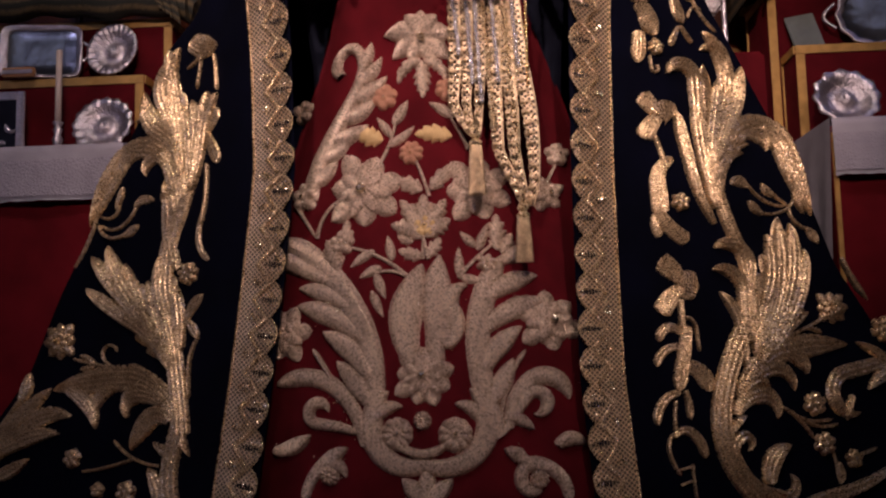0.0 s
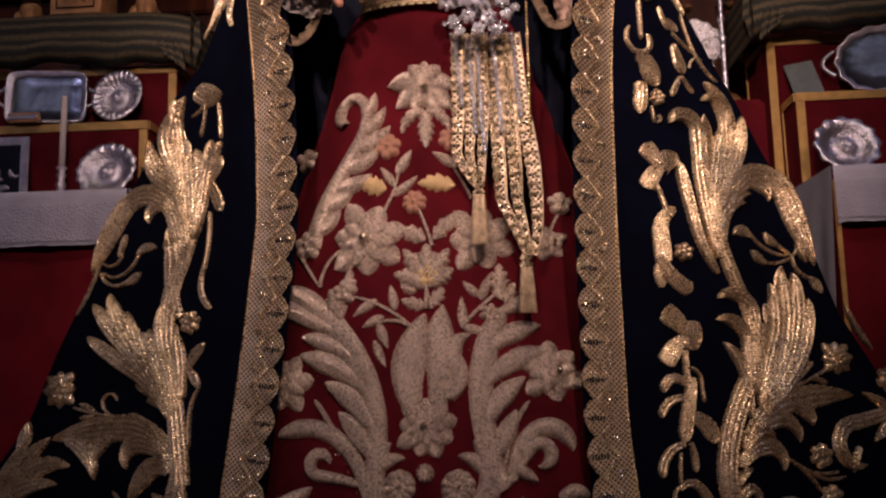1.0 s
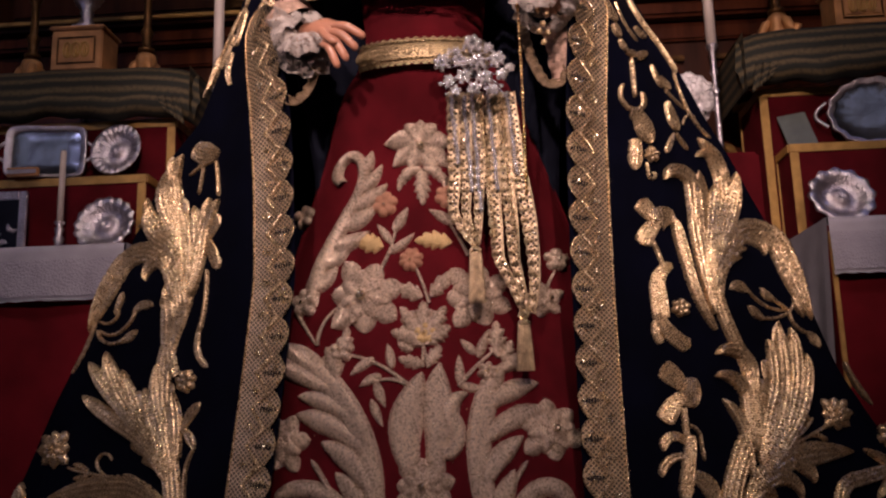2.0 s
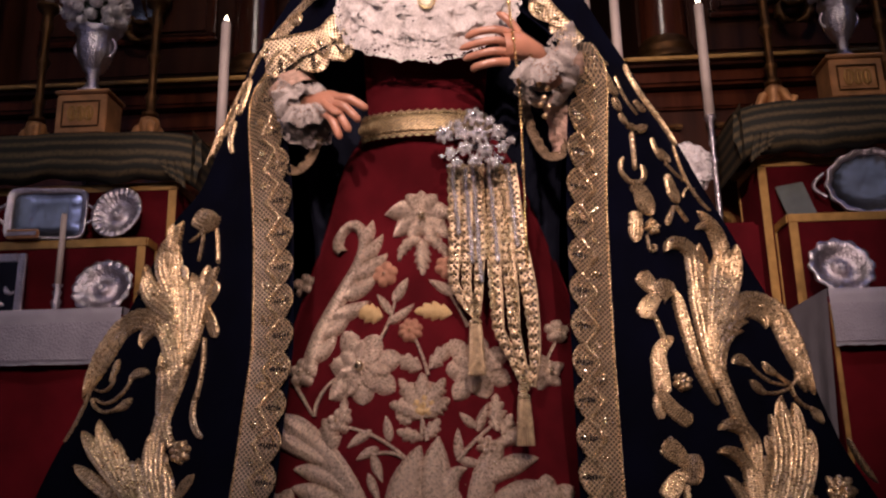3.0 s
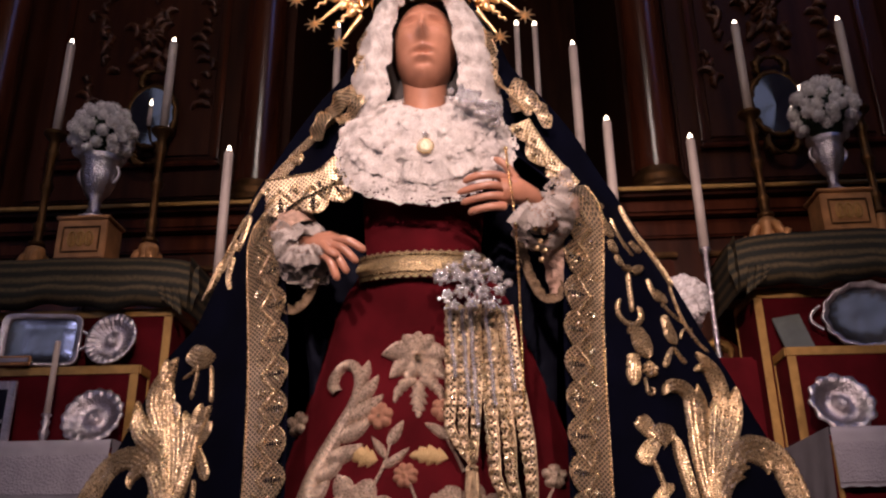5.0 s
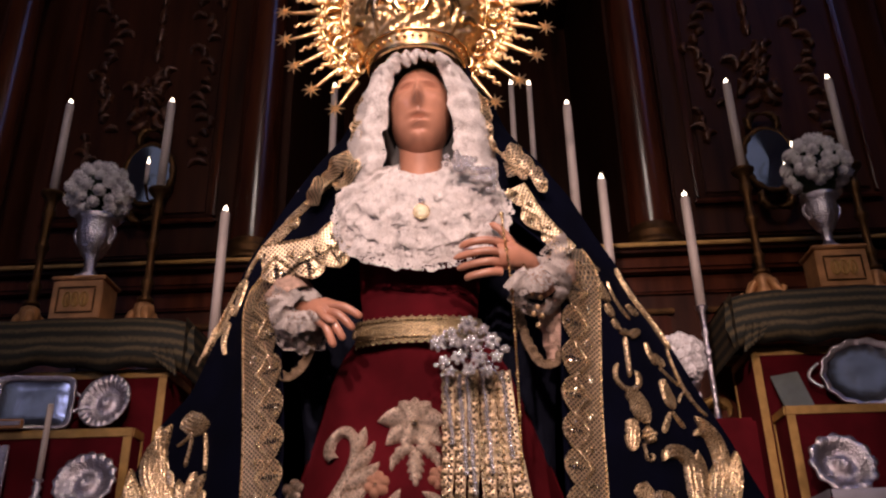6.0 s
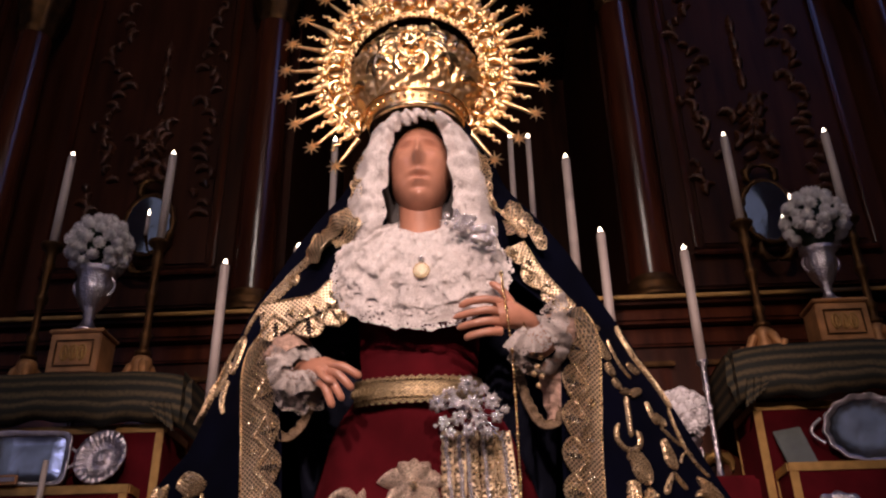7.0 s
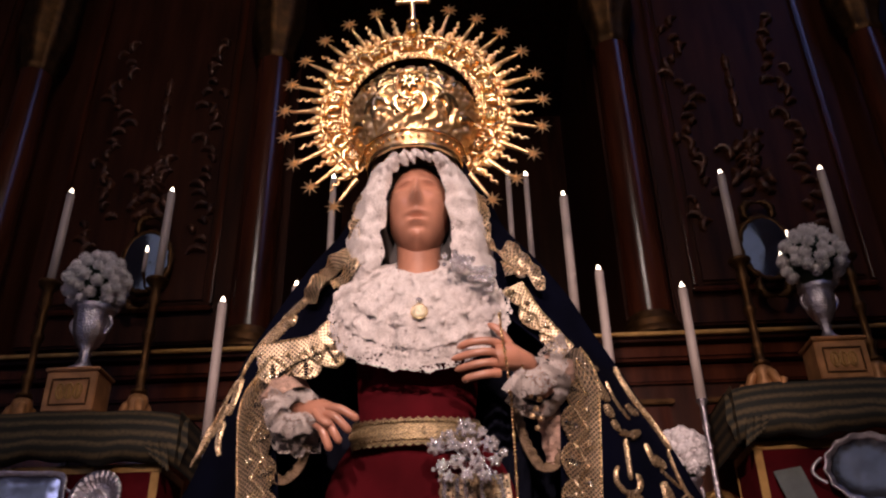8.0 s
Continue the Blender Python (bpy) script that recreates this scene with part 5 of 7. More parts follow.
for k in range(44):
    a = -A0 + 2 * A0 * (k + 0.5) / 44
    if k % 4 == 1:
        x, _, z = polar(0.202, a)
        part("ring_medallion", rosette(lambda u, v: CY - 0.006, x, z, 0.022, 8, 0.012), GOLD, crown)
    else:
        x, _, z = polar(0.186, a)
        part("ring_scroll", plume(lambda u, v: CY - 0.004, x, z, 90 - math.degrees(a) + (30 if k % 2 else -30), 0.05, 0.020, -130 if k % 2 else 130, 3, 0.4, 0.4, 0.5, 0.010), GOLD, crown)
    x, _, z = polar(0.245, a)
    part("ring_crest", plume(lambda u, v: CY - 0.002, x - 0.01 * math.sin(a), z - 0.01 * math.cos(a), 90 - math.degrees(a), 0.028, 0.022, 0, 2, 0.4, 0.4, 0, 0.008), GOLD_SATIN, crown)


def star(c, r):
    """Eight-pointed star with a raised middle."""
    verts = [(c[0], c[1] - 0.011, c[2]), (c[0], c[1] + 0.004, c[2])]
    for j in range(16):
        q = r if j % 2 == 0 else r * 0.30
        a = math.pi * j / 8
        verts.append((c[0] + q * math.sin(a), c[1], c[2] + q * math.cos(a)))
    faces = []
    for j in range(16):
        faces += [(0, 2 + j, 2 + (j + 1) % 16), (1, 2 + (j + 1) % 16, 2 + j)]
    return mesh_of(verts, faces, None, False)


angles = []
for s in (-1, 1):
    for k in range(10):
        angles.append(s * radians(17.5 + (145 - 17.5) * k / 9))
for a in angles:
    ray = part("ray", tube([polar(0.243, a), polar(0.27, a), polar(0.318, a)], [0.0080, 0.0060, 0.0032], 8), GOLD_SATIN, crown)
    part("star", star(polar(0.332, a, CY - 0.004), 0.026), STAR_GOLD, ray)
step = radians((145 - 17.5) / 9)
for s in (-1, 1):
    for k in range(-1, 9):
        a = s * (radians(17.5) + step * (k + 0.5))
        n = 26
        pts = []
        for i in range(n + 1):
            t = i / n
            r = 0.243 + 0.062 * t
            w = 0.0042 * math.sin(t * 19)
            p = polar(r, a)
            pts.append((p[0] + w * math.cos(a), p[1], p[2] - w * math.sin(a)))
        part("flame_ray", tube(pts, [0.0066 * (1 - 0.6 * i / n) for i in range(n + 1)], 7), GOLD_SATIN, crown)
# pierced plate behind the ring scrolls
plate_rows = [[polar(r + 0.004 * math.sin(a * 44) * (r > 0.2), a, CY + 0.007 + 0.003 * math.sin(a * 60 + r * 300)) for a in [-A0 + 2 * A0 * k / 240 for k in range(241)]] for r in (0.170, 0.18, 0.19, 0.20, 0.21, 0.22, 0.24)]
part("ring_plate", grid(plate_rows), GOLD_SATIN, crown)
# second row of small pierced scrolls
for k in range(60):
    a = -A0 + 2 * A0 * (k + 0.5) / 60
    for r, w, d in ((0.176, 0.016, 1), (0.228, 0.018, -1)):
        x, _, z = polar(r, a)
        part("ring_leaf", plume(lambda u, v: CY - 0.003, x, z, 90 - math.degrees(a) + 90 * (1 if k % 2 else -1), 0.026, w, 100 * d * (1 if k % 2 else -1), 2, 0.4, 0.4, 0.3, 0.007), GOLD_SATIN, crown)
# orb and cross
part("orb", ball((CX, CY - 0.01, CZ + 0.272), 0.020, 14), GOLD, crown)
for z in (0.294, 0.252):
    part("collar_ring", lathe([(0.0001, -0.004), (0.016, -0.004), (0.018, 0), (0.016, 0.004), (0.0001, 0.004)], 16, (CX, CY - 0.01, CZ + z)), GOLD, crown)
part("cross_upright", tube([(CX, CY - 0.01, CZ + 0.29), (CX, CY - 0.01, CZ + 0.34), (CX, CY - 0.01, CZ + 0.415)], [0.009, 0.0075, 0.0075], 12), GOLD, crown)
part("cross_arm", tube([(CX - 0.040, CY - 0.0105, CZ + 0.368), (CX, CY - 0.0105, CZ + 0.368), (CX + 0.040, CY - 0.0105, CZ + 0.368)], 0.0072, 12), GOLD, crown)
for dx, dz in ((-0.042, 0.368), (0.042, 0.368), (0, 0.420)):
    part("cross_tip", ball((CX + dx, CY - 0.01, CZ + dz), 0.009, 10), GOLD, crown)

# ---- raised embroidery: each row is foot x, z, angle, length, breadth, bend, lobes, depth of the lobes on both sides, curl ----
# strokes of couched gold: foot x, z, angle, length, breadth, breadth of the foot, bend of the lower and the upper half
MANTLE_R_PLUME = [
    (0.623, 0.609, 84, 0.358, 0.0285, 1, 29, -18),
    (0.554, 0.846, 102, 0.250, 0.0310, 0.6, -6, -6),
    (0.535, 1.031, 98, 0.192, 0.0338, 0.8, -12, 163),
    (0.554, 0.871, 105, 0.273, 0.0206, 0.6, -17, 0),
    (0.549, 0.813, 122, 0.252, 0.0260, 0.5, -21, 1),
    (0.556, 0.883, 101, 0.265, 0.0270, 0.5, -24, -3),
    (0.557, 0.919, 83, 0.349, 0.0399, 0.4, -16, 76),
    (0.609, 1.093, 88, 0.166, 0.0248, 0.5, 3, 136),
    (0.558, 0.944, 68, 0.246, 0.0450, 0.35, -6, 23),
    (0.561, 0.945, 88, 0.187, 0.0324, 0.4, -22, -14),
]
MANTLE_R_ARCH = [
    (0.562, 0.877, 95, 0.192, 0.0483, 0.7, -38, -29),
    (0.611, 0.996, 75, 0.329, 0.0525, 0.9, -146, -3),
    (0.557, 0.895, 90, 0.122, 0.0313, 0.4, -41, -48),
    (0.623, 1.020, 21, 0.099, 0.0374, 0.5, -35, -85),
    (0.686, 1.038, -29, 0.105, 0.0350, 0.5, -33, -34),
    (0.734, 0.981, -65, 0.082, 0.0249, 0.5, -9, -29),
    (0.748, 0.892, -73, 0.054, 0.0173, 0.5, 1, 11),
    (0.593, 0.947, 67, 0.081, 0.0245, 0.5, -18, -51),
]
MANTLE_R_FAN = [
    (0.597, 0.264, 140, 0.416, 0.0430, 1, -62, -29),
    (0.620, 0.609, 90, 0.225, 0.0308, 0.5, -3, 132),
    (0.610, 0.565, 109, 0.202, 0.0281, 0.5, -26, 119),
    (0.592, 0.518, 86, 0.167, 0.0232, 0.5, 12, 44),
    (0.619, 0.574, 93, 0.173, 0.0211, 0.6, -6, -11),
    (0.612, 0.545, 73, 0.264, 0.0336, 0.4, -11, 48),
    (0.612, 0.541, 47, 0.311, 0.0339, 0.4, 21, 41),
    (0.615, 0.535, 40, 0.323, 0.0340, 0.4, 25, 36),
    (0.617, 0.523, 39, 0.290, 0.0314, 0.4, 15, 36),
]
MANTLE_R_SCROLL = [
    (0.576, 0.456, 73, 0.301, 0.0469, 0.6, -62, -16),
    (0.578, 0.462, 62, 0.166, 0.0348, 0.45, -43, -117),
    (0.568, 0.457, 53, 0.089, 0.0251, 0.5, -16, -94),
    (0.561, 0.424, 70, 0.143, 0.0388, 0.5, -64, -121),
    (0.679, 0.542, 2, 0.075, 0.0352, 0.5, -34, -64),
    (0.550, 0.392, 63, 0.046, 0.0179, 0.6, -14, -34),
    (0.551, 0.342, 101, 0.093, 0.0246, 0.5, -64, -189),
    (0.538, 0.377, -91, 0.219, 0.0398, 1, 50, 32),
    (0.617, 0.289, 89, 0.098, 0.0403, 0.6, -28, -52),
    (0.581, 0.289, -23, 0.136, 0.0267, 0.6, 1, 162),
    (0.896, 0.300, -151, 0.220, 0.0252, 0.6, -18, -10),
]
MANTLE_R_OUTER = [
    (0.960, 0.534, -161, 0.286, 0.0307, 0.7, -9, 190),
    (0.960, 0.517, -156, 0.107, 0.0313, 0.6, 5, 15),
    (0.947, 0.506, 145, 0.109, 0.0218, 0.6, 2, 10),
    (0.831, 0.451, -123, 0.055, 0.0188, 0.6, 6, 19),
    (0.844, 0.746, -73, 0.108, 0.0147, 0.7, 10, 10),
]
MANTLE_R_SPRIGS = [
    (0.614, 0.518, 63, 0.204, 0.0072, 0.8, -49, 14),
    (0.640, 0.566, 81, 0.087, 0.0059, 0.8, -44, -48),
    (0.694, 0.582, 34, 0.073, 0.0083, 0.8, 5, 7),
    (0.735, 0.620, 4, 0.052, 0.0060, 0.8, 188, -18),
    (0.653, 0.570, 18, 0.069, 0.0082, 0.6, -15, -39),
    (0.735, 0.592, 13, 0.044, 0.0096, 0.5, -27, -25),
    (0.650, 0.441, -20, 0.105, 0.0069, 0.9, -23, -18),
    (0.678, 0.428, -46, 0.103, 0.0069, 0.8, 35, 20),
    (0.711, 0.408, -44, 0.079, 0.0069, 0.8, 37, 20),
    (0.767, 0.341, -81, 0.041, 0.0057, 0.9, 3, 9),
    (0.797, 0.326, 3, 0.078, 0.0070, 0.8, 12, 3),
    (0.772, 0.321, -67, 0.044, 0.0206, 0.4, -12, -49),
]
MANTLE_R_BUDS = [
    (0.634, 0.895, 90, 0.048, 0.0267, 0.5, 82, 59),
    (0.704, 0.881, 165, 0.043, 0.0209, 0.3, -25, -19),
    (0.668, 0.837, 142, 0.045, 0.0206, 0.3, -5, -4),
    (0.768, 0.810, -26, 0.045, 0.0247, 0.3, -30, -12),
    (0.638, 0.904, -60, 0.104, 0.0061, 0.9, 31, 32),
    (0.698, 0.883, -36, 0.041, 0.0062, 0.9, 1, -7),
    (0.666, 0.842, -13, 0.120, 0.0074, 0.9, 38, 60),
    (0.734, 0.856, -102, 0.067, 0.0074, 0.9, 52, 34),
]
MANTLE_R_BOWS = [
    (0.451, 1.043, 153, 0.063, 0.0353, 0.5, -20, -7),
    (0.448, 1.042, -151, 0.068, 0.0352, 0.5, 23, 14),
    (0.436, 1.040, 57, 0.042, 0.0496, 0.8, -55, -49),
    (0.430, 0.998, -70, 0.060, 0.0105, 0.9, -2, -3),
    (0.465, 0.948, -165, 0.130, 0.0349, 0.5, 75, -1),
    (0.425, 0.850, -74, 0.099, 0.0301, 0.6, 24, 24),
    (0.424, 0.832, -119, 0.049, 0.0185, 0.8, 38, 30),
    (0.470, 0.694, 125, 0.063, 0.0391, 0.5, 10, 9),
    (0.467, 0.680, -153, 0.070, 0.0365, 0.5, 25, 7),
    (0.458, 0.692, -17, 0.046, 0.0551, 0.8, 6, 2),
    (0.465, 0.657, -91, 0.062, 0.0137, 0.9, 1, 1),
    (0.472, 0.622, -12, 0.080, 0.0068, 0.9, -78, 10),
]
MANTLE_R_RIBBONS = [
    (0.462, 0.586, 108, 0.070, 0.0272, 0.6, 82, 85),
    (0.462, 0.561, -196, 0.075, 0.0248, 0.6, 45, 51),
    (0.475, 0.602, -101, 0.129, 0.0384, 0.7, -1, -1),
    (0.455, 0.520, 25, 0.086, 0.0451, 0.5, -68, -43),
    (0.451, 0.472, -181, 0.088, 0.0267, 0.6, 50, 42),
    (0.460, 0.477, -68, 0.058, 0.0201, 0.6, -15, -14),
    (0.441, 0.458, -102, 0.067, 0.0111, 0.9, 7, 9),
    (0.432, 0.387, 65, 0.098, 0.0266, 0.6, -109, -44),
    (0.428, 0.393, -132, 0.085, 0.0099, 0.9, 55, 25),
    (0.432, 0.324, 12, 0.035, 0.0066, 1, -2, -1),
    (0.437, 0.296, 21, 0.034, 0.0066, 1, -6, -7),
    (0.465, 0.335, -95, 0.067, 0.0066, 1, 8, 4),
]
MANTLE_R_HIGH = [
    (0.385, 1.331, -136, 0.128, 0.0157, 0.8, 117, 152),
    (0.396, 1.275, -8, 0.081, 0.0555, 0.5, -58, -5),
    (0.405, 1.219, -84, 0.067, 0.0405, 0.8, -10, -8),
    (0.437, 1.207, -45, 0.036, 0.0192, 0.6, -30, -52),
    (0.428, 1.170, -86, 0.062, 0.0083, 0.8, 6, 238),
    (0.406, 1.392, -88, 0.086, 0.0109, 0.9, 0, 0),
    (0.459, 1.397, -80, 0.055, 0.0175, 0.6, 14, 13),
    (0.486, 1.343, -42, 0.059, 0.0075, 0.9, 2, 3),
    (0.488, 1.316, -78, 0.067, 0.0348, 0.5, 6, 3),
    (0.525, 1.268, 92, 0.049, 0.0075, 0.8, -45, -100),
    (0.499, 1.245, -115, 0.054, 0.0171, 0.4, 0, 0),
    (0.502, 1.246, -53, 0.043, 0.0099, 0.6, 2, 1),
]
MANTLE_R_CHAIN = [
    (0.337, 1.526, 65, 0.034, 0.0272, 0.8, -25, -77),
    (0.349, 1.516, -68, 0.056, 0.0294, 0.6, 9, 5),
    (0.369, 1.461, -64, 0.031, 0.0245, 0.6, 0, 0),
    (0.382, 1.430, -58, 0.027, 0.0220, 0.6, 0, 0),
    (0.393, 1.404, 11, 0.028, 0.0221, 0.6, -8, -8),
    (0.417, 1.396, 43, 0.040, 0.0249, 0.6, -1, -3),
    (0.380, 1.520, -81, 0.092, 0.0075, 0.8, 22, 23),
    (0.424, 1.482, -32, 0.033, 0.0254, 0.5, -4, -4),
    (0.472, 1.370, -20, 0.036, 0.0226, 0.6, -22, -29),
    (0.512, 1.392, -81, 0.172, 0.0101, 0.9, 14, 31),
    (0.413, 1.579, -74, 0.218, 0.0167, 0.9, 22, -12),
]
MANTLE_L_PLUME = [
    (-0.551, 0.410, 98, 0.542, 0.0415, 1, 9, -56),
    (-0.570, 0.910, 104, 0.352, 0.0357, 0.6, -2, -12),
    (-0.595, 0.978, 89, 0.229, 0.0520, 0.35, 61, -66),
    (-0.603, 1.032, 110, 0.213, 0.0438, 0.4, 6, -73),
    (-0.616, 1.115, 126, 0.152, 0.0308, 0.5, -47, -23),
    (-0.563, 0.922, 73, 0.227, 0.0349, 0.5, 13, -9),
    (-0.569, 0.961, 94, 0.170, 0.0227, 0.6, 5, 6),
    (-0.559, 0.999, 78, 0.139, 0.0401, 0.4, 16, 20),
    (-0.549, 1.023, 81, 0.126, 0.0324, 0.4, -11, -27),
]
MANTLE_L_ARCH = [
    (-0.591, 0.868, 94, 0.210, 0.0506, 0.7, 18, 48),
    (-0.638, 0.999, 111, 0.315, 0.0497, 0.9, 126, 15),
    (-0.606, 1.019, 111, 0.163, 0.0103, 0.8, 27, 51),
    (-0.640, 1.002, 120, 0.087, 0.0334, 0.4, 84, 87),
    (-0.716, 1.034, -165, 0.094, 0.0287, 0.5, 39, 19),
    (-0.585, 0.864, 148, 0.104, 0.0328, 0.5, -52, 172),
    (-0.775, 0.998, -116, 0.074, 0.0209, 0.5, 2, 8),
    (-0.580, 0.750, 131, 0.220, 0.0377, 0.5, -37, 12),
]
MANTLE_L_FAN = [
    (-0.586, 0.537, 123, 0.309, 0.0327, 0.5, 29, -10),
    (-0.585, 0.556, 132, 0.335, 0.0405, 0.4, 6, -8),
    (-0.593, 0.580, 134, 0.305, 0.0404, 0.4, 3, -32),
    (-0.602, 0.594, 149, 0.227, 0.0401, 0.4, -24, -18),
    (-0.575, 0.544, 115, 0.209, 0.0369, 0.5, 5, -9),
    (-0.571, 0.556, 104, 0.242, 0.0417, 0.5, 14, -38),
    (-0.563, 0.579, 98, 0.145, 0.0334, 0.5, 3, 3),
    (-0.560, 0.580, 119, 0.065, 0.0261, 0.5, -18, -55),
]
MANTLE_L_SCROLL = [
    (-0.559, 0.437, 120, 0.371, 0.0534, 0.6, 61, 13),
    (-0.599, 0.471, 141, 0.146, 0.0505, 0.5, 38, 125),
    (-0.576, 0.433, 127, 0.136, 0.0469, 0.5, 97, 29),
    (-0.559, 0.354, 142, 0.071, 0.0230, 0.6, 4, 4),
    (-0.862, 0.497, -11, 0.128, 0.0420, 0.5, -28, -41),
    (-0.565, 0.278, 108, 0.211, 0.0367, 1, -32, 24),
    (-0.593, 0.277, 99, 0.074, 0.0320, 0.8, 14, 21),
    (-0.556, 0.465, -91, 0.103, 0.0183, 0.5, 13, 25),
    (-0.734, 0.496, -192, 0.075, 0.0320, 0.5, 54, 68),
]
MANTLE_L_OUTER = [
    (-1.053, 0.335, 44, 0.247, 0.0426, 0.5, -5, -55),
    (-1.051, 0.374, 43, 0.196, 0.0379, 0.5, -2, -4),
    (-1.046, 0.347, 33, 0.187, 0.0351, 0.5, -11, -27),
    (-1.048, 0.302, 13, 0.114, 0.0325, 0.5, 12, 9),
    (-0.979, 0.471, 70, 0.066, 0.0357, 0.5, 9, 4),
    (-1.042, 0.393, 50, 0.117, 0.0114, 0.8, 3, 5),
]
MANTLE_L_SPRIGS = [
    (-0.586, 0.492, 136, 0.283, 0.0074, 0.8, 42, -16),
    (-0.708, 0.543, 197, 0.139, 0.0062, 0.8, -63, -211),
    (-0.603, 0.496, 132, 0.115, 0.0096, 0.6, 17, 23),
    (-0.794, 0.556, 152, 0.046, 0.0125, 0.5, 5, 6),
    (-0.793, 0.546, -174, 0.041, 0.0125, 0.5, 0, 0),
    (-0.703, 0.531, -175, 0.057, 0.0111, 0.5, -10, -10),
    (-0.596, 0.347, 180, 0.137, 0.0070, 0.8, -18, -24),
    (-0.660, 0.359, -161, 0.145, 0.0071, 0.8, -5, -7),
    (-0.524, 0.601, -125, 0.123, 0.0070, 0.8, 34, 8),
    (-0.555, 0.635, 83, 0.073, 0.0237, 0.4, -27, -18),
    (-0.556, 0.643, -40, 0.055, 0.0212, 0.4, -12, -10),
]
MANTLE_L_BUDS = [
    (-0.867, 0.772, 54, 0.160, 0.0078, 0.8, 15, 14),
    (-0.804, 0.887, -41, 0.074, 0.0064, 0.9, 65, 83),
    (-0.763, 0.900, 76, 0.054, 0.0155, 0.3, -3, -3),
    (-0.801, 0.866, -46, 0.118, 0.0077, 0.9, 73, 41),
    (-0.714, 0.901, 69, 0.056, 0.0230, 0.35, -56, -36),
    (-0.807, 0.867, -83, 0.097, 0.0077, 0.9, 68, 52),
    (-0.746, 0.836, 18, 0.051, 0.0229, 0.3, 14, 6),
    (-0.546, 1.240, -90, 0.082, 0.0063, 0.9, -11, -4),
    (-0.510, 1.227, -78, 0.085, 0.0062, 0.9, -6, -3),
    (-0.548, 1.233, -128, 0.046, 0.0076, 0.9, -17, -12),
    (-0.569, 1.266, -40, 0.074, 0.0503, 0.8, 21, 30),
]
MANTLE_L_KNOTS = [
    (-0.528, 1.050, 46, 0.061, 0.0320, 0.5, 14, 15),
    (-0.529, 1.055, -64, 0.088, 0.0343, 0.5, 0, 0),
    (-0.521, 0.979, -85, 0.138, 0.0109, 0.9, -7, -15),
    (-0.522, 0.875, -120, 0.122, 0.0193, 0.5, 31, 56),
]
MANTLE_L_CHAIN = [
    (-0.414, 1.627, 52, 0.116, 0.0344, 0.5, -8, -5),
    (-0.352, 1.711, 34, 0.092, 0.0318, 0.5, 0, 0),
    (-0.323, 1.714, -65, 0.034, 0.0237, 0.5, -59, -117),
    (-0.466, 1.489, 70, 0.096, 0.0261, 0.5, 8, 5),
    (-0.508, 1.445, 67, 0.084, 0.0236, 0.5, -4, -2),
    (-0.540, 1.404, 61, 0.079, 0.0262, 0.5, 5, 3),
    (-0.478, 1.399, 123, 0.082, 0.0207, 0.6, -38, -21),
    (-0.552, 1.385, 65, 0.216, 0.0092, 0.9, -2, -6),
    (-0.443, 1.584, 69, 0.301, 0.0093, 0.9, -29, -24),
]
SKIRT_L_SCROLL = [
    (-0.160, 0.409, 74, 0.503, 0.0601, 0.7, 46, 36),
    (-0.158, 0.467, 120, 0.108, 0.0511, 0.6, 11, 5),
    (-0.160, 0.521, 115, 0.135, 0.0541, 0.6, 25, 17),
    (-0.168, 0.592, 138, 0.172, 0.0554, 0.6, 16, 18),
    (-0.203, 0.656, 137, 0.126, 0.0467, 0.6, 22, 18),
    (-0.248, 0.712, 153, 0.172, 0.0502, 0.6, 0, 0),
    (-0.167, 0.387, 94, 0.270, 0.0410, 0.6, 51, 68),
    (-0.180, 0.413, 165, 0.181, 0.0293, 0.6, 10, -250),
    (-0.174, 0.414, 120, 0.193, 0.0112, 0.8, 4, 3),
    (-0.288, 0.285, 85, 0.139, 0.0308, 0.7, -39, -125),
    (-0.267, 0.343, 36, 0.078, 0.0374, 0.5, -3, -6),
    (-0.357, 0.372, 7, 0.086, 0.0381, 0.6, 17, 14),
]
SKIRT_R_SCROLL = [
    (0.094, 0.399, 114, 0.374, 0.0579, 0.7, -23, -36),
    (0.074, 0.463, 50, 0.098, 0.0506, 0.6, 11, 6),
    (0.068, 0.527, 73, 0.113, 0.0512, 0.6, -27, -13),
    (0.066, 0.603, 48, 0.140, 0.0519, 0.6, -23, -14),
    (0.079, 0.671, 46, 0.107, 0.0524, 0.6, -24, -14),
    (0.103, 0.740, 37, 0.071, 0.0414, 0.5, -13, -10),
    (0.113, 0.414, 96, 0.208, 0.0423, 0.6, -58, -124),
    (0.097, 0.404, 58, 0.181, 0.0309, 0.6, -7, -237),
    (0.102, 0.429, 40, 0.064, 0.0305, 0.6, -65, -17),
    (0.093, 0.414, 86, 0.163, 0.0121, 0.8, -14, -21),
    (0.220, 0.278, 86, 0.201, 0.0323, 0.7, 82, 218),
    (0.145, 0.348, 130, 0.055, 0.0366, 0.5, 16, 18),
]
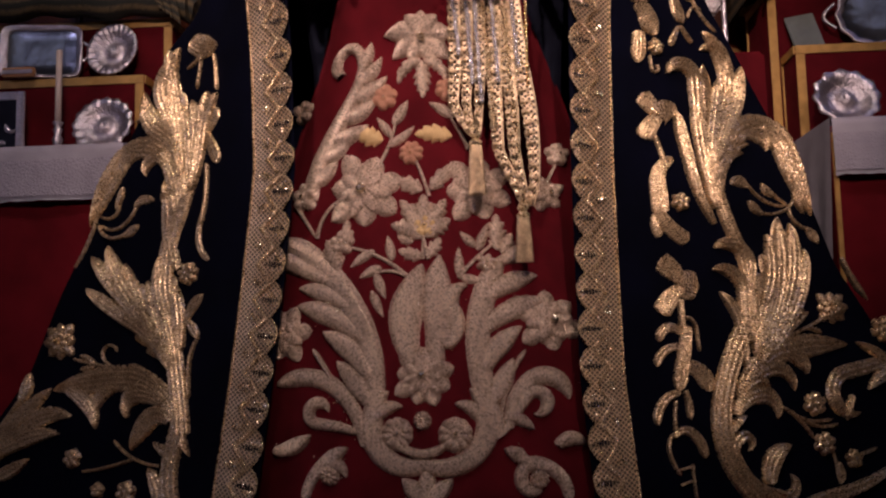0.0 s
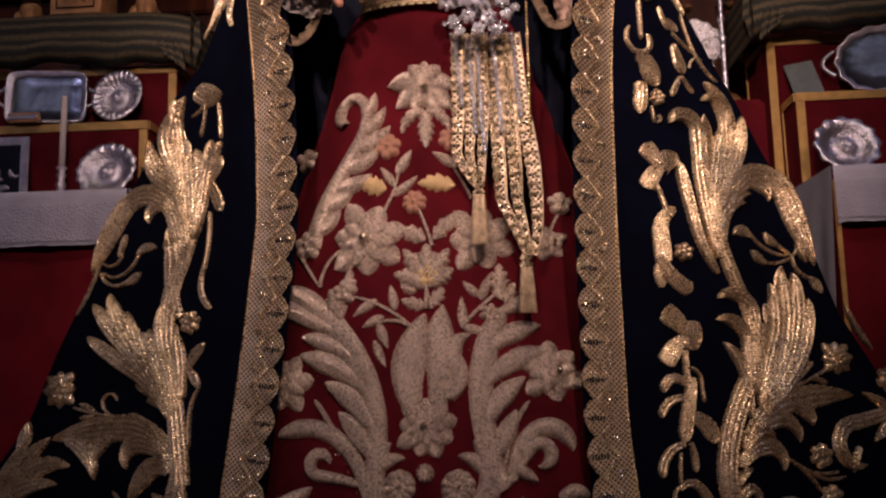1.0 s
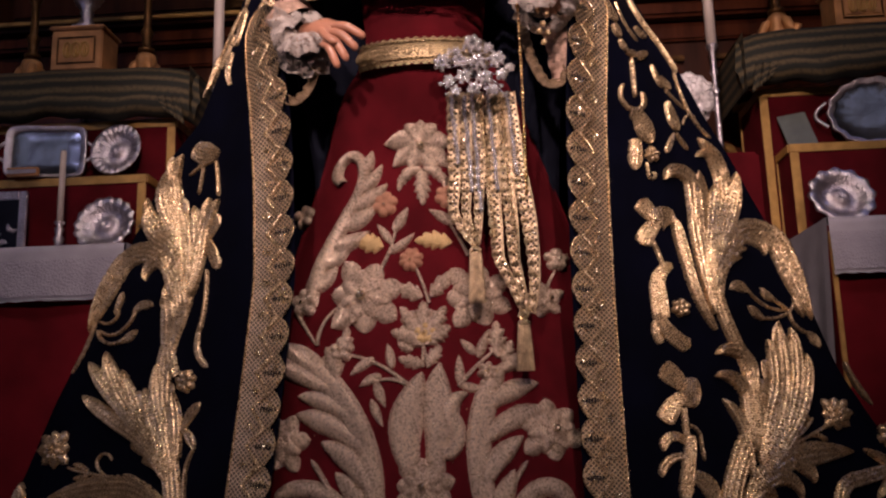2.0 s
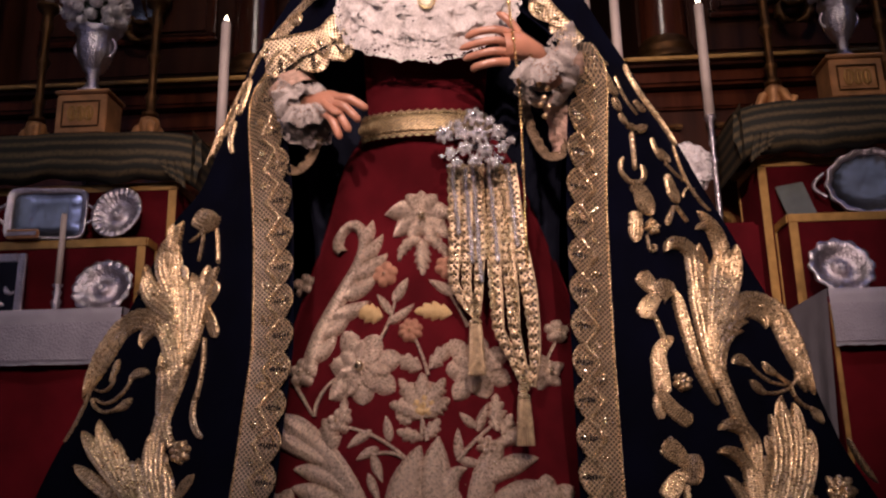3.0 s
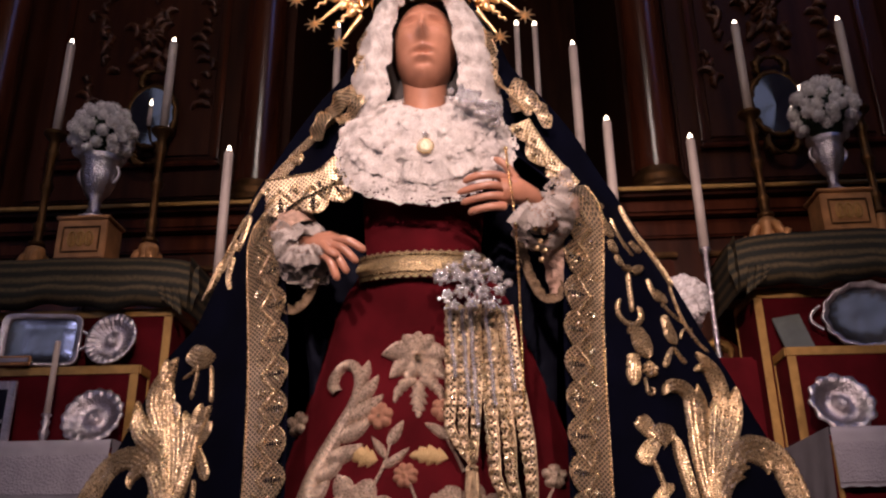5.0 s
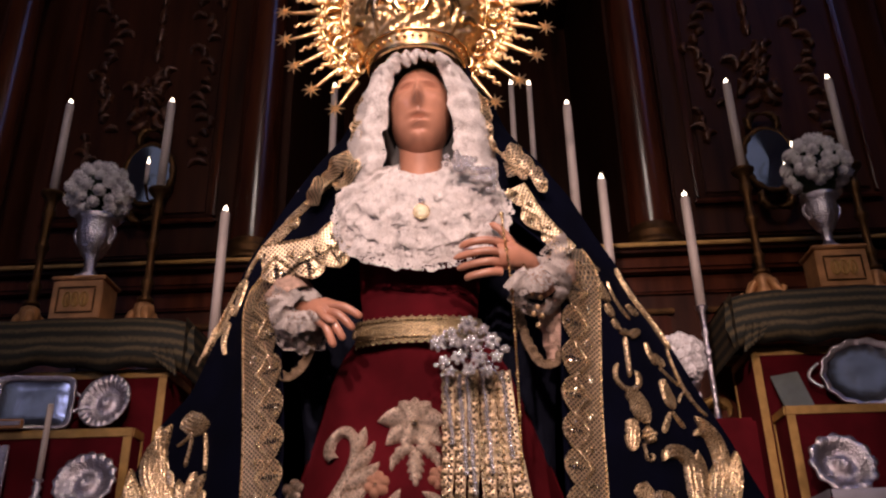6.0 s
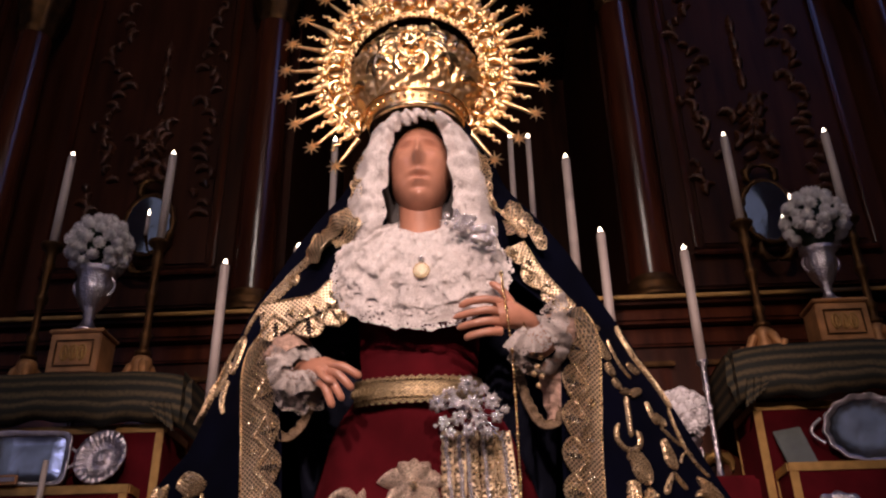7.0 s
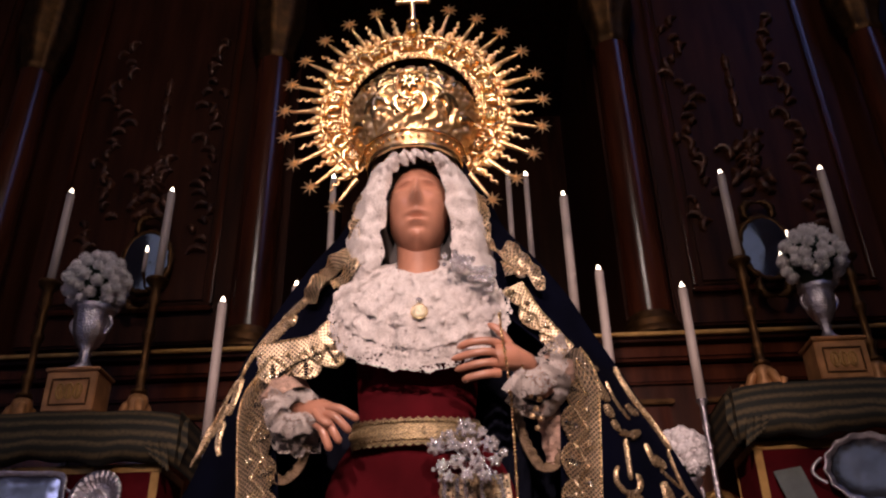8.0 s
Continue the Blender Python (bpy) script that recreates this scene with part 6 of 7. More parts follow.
SKIRT_MIDDLE = [
    (-0.040, 0.356, 210, 0.237, 0.0522, 0.6, -87, -86),
    (-0.159, 0.388, 108, 0.118, 0.0328, 0.6, -56, -62),
    (-0.055, 0.355, -28, 0.248, 0.0519, 0.6, 80, 92),
    (0.072, 0.384, 83, 0.116, 0.0326, 0.6, 40, 54),
    (-0.106, 0.393, -46, 0.111, 0.0215, 0.8, 42, 49),
    (-0.074, 0.552, 118, 0.196, 0.0885, 0.5, -40, -14),
    (-0.033, 0.555, 73, 0.204, 0.0790, 0.5, 22, -16),
    (-0.010, 0.575, 24, 0.152, 0.0451, 0.6, 96, -126),
    (-0.048, 0.286, 143, 0.063, 0.0427, 0.5, -5, -3),
    (-0.048, 0.286, 86, 0.064, 0.0448, 0.5, 3, 2),
    (-0.048, 0.286, 31, 0.065, 0.0425, 0.5, 8, 8),
    (0.202, 0.378, 49, 0.062, 0.0374, 0.6, -44, -58),
]
MANTLE_R_FLOWERS = [
    (0.808, 0.636, 0.036, 8),
    (0.737, 0.438, 0.026, 6),
    (0.749, 0.359, 0.025, 6),
    (0.813, 0.325, 0.020, 5),
    (0.921, 0.588, 0.029, 6),
    (0.477, 0.858, 0.021, 6),
    (0.441, 1.187, 0.017, 6),
]
MANTLE_L_FLOWERS = [
    (-0.890, 0.605, 0.043, 8),
    (-0.556, 0.740, 0.026, 7),
    (-0.674, 0.292, 0.025, 6),
    (-0.829, 0.352, 0.023, 6),
    (-0.750, 0.292, 0.017, 5),
]
SKIRT_FLOWERS_LOW = [
    (-0.052, 0.519, 0.059, 9),
    (-0.104, 0.410, 0.032, 10),
    (0.008, 0.407, 0.034, 10),
    (-0.055, 0.434, 0.018, 10),
    (-0.350, 0.607, 0.062, 6),
    (0.198, 0.620, 0.064, 6),
    (-0.237, 0.331, 0.020, 10),
    (0.165, 0.320, 0.019, 10),
]
SKIRT_TOP_SCROLL = [
    (-0.046, 1.218, 159, 0.08, 0.046, 30, 0, 0, 0, 0.0),
    (-0.046, 1.218, 203, 0.075, 0.046, 22, 0, 0, 0, 0.0),
    (-0.046, 1.218, 244, 0.059, 0.047, 0, 0, 0, 0, 0.0),
    (-0.046, 1.218, 296, 0.062, 0.047, 0, 0, 0, 0, 0.0),
    (-0.046, 1.218, 330, 0.073, 0.046, -22, 0, 0, 0, 0.0),
    (-0.046, 1.218, 18, 0.066, 0.046, -30, 0, 0, 0, 0.0),
    (-0.046, 1.218, 55, 0.052, 0.044, -10, 0, 0, 0, 0.0),
    (-0.046, 1.218, 88, 0.048, 0.044, 0, 0, 0, 0, 0.0),
    (-0.046, 1.218, 122, 0.052, 0.044, 10, 0, 0, 0, 0.0),
]
SKIRT_TOP_DROPS = [
    (-0.046, 1.166, 172, 0.075, 0.030, 95, 4, 0.4, 0.4, 0.0),
    (-0.046, 1.166, -90, 0.078, 0.040, 0, 5, 0.45, 0.45, 0.0),
    (-0.046, 1.166, 8, 0.072, 0.030, -95, 4, 0.4, 0.4, 0.0),
]
SKIRT_YELLOW_LEAVES = [
    (-0.132, 1.007, 167, 0.064, 0.047, -20, 4, 0.4, 0.4, 0.0),
    (0.012, 1.007, 165, 0.078, 0.043, 20, 4, 0.4, 0.4, 0.0),
]
SKIRT_LEAVES = [
    (-0.11, 1.038, 56, 0.058, 0.025, 0, 0, 0, 0, 0.0),
    (-0.122, 0.993, 23, 0.069, 0.021, 20, 0, 0, 0, 0.0),
    (-0.114, 1.012, 125, 0.055, 0.019, 0, 0, 0, 0, 0.0),
    (-0.05, 0.893, 153, 0.064, 0.041, 0, 3, 0.4, 0.4, 0.0),
    (-0.035, 0.893, 50, 0.071, 0.037, 0, 3, 0.4, 0.4, 0.0),
    (-0.052, 0.754, 162, 0.054, 0.033, 0, 3, 0.4, 0.4, 0.0),
    (-0.043, 0.754, 55, 0.048, 0.033, 0, 3, 0.4, 0.4, 0.0),
    (-0.071, 0.786, 156, 0.036, 0.027, 0, 3, 0.4, 0.4, 0.0),
    (0.017, 1.048, 144, 0.06, 0.023, 10, 0, 0, 0, 0.0),
]
SKIRT_BLOSSOM = [
    (-0.048, 0.794, 141, 0.078, 0.048, 30, 4, 0.4, 0.4, 0.0),
    (-0.052, 0.803, 117, 0.087, 0.045, 10, 4, 0.4, 0.4, 0.0),
    (-0.05, 0.808, 90, 0.078, 0.049, 0, 4, 0.4, 0.4, 0.0),
    (-0.045, 0.803, 65, 0.082, 0.045, -10, 4, 0.4, 0.4, 0.0),
    (-0.045, 0.794, 52, 0.063, 0.045, -30, 4, 0.4, 0.4, 0.0),
    (-0.227, 0.736, 115, 0.072, 0.054, 0, 4, 0.5, 0.5, 0.0),
    (-0.218, 0.772, 84, 0.069, 0.036, 0, 3, 0.5, 0.5, 0.0),
    (0.098, 0.765, 91, 0.077, 0.045, 0, 4, 0.5, 0.5, 0.0),
    (0.107, 0.756, 66, 0.049, 0.035, 0, 3, 0.5, 0.5, 0.0),
]
SKIRT_LANCES = [
    (-0.152, 0.772, -157, 0.06, 0.021, 20, 0, 0, 0, 0.0),
    (-0.115, 0.75, 101, 0.054, 0.021, 0, 0, 0, 0, 0.0),
    (-0.137, 0.737, -165, 0.05, 0.021, 20, 0, 0, 0, 0.0),
    (-0.149, 0.725, -74, 0.057, 0.021, 10, 0, 0, 0, 0.0),
    (-0.157, 0.689, -71, 0.059, 0.019, 10, 0, 0, 0, 0.0),
    (0.022, 0.711, 92, 0.063, 0.02, 0, 0, 0, 0, 0.0),
    (0.058, 0.766, 69, 0.061, 0.021, 0, 0, 0, 0, 0.0),
    (0.055, 0.774, 136, 0.045, 0.019, 0, 0, 0, 0, 0.0),
    (0.022, 0.713, -21, 0.049, 0.02, 20, 0, 0, 0, 0.0),
]
SKIRT_STEMS = [
    (-0.079, 0.712, 135, 0.144, 0.0036, 0.0024, 30),
    (-0.079, 0.712, 138, 0.078, 0.0036, 0.0024, 60),
    (0.018, 0.709, 53, 0.124, 0.0036, 0.0024, -20),
    (-0.04, 0.749, 101, 0.054, 0.0036, 0.0024, 5),
    (-0.28, 0.807, 90, 0.109, 0.0036, 0.0024, -70),
    (-0.329, 0.877, -56, 0.079, 0.0036, 0.0024, 0),
    (-0.139, 0.958, 57, 0.091, 0.0032, 0.0022, 20),
    (-0.037, 0.88, 104, 0.089, 0.0032, 0.0022, 10),
    (0.044, 0.98, 112, 0.076, 0.0032, 0.0022, 10),
    (-0.052, 0.75, 88, 0.054, 0.0032, 0.0022, 0),
    (0.193, 0.886, 69, 0.079, 0.0032, 0.0022, -10),
]
SKIRT_FLOWERS = [
    (-0.221, 0.792, 0.027, 5),
    (0.076, 0.738, 0.022, 6),
    (-0.175, 0.9, 0.08, 7),
    (0.06, 0.894, 0.069, 7),
    (-0.313, 0.902, 0.034, 5),
    (-0.332, 1.113, 0.03, 5),
    (0.23, 0.978, 0.027, 5),
    (0.203, 0.887, 0.039, 5),
]
SKIRT_PINK = [
    (-0.128, 1.098, 0.029, 6),
    (-0.074, 0.975, 0.027, 8),
    (0.004, 1.106, 0.026, 6),
]
SKIRT_YELLOW = [
    (-0.046, 0.819, 0.027, 5),
]
SCROLL_SPINE = [(-0.302, 0.895), (-0.294, 0.936), (-0.275, 0.984), (-0.248, 1.026), (-0.219, 1.068), (-0.194, 1.108), (-0.180, 1.140), (-0.174, 1.170), (-0.180, 1.199), (-0.201, 1.213), (-0.226, 1.199), (-0.235, 1.172), (-0.220, 1.152)]
SCROLL_HALF = [0.020, 0.021, 0.021, 0.021, 0.019, 0.016, 0.014, 0.013, 0.013, 0.013, 0.013, 0.014, 0.011]
SCROLL_LOBES = [(-0.295, 0.930, -0.236, 0.972), (-0.274, 0.978, -0.202, 1.018), (-0.250, 1.014, -0.164, 1.041), (-0.222, 1.056, -0.146, 1.094), (-0.197, 1.098, -0.122, 1.141), (-0.184, 1.130, -0.132, 1.184), (-0.182, 1.165, -0.153, 1.216)]


def scroll(S, high):
    """The padded scroll: a tapering stem that turns over into a hook, with a comb of pointed lobes along one side."""
    P, W, rows, uvs, s = SCROLL_SPINE, SCROLL_HALF, [], [], 0.0
    n = len(P)
    for i in range(n - 1):
        for k in range(6):
            t = k / 6
            q = [P[max(0, i - 1)], P[i], P[i + 1], P[min(n - 1, i + 2)]]
            f = lambda c: 0.5 * (2 * q[1][c] + (q[2][c] - q[0][c]) * t + (2 * q[0][c] - 5 * q[1][c] + 4 * q[2][c] - q[3][c]) * t * t + (3 * q[1][c] - q[0][c] - 3 * q[2][c] + q[3][c]) * t ** 3)
            dx, dz = q[2][0] - q[1][0] + 0.3 * (q[2][0] - q[0][0]) * (1 - t) + 0.3 * (q[3][0] - q[1][0]) * t, q[2][1] - q[1][1] + 0.3 * (q[2][1] - q[0][1]) * (1 - t) + 0.3 * (q[3][1] - q[1][1]) * t
            d = math.hypot(dx, dz)
            w = W[i] + (W[i + 1] - W[i]) * t
            row, ur = [], []
            for j in range(-5, 6):
                v = j / 5
                row.append(drape(S, f(0) - dz / d * v * w, f(1) + dx / d * v * w, high * (1 - abs(v) ** 2.6) if abs(v) < 1 else -0.003))
                ur.append((s, v * w))
            rows.append(row)
            uvs.append(ur)
            s += 0.006
    out = [grid(rows, uvs)]
    for x0, z0, x1, z1 in SCROLL_LOBES:
        ln = math.hypot(x1 - x0, z1 - z0)
        out.append(plume(S, x0, z0, math.degrees(math.atan2(z1 - z0, x1 - x0)) - 14, ln * 1.03, 0.040 if x0 < -0.19 else 0.033, 28, 0, 0, 0, 0.0, high * 0.85))
    return joined(*out)


def fronds(rows, S, mat, parent, name="acanthus_leaf", high=0.014):
    for x, z, ang, ln, w, bend, lobes, la, lb, curl in rows:
        part(name, plume(S, x, z, ang, ln, w * 1.05, bend, lobes, la, lb, curl, high), mat, parent)


def quills(rows, S, mat, parent, name, high, lift, cords=0.008, point=0.9, nick=0.05, slim=1.0):
    for k, (x, z, ang, ln, w, foot, b0, b1) in enumerate(rows):
        part(name, quill(S, x, z, ang, ln, w * slim, foot, b0, b1, high, lift + 0.0012 * (k % 3), cords, point, nick), mat, parent)


def stems(rows, S, mat, parent):
    for x, z, ang, ln, r0, r1, bend in rows:
        part("stem", stem(S, x, z, ang, ln, r0 * 1.35, r1 * 1.35, bend), mat, parent)


def flowers(rows, S, mat, parent, notch=0.4, high=0.012):
    for x, z, r, n in rows:
        fl = part("flower", blossom(S, x, z, r, n, high, x * 500) if r > 0.034 and n != 10 else rosette(S, x, z, r, n, high, 0.3, 0.3, 0.05 if n == 10 else notch * 0.7), mat, parent)
        part("spangle", ball(drape(S, x, z, high * 1.15 + (0.007 if r > 0.034 else 0)), r * 0.13, 10), SEQUIN, fl, "glittering spangle")


for rows in (MANTLE_R_ARCH, MANTLE_R_SCROLL, MANTLE_R_OUTER, MANTLE_L_ARCH, MANTLE_L_SCROLL, MANTLE_L_OUTER):
    quills(rows, mantle_y, GOLD_THREAD, mantle, "acanthus_leaf", 0.0085, 0.0, 0.011, 2.4, 0.12)
for rows in (MANTLE_R_PLUME, MANTLE_R_FAN, MANTLE_L_PLUME, MANTLE_L_FAN):
    quills(rows, mantle_y, GOLD_THREAD, mantle, "acanthus_tongue", 0.010, 0.001, 0.0095, 1.8, 0.07, 0.96)
for x, z, ang, ln, w, bend, lobes in ((0.560, 0.900, 84, 0.27, 0.085, 14, 5), (0.622, 0.560, 60, 0.29, 0.105, 26, 6), (-0.612, 0.930, 88, 0.28, 0.090, 8, 5), (-0.606, 0.560, 128, 0.27, 0.095, -6, 6), (-0.590, 0.610, 98, 0.17, 0.060, 4, 4)):
    part("ground_leaf", plume(mantle_y, x, z, ang, ln, w, bend, lobes, 0.38, 0.38, 0.0, 0.005), GOLD_THREAD, mantle)
quills(MANTLE_R_BOWS, mantle_y, GOLD_THREAD, mantle, "ribbon_loop", 0.004, 0.0, 0.006, 0.22, 0.03)
for rows in (MANTLE_R_RIBBONS, MANTLE_R_HIGH, MANTLE_R_CHAIN, MANTLE_L_KNOTS, MANTLE_L_CHAIN):
    quills(rows, mantle_y, GOLD_THREAD, mantle, "ribbon_leaf", 0.004, 0.0, 0.008, 0.8, 0.10, 0.74)
for rows in (MANTLE_R_SPRIGS, MANTLE_R_BUDS, MANTLE_L_SPRIGS, MANTLE_L_BUDS):
    quills(rows, mantle_y, GOLD_THREAD, mantle, "sprig", 0.005, 0.0, 0.009, 1.2)
for rows in (MANTLE_R_FLOWERS, MANTLE_L_FLOWERS):
    flowers(rows, mantle_y, GOLD_THREAD, mantle)
for rows in (SKIRT_L_SCROLL, SKIRT_R_SCROLL, SKIRT_MIDDLE):
    quills(rows, skirt_y, PALE_THREAD, skirt, "scroll_leaf", 0.0085, 0.0, 0, 1.5, 0.05, 0.80)
flowers(SKIRT_FLOWERS_LOW, skirt_y, PALE_THREAD, skirt, 0.5, 0.013)
for rows in (SKIRT_TOP_SCROLL, SKIRT_BLOSSOM):
    fronds(rows, skirt_y, PALE_THREAD, skirt, "scroll_leaf", 0.013)
part("scroll_leaf", scroll(skirt_y, 0.013), PALE_THREAD, skirt)
part("spangle", ball(drape(skirt_y, -0.046, 1.216, 0.018), 0.008, 10), SEQUIN, skirt, "glittering spangle")
fronds(SKIRT_TOP_DROPS, skirt_y, PALE_THREAD, skirt, "small_leaf", 0.008)
fronds(SKIRT_YELLOW_LEAVES, skirt_y, SILK_YELLOW, skirt, "silk_leaf", 0.008)
fronds(SKIRT_LEAVES, skirt_y, PALE_THREAD, skirt, "small_leaf", 0.007)
fronds(SKIRT_LANCES, skirt_y, PALE_THREAD, skirt, "lance_leaf", 0.006)
stems(SKIRT_STEMS, skirt_y, PALE_THREAD, skirt)
flowers(SKIRT_FLOWERS, skirt_y, PALE_THREAD, skirt, 0.5, 0.014)
flowers(SKIRT_PINK, skirt_y, SILK_PINK, skirt, 0.3, 0.008)
flowers(SKIRT_YELLOW, skirt_y, SILK_YELLOW, skirt, 0.3, 0.012)
# spangles scattered over the padded skirt motifs
dot = ball((0, 0, 0), 0.0019, 6)
dot.materials.append(SEQUIN)
rng = random.Random(11)
spots = []
for x, z, r, n in SKIRT_FLOWERS + SKIRT_FLOWERS_LOW:
    for k in range(7):
        a, q = rng.uniform(0, 6.28), r * rng.uniform(0.25, 0.85)
        spots.append((x + q * math.cos(a), z + q * math.sin(a), 0.013))
for x, z, ang, ln, w, foot, bend, bend1 in SKIRT_L_SCROLL + SKIRT_R_SCROLL + SKIRT_MIDDLE:
    a = radians(ang)
    for k in range(1, 13):
        a += radians(bend if k < 7 else bend1) / 6.5
        x, z = x + math.cos(a) * ln / 13, z + math.sin(a) * ln / 13
        if k % 2:
            u = rng.uniform(-0.42, 0.42) * w
            spots.append((x - math.sin(a) * u + rng.gauss(0, 0.006), z + math.cos(a) * u + rng.gauss(0, 0.006), 0.0105))
rng.shuffle(spots)
for x, z, h in spots[:298]:
    o = new("spangle", dot)
    o.parent = skirt
    o.location = drape(skirt_y, x, z, h) - base_of(skirt)

# ---- gold bobbin-lace trims ----
def ribbon(parent, path, S, width, side, pitch=0.073, name="lace_trim", lift=0.006, scallop=0.022, mat=None, zig=True, taper_to=1.0):
    """Flat lace along a path of (x, z) points; side +1 lays it to the right of the way, -1 to the left."""
    pts = []
    for (x0, z0), (x1, z1) in zip(path, path[1:]):
        n = max(2, int(math.hypot(x1 - x0, z1 - z0) / 0.004))
        pts += [(x0 + (x1 - x0) * k / n, z0 + (z1 - z0) * k / n) for k in range(n)]
    pts.append(path[-1])
    for _ in range(12):
        pts = [pts[0]] + [((a[0] + 2 * b[0] + c[0]) / 4, (a[1] + 2 * b[1] + c[1]) / 4) for a, b, c in zip(pts, pts[1:], pts[2:])] + [pts[-1]]
    run, frames = 0.0, []
    for i, (x, z) in enumerate(pts):
        a, b = pts[max(0, i - 1)], pts[min(len(pts) - 1, i + 1)]
        dx, dz = b[0] - a[0], b[1] - a[1]
        d = math.hypot(dx, dz) or 1
        if i:
            run += math.hypot(x - pts[i - 1][0], z - pts[i - 1][1])
        frames.append((x, z, side * dz / d, -side * dx / d, run))
    total = run

    def spot(i, v, h):
        i = max(0, min(len(frames) - 1.001, i))
        f0, f1, q = frames[int(i)], frames[int(i) + 1], i - int(i)
        x, z, nx, nz, s = (p + (r - p) * q for p, r in zip(f0, f1))
        w = width * (1 + (taper_to - 1) * max(0, s / total - 0.6) / 0.4)
        return drape(S, x + nx * v * w, z + nz * v * w, h)
    rows, uvs = [], []
    for i, (x, z, nx, nz, s) in enumerate(frames):
        cut = -scallop / width * (1 - abs(math.sin(math.pi * s / pitch)) ** 0.6)
        row, ur = [], []
        for j in range(9):
            v = j / 8
            v = v * (1 + cut) - cut
            wave = 0.003 * math.sin(2 * math.pi * s / pitch) * (1 - v)
            row.append(spot(i, v, lift + wave))
            ur.append((s, v * width))
        rows.append(row)
        uvs.append(ur)
    trim = part(name, grid(rows, uvs), mat or GOLD_LACE, parent, "gold bobbin-lace trim with scalloped edge")
    cord = BRAID if pitch > 0.05 else FRINGE if zig else mat
    part("edge_cord", tube([spot(i, 1.0, lift + 0.001) for i in range(0, len(frames), 2)], 0.0022, 6), cord, trim)
    part("edge_cord", tube([Vector(r[0]) + Vector((0, -0.001, 0)) for r in rows], 0.0018, 6), cord, trim)
    if not zig:
        return trim
    per = pitch / 2
    knots = []
    k = 0
    step = total / (len(frames) - 1)
    while k * per < total:
        knots.append((int(k * per / step), 0.60 if k % 2 else 0.24))
        k += 1
    line, line2 = [], []
    for (i0, v0), (i1, v1) in zip(knots, knots[1:]):
        for m in range(6):
            q = m / 6
            line.append(spot(int(i0 + (i1 - i0) * q), v0 + (v1 - v0) * q, lift + 0.004))
            line2.append(spot(int(i0 + (i1 - i0) * q), v0 + (v1 - v0) * q + 0.12, lift + 0.004))
    braid = [(p, q) for p, q in zip(line, line2)]
    if pitch > 0.05:
        part("zigzag_braid", grid([[p + (q - p) * v + Vector((0, -0.0022 * math.sin(math.pi * v), 0)) for v in (0, 0.2, 0.4, 0.6, 0.8, 1)] for p, q in braid], [[(k * 0.006, v * 0.009) for v in (0, 0.2, 0.4, 0.6, 0.8, 1)] for k in range(len(braid))]), BRAID, trim)
    sprinkle = random.Random(len(frames))
    for i, v in knots:
        wide = min(0.0068, pitch * 0.16) / step
        if v > 0.5:
            # a row of open eyelets across the scallop, barred with thread
            part("eyelet_slot", grid([[spot(i + wide * f * math.sin(math.pi * (0.10 + 0.80 * q)), 0.03 + 0.46 * q, lift + 0.0025) for q in [k / 10 for k in range(11)]] for f in (-0.8, 0, 0.8)]), BLACK, trim, "dark open eyelets")
            for m in range(7):
                q = 0.04 + 0.068 * m
                part("lace_bar", tube([spot(i - wide, q, lift + 0.003), spot(i, q, lift + 0.004), spot(i + wide, q, lift + 0.003)], 0.0012, 5), cord, trim)
        heart = 0.20 if v > 0.5 else 0.66
        beads = [ball(spot(i + (sprinkle.choice((-0.13, 0.13)) * (v > 0.5) + sprinkle.gauss(0, 0.07)) * pitch / step, heart + sprinkle.gauss(0, 0.07), lift + 0.003), sprinkle.uniform(0.0015, 0.0032), 6) for _ in range(14 if pitch > 0.05 else 3)]
        part("glitter", joined(*beads), SEQUIN, trim)
    return trim


path_l = [(edge_l(z), z) for z in [0.13 + (1.455 - 0.13) * k / 30 for k in range(31)]] + [(-0.335, 1.50), (-0.315, 1.535)]
path_r = [(edge_r(z), z) for z in [0.13 + (1.47 - 0.13) * k / 30 for k in range(31)]] + [(0.270, 1.51), (0.250, 1.545)]
ribbon(mantle, path_l, mantle_y, 0.092, -1)
ribbon(mantle, path_r, mantle_y, 0.085, 1)
breast = lambda x, z: 1.436 + 0.10 * max(0, abs(x - XC) - 0.2)
ribbon(mantle, [(-0.365, 1.500), (-0.30, 1.506), (-0.24, 1.512), (-0.19, 1.535), (-0.150, 1.58)], breast, 0.096, -1)
ribbon(mantle, [(0.268, 1.535), (0.232, 1.580), (0.195, 1.63), (0.160, 1.70)], breast, 0.050, 1)
# outer folded edge of the mantle at the shoulders
for pts, w in (([(-0.170, 1.95), (-0.178, 1.88), (-0.172, 1.83)], 0.022), ([(-0.155, 1.828), (-0.215, 1.818), (-0.265, 1.790), (-0.296, 1.725)], 0.050), ([(-0.160, 1.805), (-0.188, 1.765), (-0.228, 1.742)], 0.036),
               ([(0.128, 1.965), (0.139, 1.86), (0.155, 1.805)], 0.022), ([(0.150, 1.800), (0.184, 1.845), (0.224, 1.805), (0.216, 1.752), (0.168, 1.735)], 0.038), ([(0.216, 1.81), (0.250, 1.775), (0.262, 1.735)], 0.026)):
    ribbon(mantle, pts, lambda x, z: mantle_y(x, z) - 0.03 - 0.012 * math.sin((x + z) * 60), w, -1 if pts[0][0] < 0 else 1, 0.03, "folded_trim", 0.008, 0.006, GOLD_LACE, False)
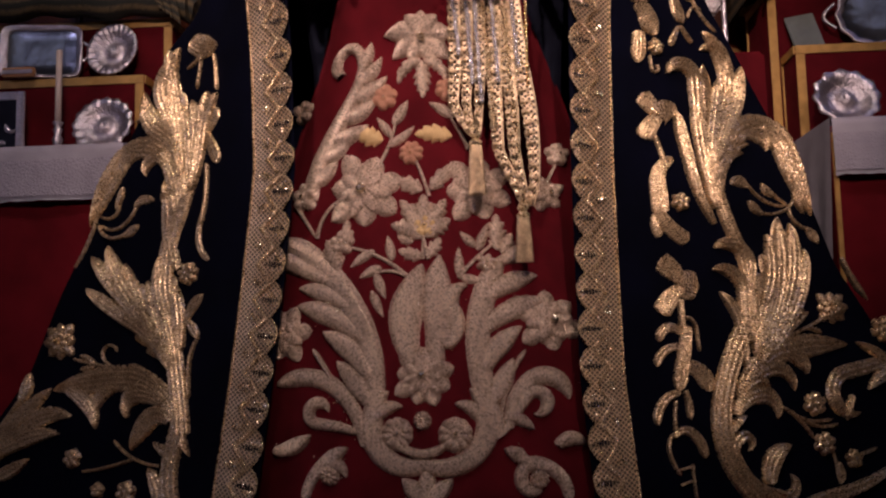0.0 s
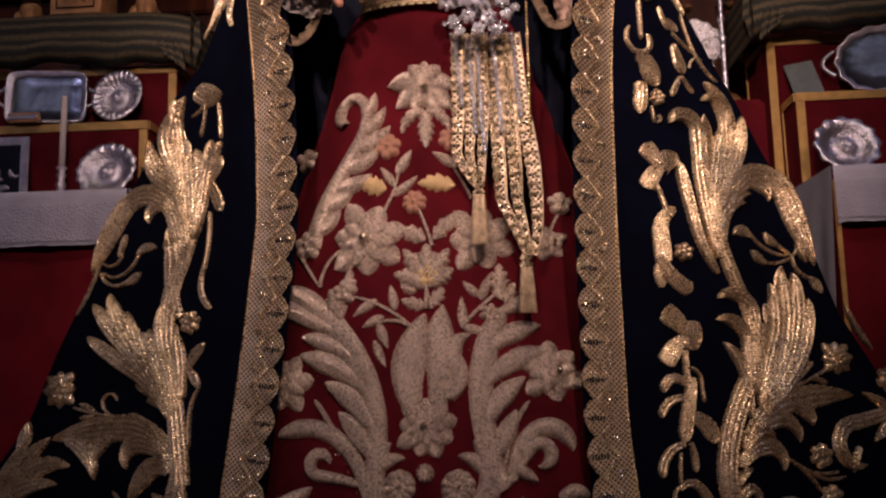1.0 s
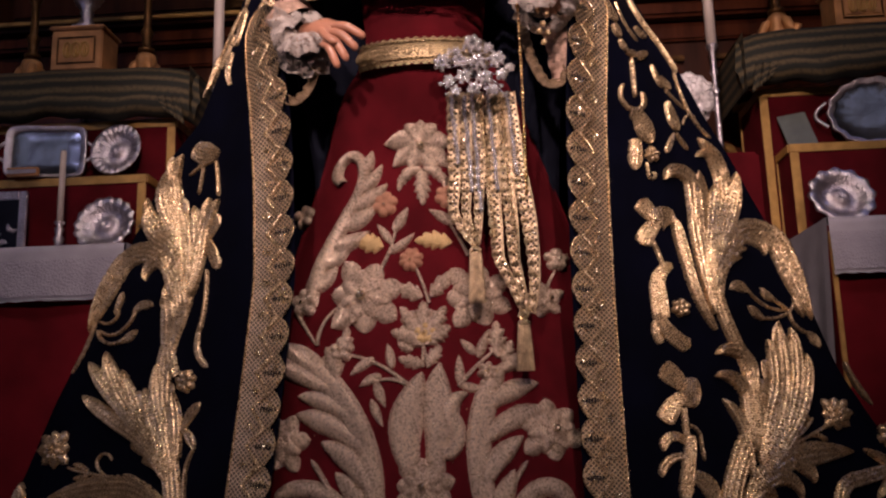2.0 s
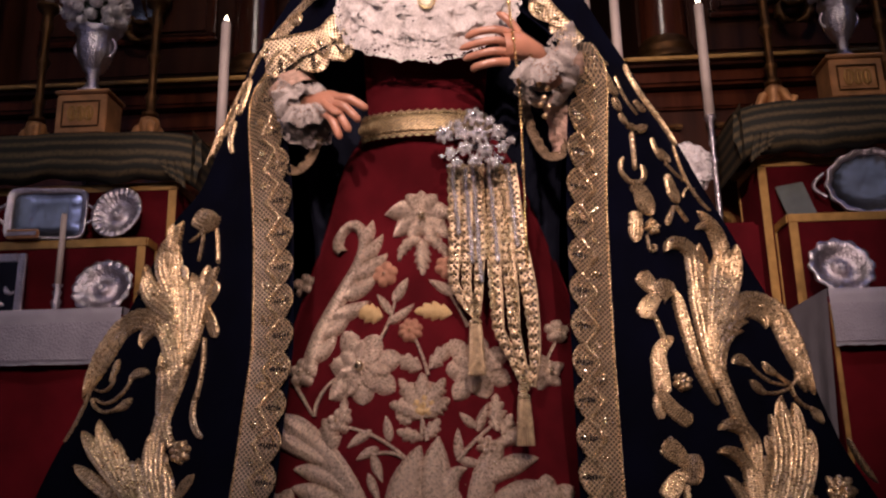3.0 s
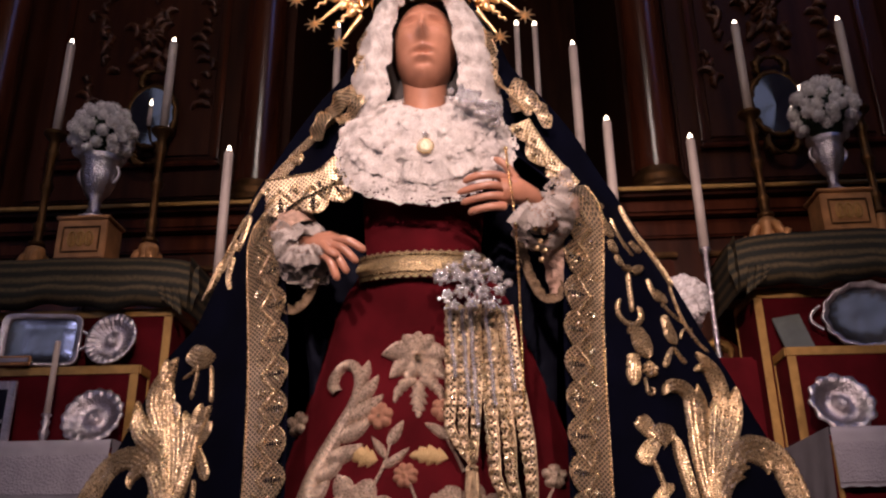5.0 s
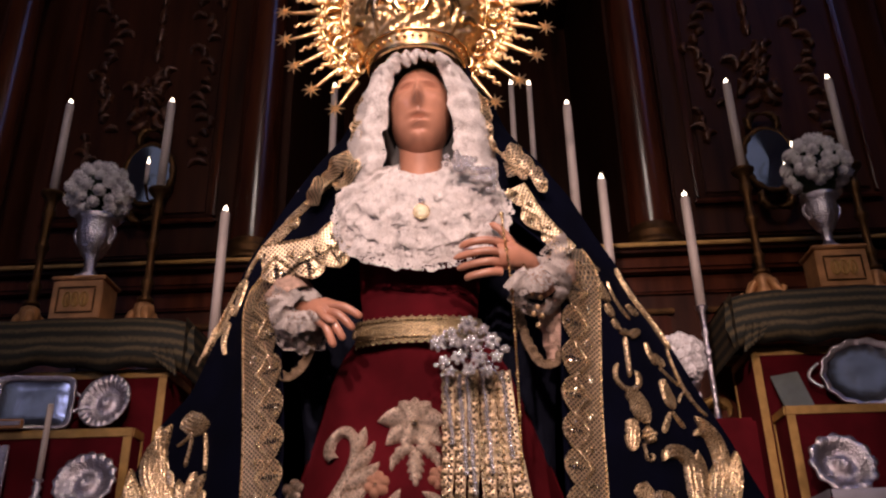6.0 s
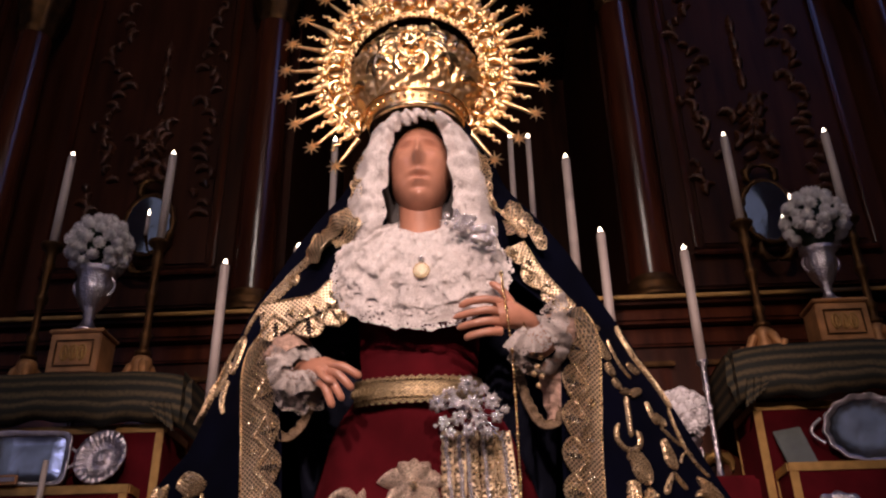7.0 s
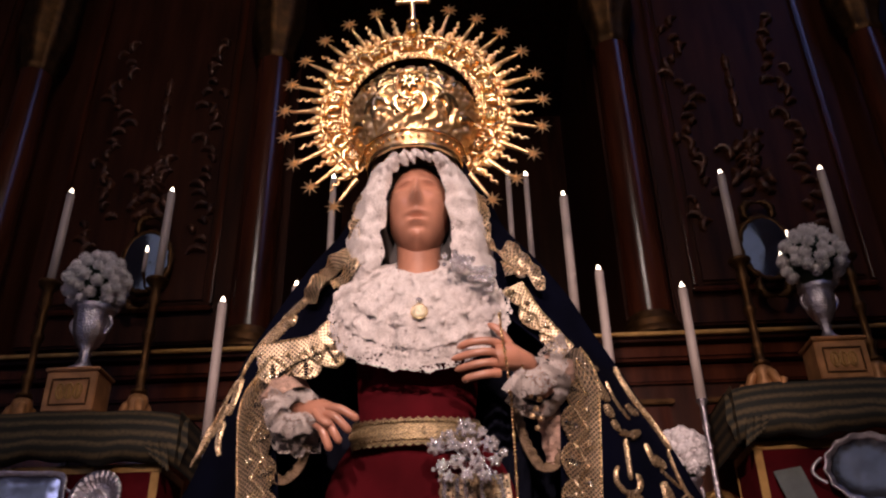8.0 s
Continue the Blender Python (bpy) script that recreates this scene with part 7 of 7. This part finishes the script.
# gold edging of the inner sleeves, hanging in a loop
for pts in ([(-0.352, 1.42), (-0.335, 1.35), (-0.312, 1.312), (-0.285, 1.335), (-0.268, 1.385)], [(0.185, 1.46), (0.200, 1.38), (0.225, 1.325), (0.250, 1.33), (0.262, 1.38)]):
    ribbon(mantle, pts, lambda x, z: 1.487, 0.018, 1, 0.02, "sleeve_edging", 0.006, 0.006, LACE_TAN, False)

# belt
belt = thing("belt", (XC, 1.46, 1.362), "woven gold lace belt with scalloped edges", "belt")
rows, uvs = [], []
for i in range(121):
    a = -1.75 + 3.5 * i / 120
    s = a * 0.12
    sc = 0.006 * abs(math.sin(s * math.pi / 0.016))
    row, ur = [], []
    for j in range(9):
        v = j / 8
        z = 1.370 - sc + (0.050 + 2 * sc) * v - 0.008 * math.cos(a) + 0.008
        row.append((XC + 0.137 * math.sin(a), 1.515 - 0.064 * math.cos(a) - 0.004 * math.sin(v * math.pi), z))
        ur.append((s, v * 0.06))
    rows.append(row)
    uvs.append(ur)
part("lace_band", grid(rows, uvs), BELT_LACE, belt)
for z, r in ((1.377, 0.0014), (1.414, 0.0014)):
    part("cord", tube([(XC + 0.139 * math.sin(a), 1.515 - 0.0695 * math.cos(a), z - 0.008 * math.cos(a) + 0.008) for a in [-1.7 + 3.4 * k / 70 for k in range(71)]], r, 6), BRAID, belt)
for k in range(30):
    a = -1.5 + 3.0 * k / 29
    x, y, z = XC + 0.139 * math.sin(a), 1.515 - 0.068 * math.cos(a), 1.4035 - 0.008 * math.cos(a)
    pts = [(x + 0.004 * math.cos(b), y - 0.001, z + 0.008 * math.sin(b)) for b in [2 * math.pi * q / 12 for q in range(13)]]
    part("loop", tube(pts, 0.0014, 5), BELT_LACE, belt)

# hanging sash ends of gold lace with tassels
hang = lambda x, z: min(skirt_y(x, z) - 0.014, 1.50 + 0.02 * max(0, 1.3 - z))
sash = thing("sash", (0.09, 1.5, 0.74), "gold lace sash ends with silver cords and tassels over the skirt", "sash")
for pts, w, tap in (([(0.012, 1.315), (0.012, 1.16), (0.008, 1.06), (0.030, 1.02), (0.050, 0.995)], 0.024, 0.5), ([(0.040, 1.315), (0.038, 1.16), (0.036, 1.06), (0.044, 1.02), (0.054, 0.995)], 0.022, 0.5),
                    ([(0.066, 1.315), (0.064, 1.18), (0.062, 1.08), (0.062, 1.03), (0.060, 0.995)], 0.022, 0.5), ([(0.092, 1.31), (0.092, 1.16), (0.090, 1.06), (0.096, 0.96), (0.126, 0.90), (0.148, 0.85)], 0.026, 0.5),
                    ([(0.108, 1.31), (0.116, 1.16), (0.122, 1.06), (0.128, 0.96), (0.142, 0.90), (0.154, 0.85)], 0.026, 0.5), ([(0.124, 1.31), (0.138, 1.16), (0.154, 1.06), (0.166, 0.96), (0.168, 0.90), (0.160, 0.85)], 0.030, 0.5)):
    ribbon(sash, pts, hang, w, -1, 0.022, "sash_end", 0.004, 0.006, SASH_LACE, True, tap)
for k, (x0, x1, z1) in enumerate(((0.020, 0.034, 1.16), (0.048, 0.060, 1.10), (0.098, 0.112, 1.10), (0.138, 0.152, 1.13), (0.066, 0.076, 1.06),  (0.080, 0.100, 1.0), (0.120, 0.146, 0.95))):
    n = 84
    pts = [drape(hang, x0 + (x1 - x0) * i / n + 0.0008 * math.sin(i * 0.21 + k), 1.31 + (z1 - 1.31) * i / n, 0.012) for i in range(n + 1)]
    part("silver_cord", tube(pts, [0.0030 + 0.0026 * abs(math.sin(i * 0.9)) for i in range(n + 1)], 7), JEWEL if k < 5 else BRAID, sash, "twisted silver cord")
for x, z0, z1 in ((0.062, 1.035, 0.872), (0.152, 0.880, 0.735)):
    y = hang(x, (z0 + z1) / 2) - 0.018
    h = z0 - z1
    ts = part("tassel", lathe([(0.003, h), (0.006, h * 0.93), (0.004, h * 0.88), (0.009, h * 0.80), (0.012, h * 0.73), (0.006, h * 0.70), (0.013, h * 0.66), (0.013, h * 0.62), (0.009, h * 0.60)], 16, (x, y, z1)), BRAID, sash, "gold tassel head")
    for k in range(22):
        a = 2 * math.pi * k / 22
        part("fringe_strand", tube([(x + 0.011 * math.cos(a), y + 0.011 * math.sin(a), z1 + h * 0.61), (x + 0.0145 * math.cos(a), y + 0.0145 * math.sin(a), z1 + h * 0.3), (x + 0.0165 * math.cos(a), y + 0.0165 * math.sin(a), z1)], 0.0017, 5), FRINGE, ts)


# jewels
def jewel_flower(parent, c, r, n=6):
    fl = part("jewel_flower", rosette(lambda x, z: c[1], c[0], c[2], r, n, r * 0.55, 0.2, 0.35, 0.5), JEWEL, parent)
    part("stone", ball((c[0], c[1] - r * 0.55, c[2]), r * 0.3, 8), SILVER_PLAIN, fl)


brooch = thing("silver_brooch", (0.07, 1.43, 1.26), "large spray brooch of silver flowers and paste stones at the waist", "brooch")
rng = random.Random(8)
for x, z, r in ((0.072, 1.388, 0.021), (0.010, 1.350, 0.020), (0.045, 1.352, 0.016), (0.080, 1.350, 0.019), (0.120, 1.352, 0.019), (0.052, 1.318, 0.017), (0.092, 1.318, 0.018), (0.022, 1.316, 0.013),
                (0.128, 1.318, 0.014), (0.038, 1.378, 0.012), (0.104, 1.378, 0.012), (0.072, 1.295, 0.016), (0.108, 1.292, 0.015), (0.035, 1.290, 0.013), (0.146, 1.335, 0.010)):
    jewel_flower(brooch, (x, 1.425 + rng.uniform(-0.012, 0.012), z), r, rng.choice((5, 6, 7)))
for k in range(26):
    x, z = rng.uniform(0.0, 0.155), rng.uniform(1.275, 1.385)
    part("stone", ball((x, 1.415 + rng.uniform(-0.01, 0.015), z), rng.uniform(0.003, 0.006), 8), JEWEL, brooch)
    part("wire", tube([(0.075, 1.45, 1.33), ((x + 0.075) / 2, 1.425, (z + 1.33) / 2 + 0.01), (x, 1.42, z)], 0.0012, 5), SILVER_PLAIN, brooch)
pin = thing("diamond_pin", (0.08, 1.37, 1.68), "spray pin of clear stones on the lace collar", "brooch")
for k in range(60):
    t = k / 59
    x, z = 0.052 + 0.083 * t + rng.uniform(-0.016, 0.016), 1.735 - 0.055 * t + rng.uniform(-0.022, 0.022)
    jewel_flower(pin, (x, 1.332 + 0.25 * max(0, x - 0.06) + rng.uniform(-0.005, 0.005), z), rng.uniform(0.0045, 0.0100), 5)
medal = thing("pearl_brooch", (-0.017, 1.365, 1.605), "round ivory cameo brooch in a thin gold rim", "brooch")
part("cameo", rosette(lambda x, z: 1.358, -0.017, 1.621, 0.0165, 24, 0.006, 0, 0.3, 0.02), PEARL, medal)
part("rim", tube([(-0.017 + 0.0172 * math.cos(a), 1.357, 1.621 + 0.0172 * math.sin(a)) for a in [2 * math.pi * k / 32 for k in range(33)]], 0.0009, 6), GOLD, medal)
jewel_flower(medal, (-0.017, 1.356, 1.646), 0.008, 5)

# rosary over the fingers of the raised arm
rosary = thing("rosary", (0.17, 1.45, 1.08), "gold bead rosary hanging from the raised fingers", "rosary")
bead = ball((0, 0, 0), 0.0036, 8)
bead.materials.append(GOLD)
way = [Vector(p) for p in ((0.150, 1.352, 1.605), (0.152, 1.346, 1.56), (0.158, 1.352, 1.50), (0.165, 1.39, 1.44), (0.168, 1.44, 1.36), (0.170, 1.475, 1.25), (0.170, 1.495, 1.085))]
dense = []
for p, q in zip(way, way[1:]):
    n = max(2, int((q - p).length / 0.0075))
    dense += [p.lerp(q, k / n) for k in range(n)]
for k, p in enumerate(dense):
    o = new("bead", bead)
    o.parent = rosary
    o.matrix_basis = Matrix.Translation(p - base_of(rosary)) @ Matrix.Scale(1.5 if k % 11 == 0 else 1.0, 4)
pend = [(0.205, 1.445), (0.222, 1.435), (0.214, 1.415), (0.206, 1.40), (0.222, 1.395), (0.214, 1.375)]
for x, z in pend:
    part("filigree", rosette(lambda u, v: 1.40, x, z, 0.0065, 5, 0.004), GOLD_THREAD, rosary)
part("chain", tube([(0.19, 1.37, 1.50), (0.20, 1.385, 1.47), (0.208, 1.395, 1.44)], 0.0018, 6), GOLD, rosary)
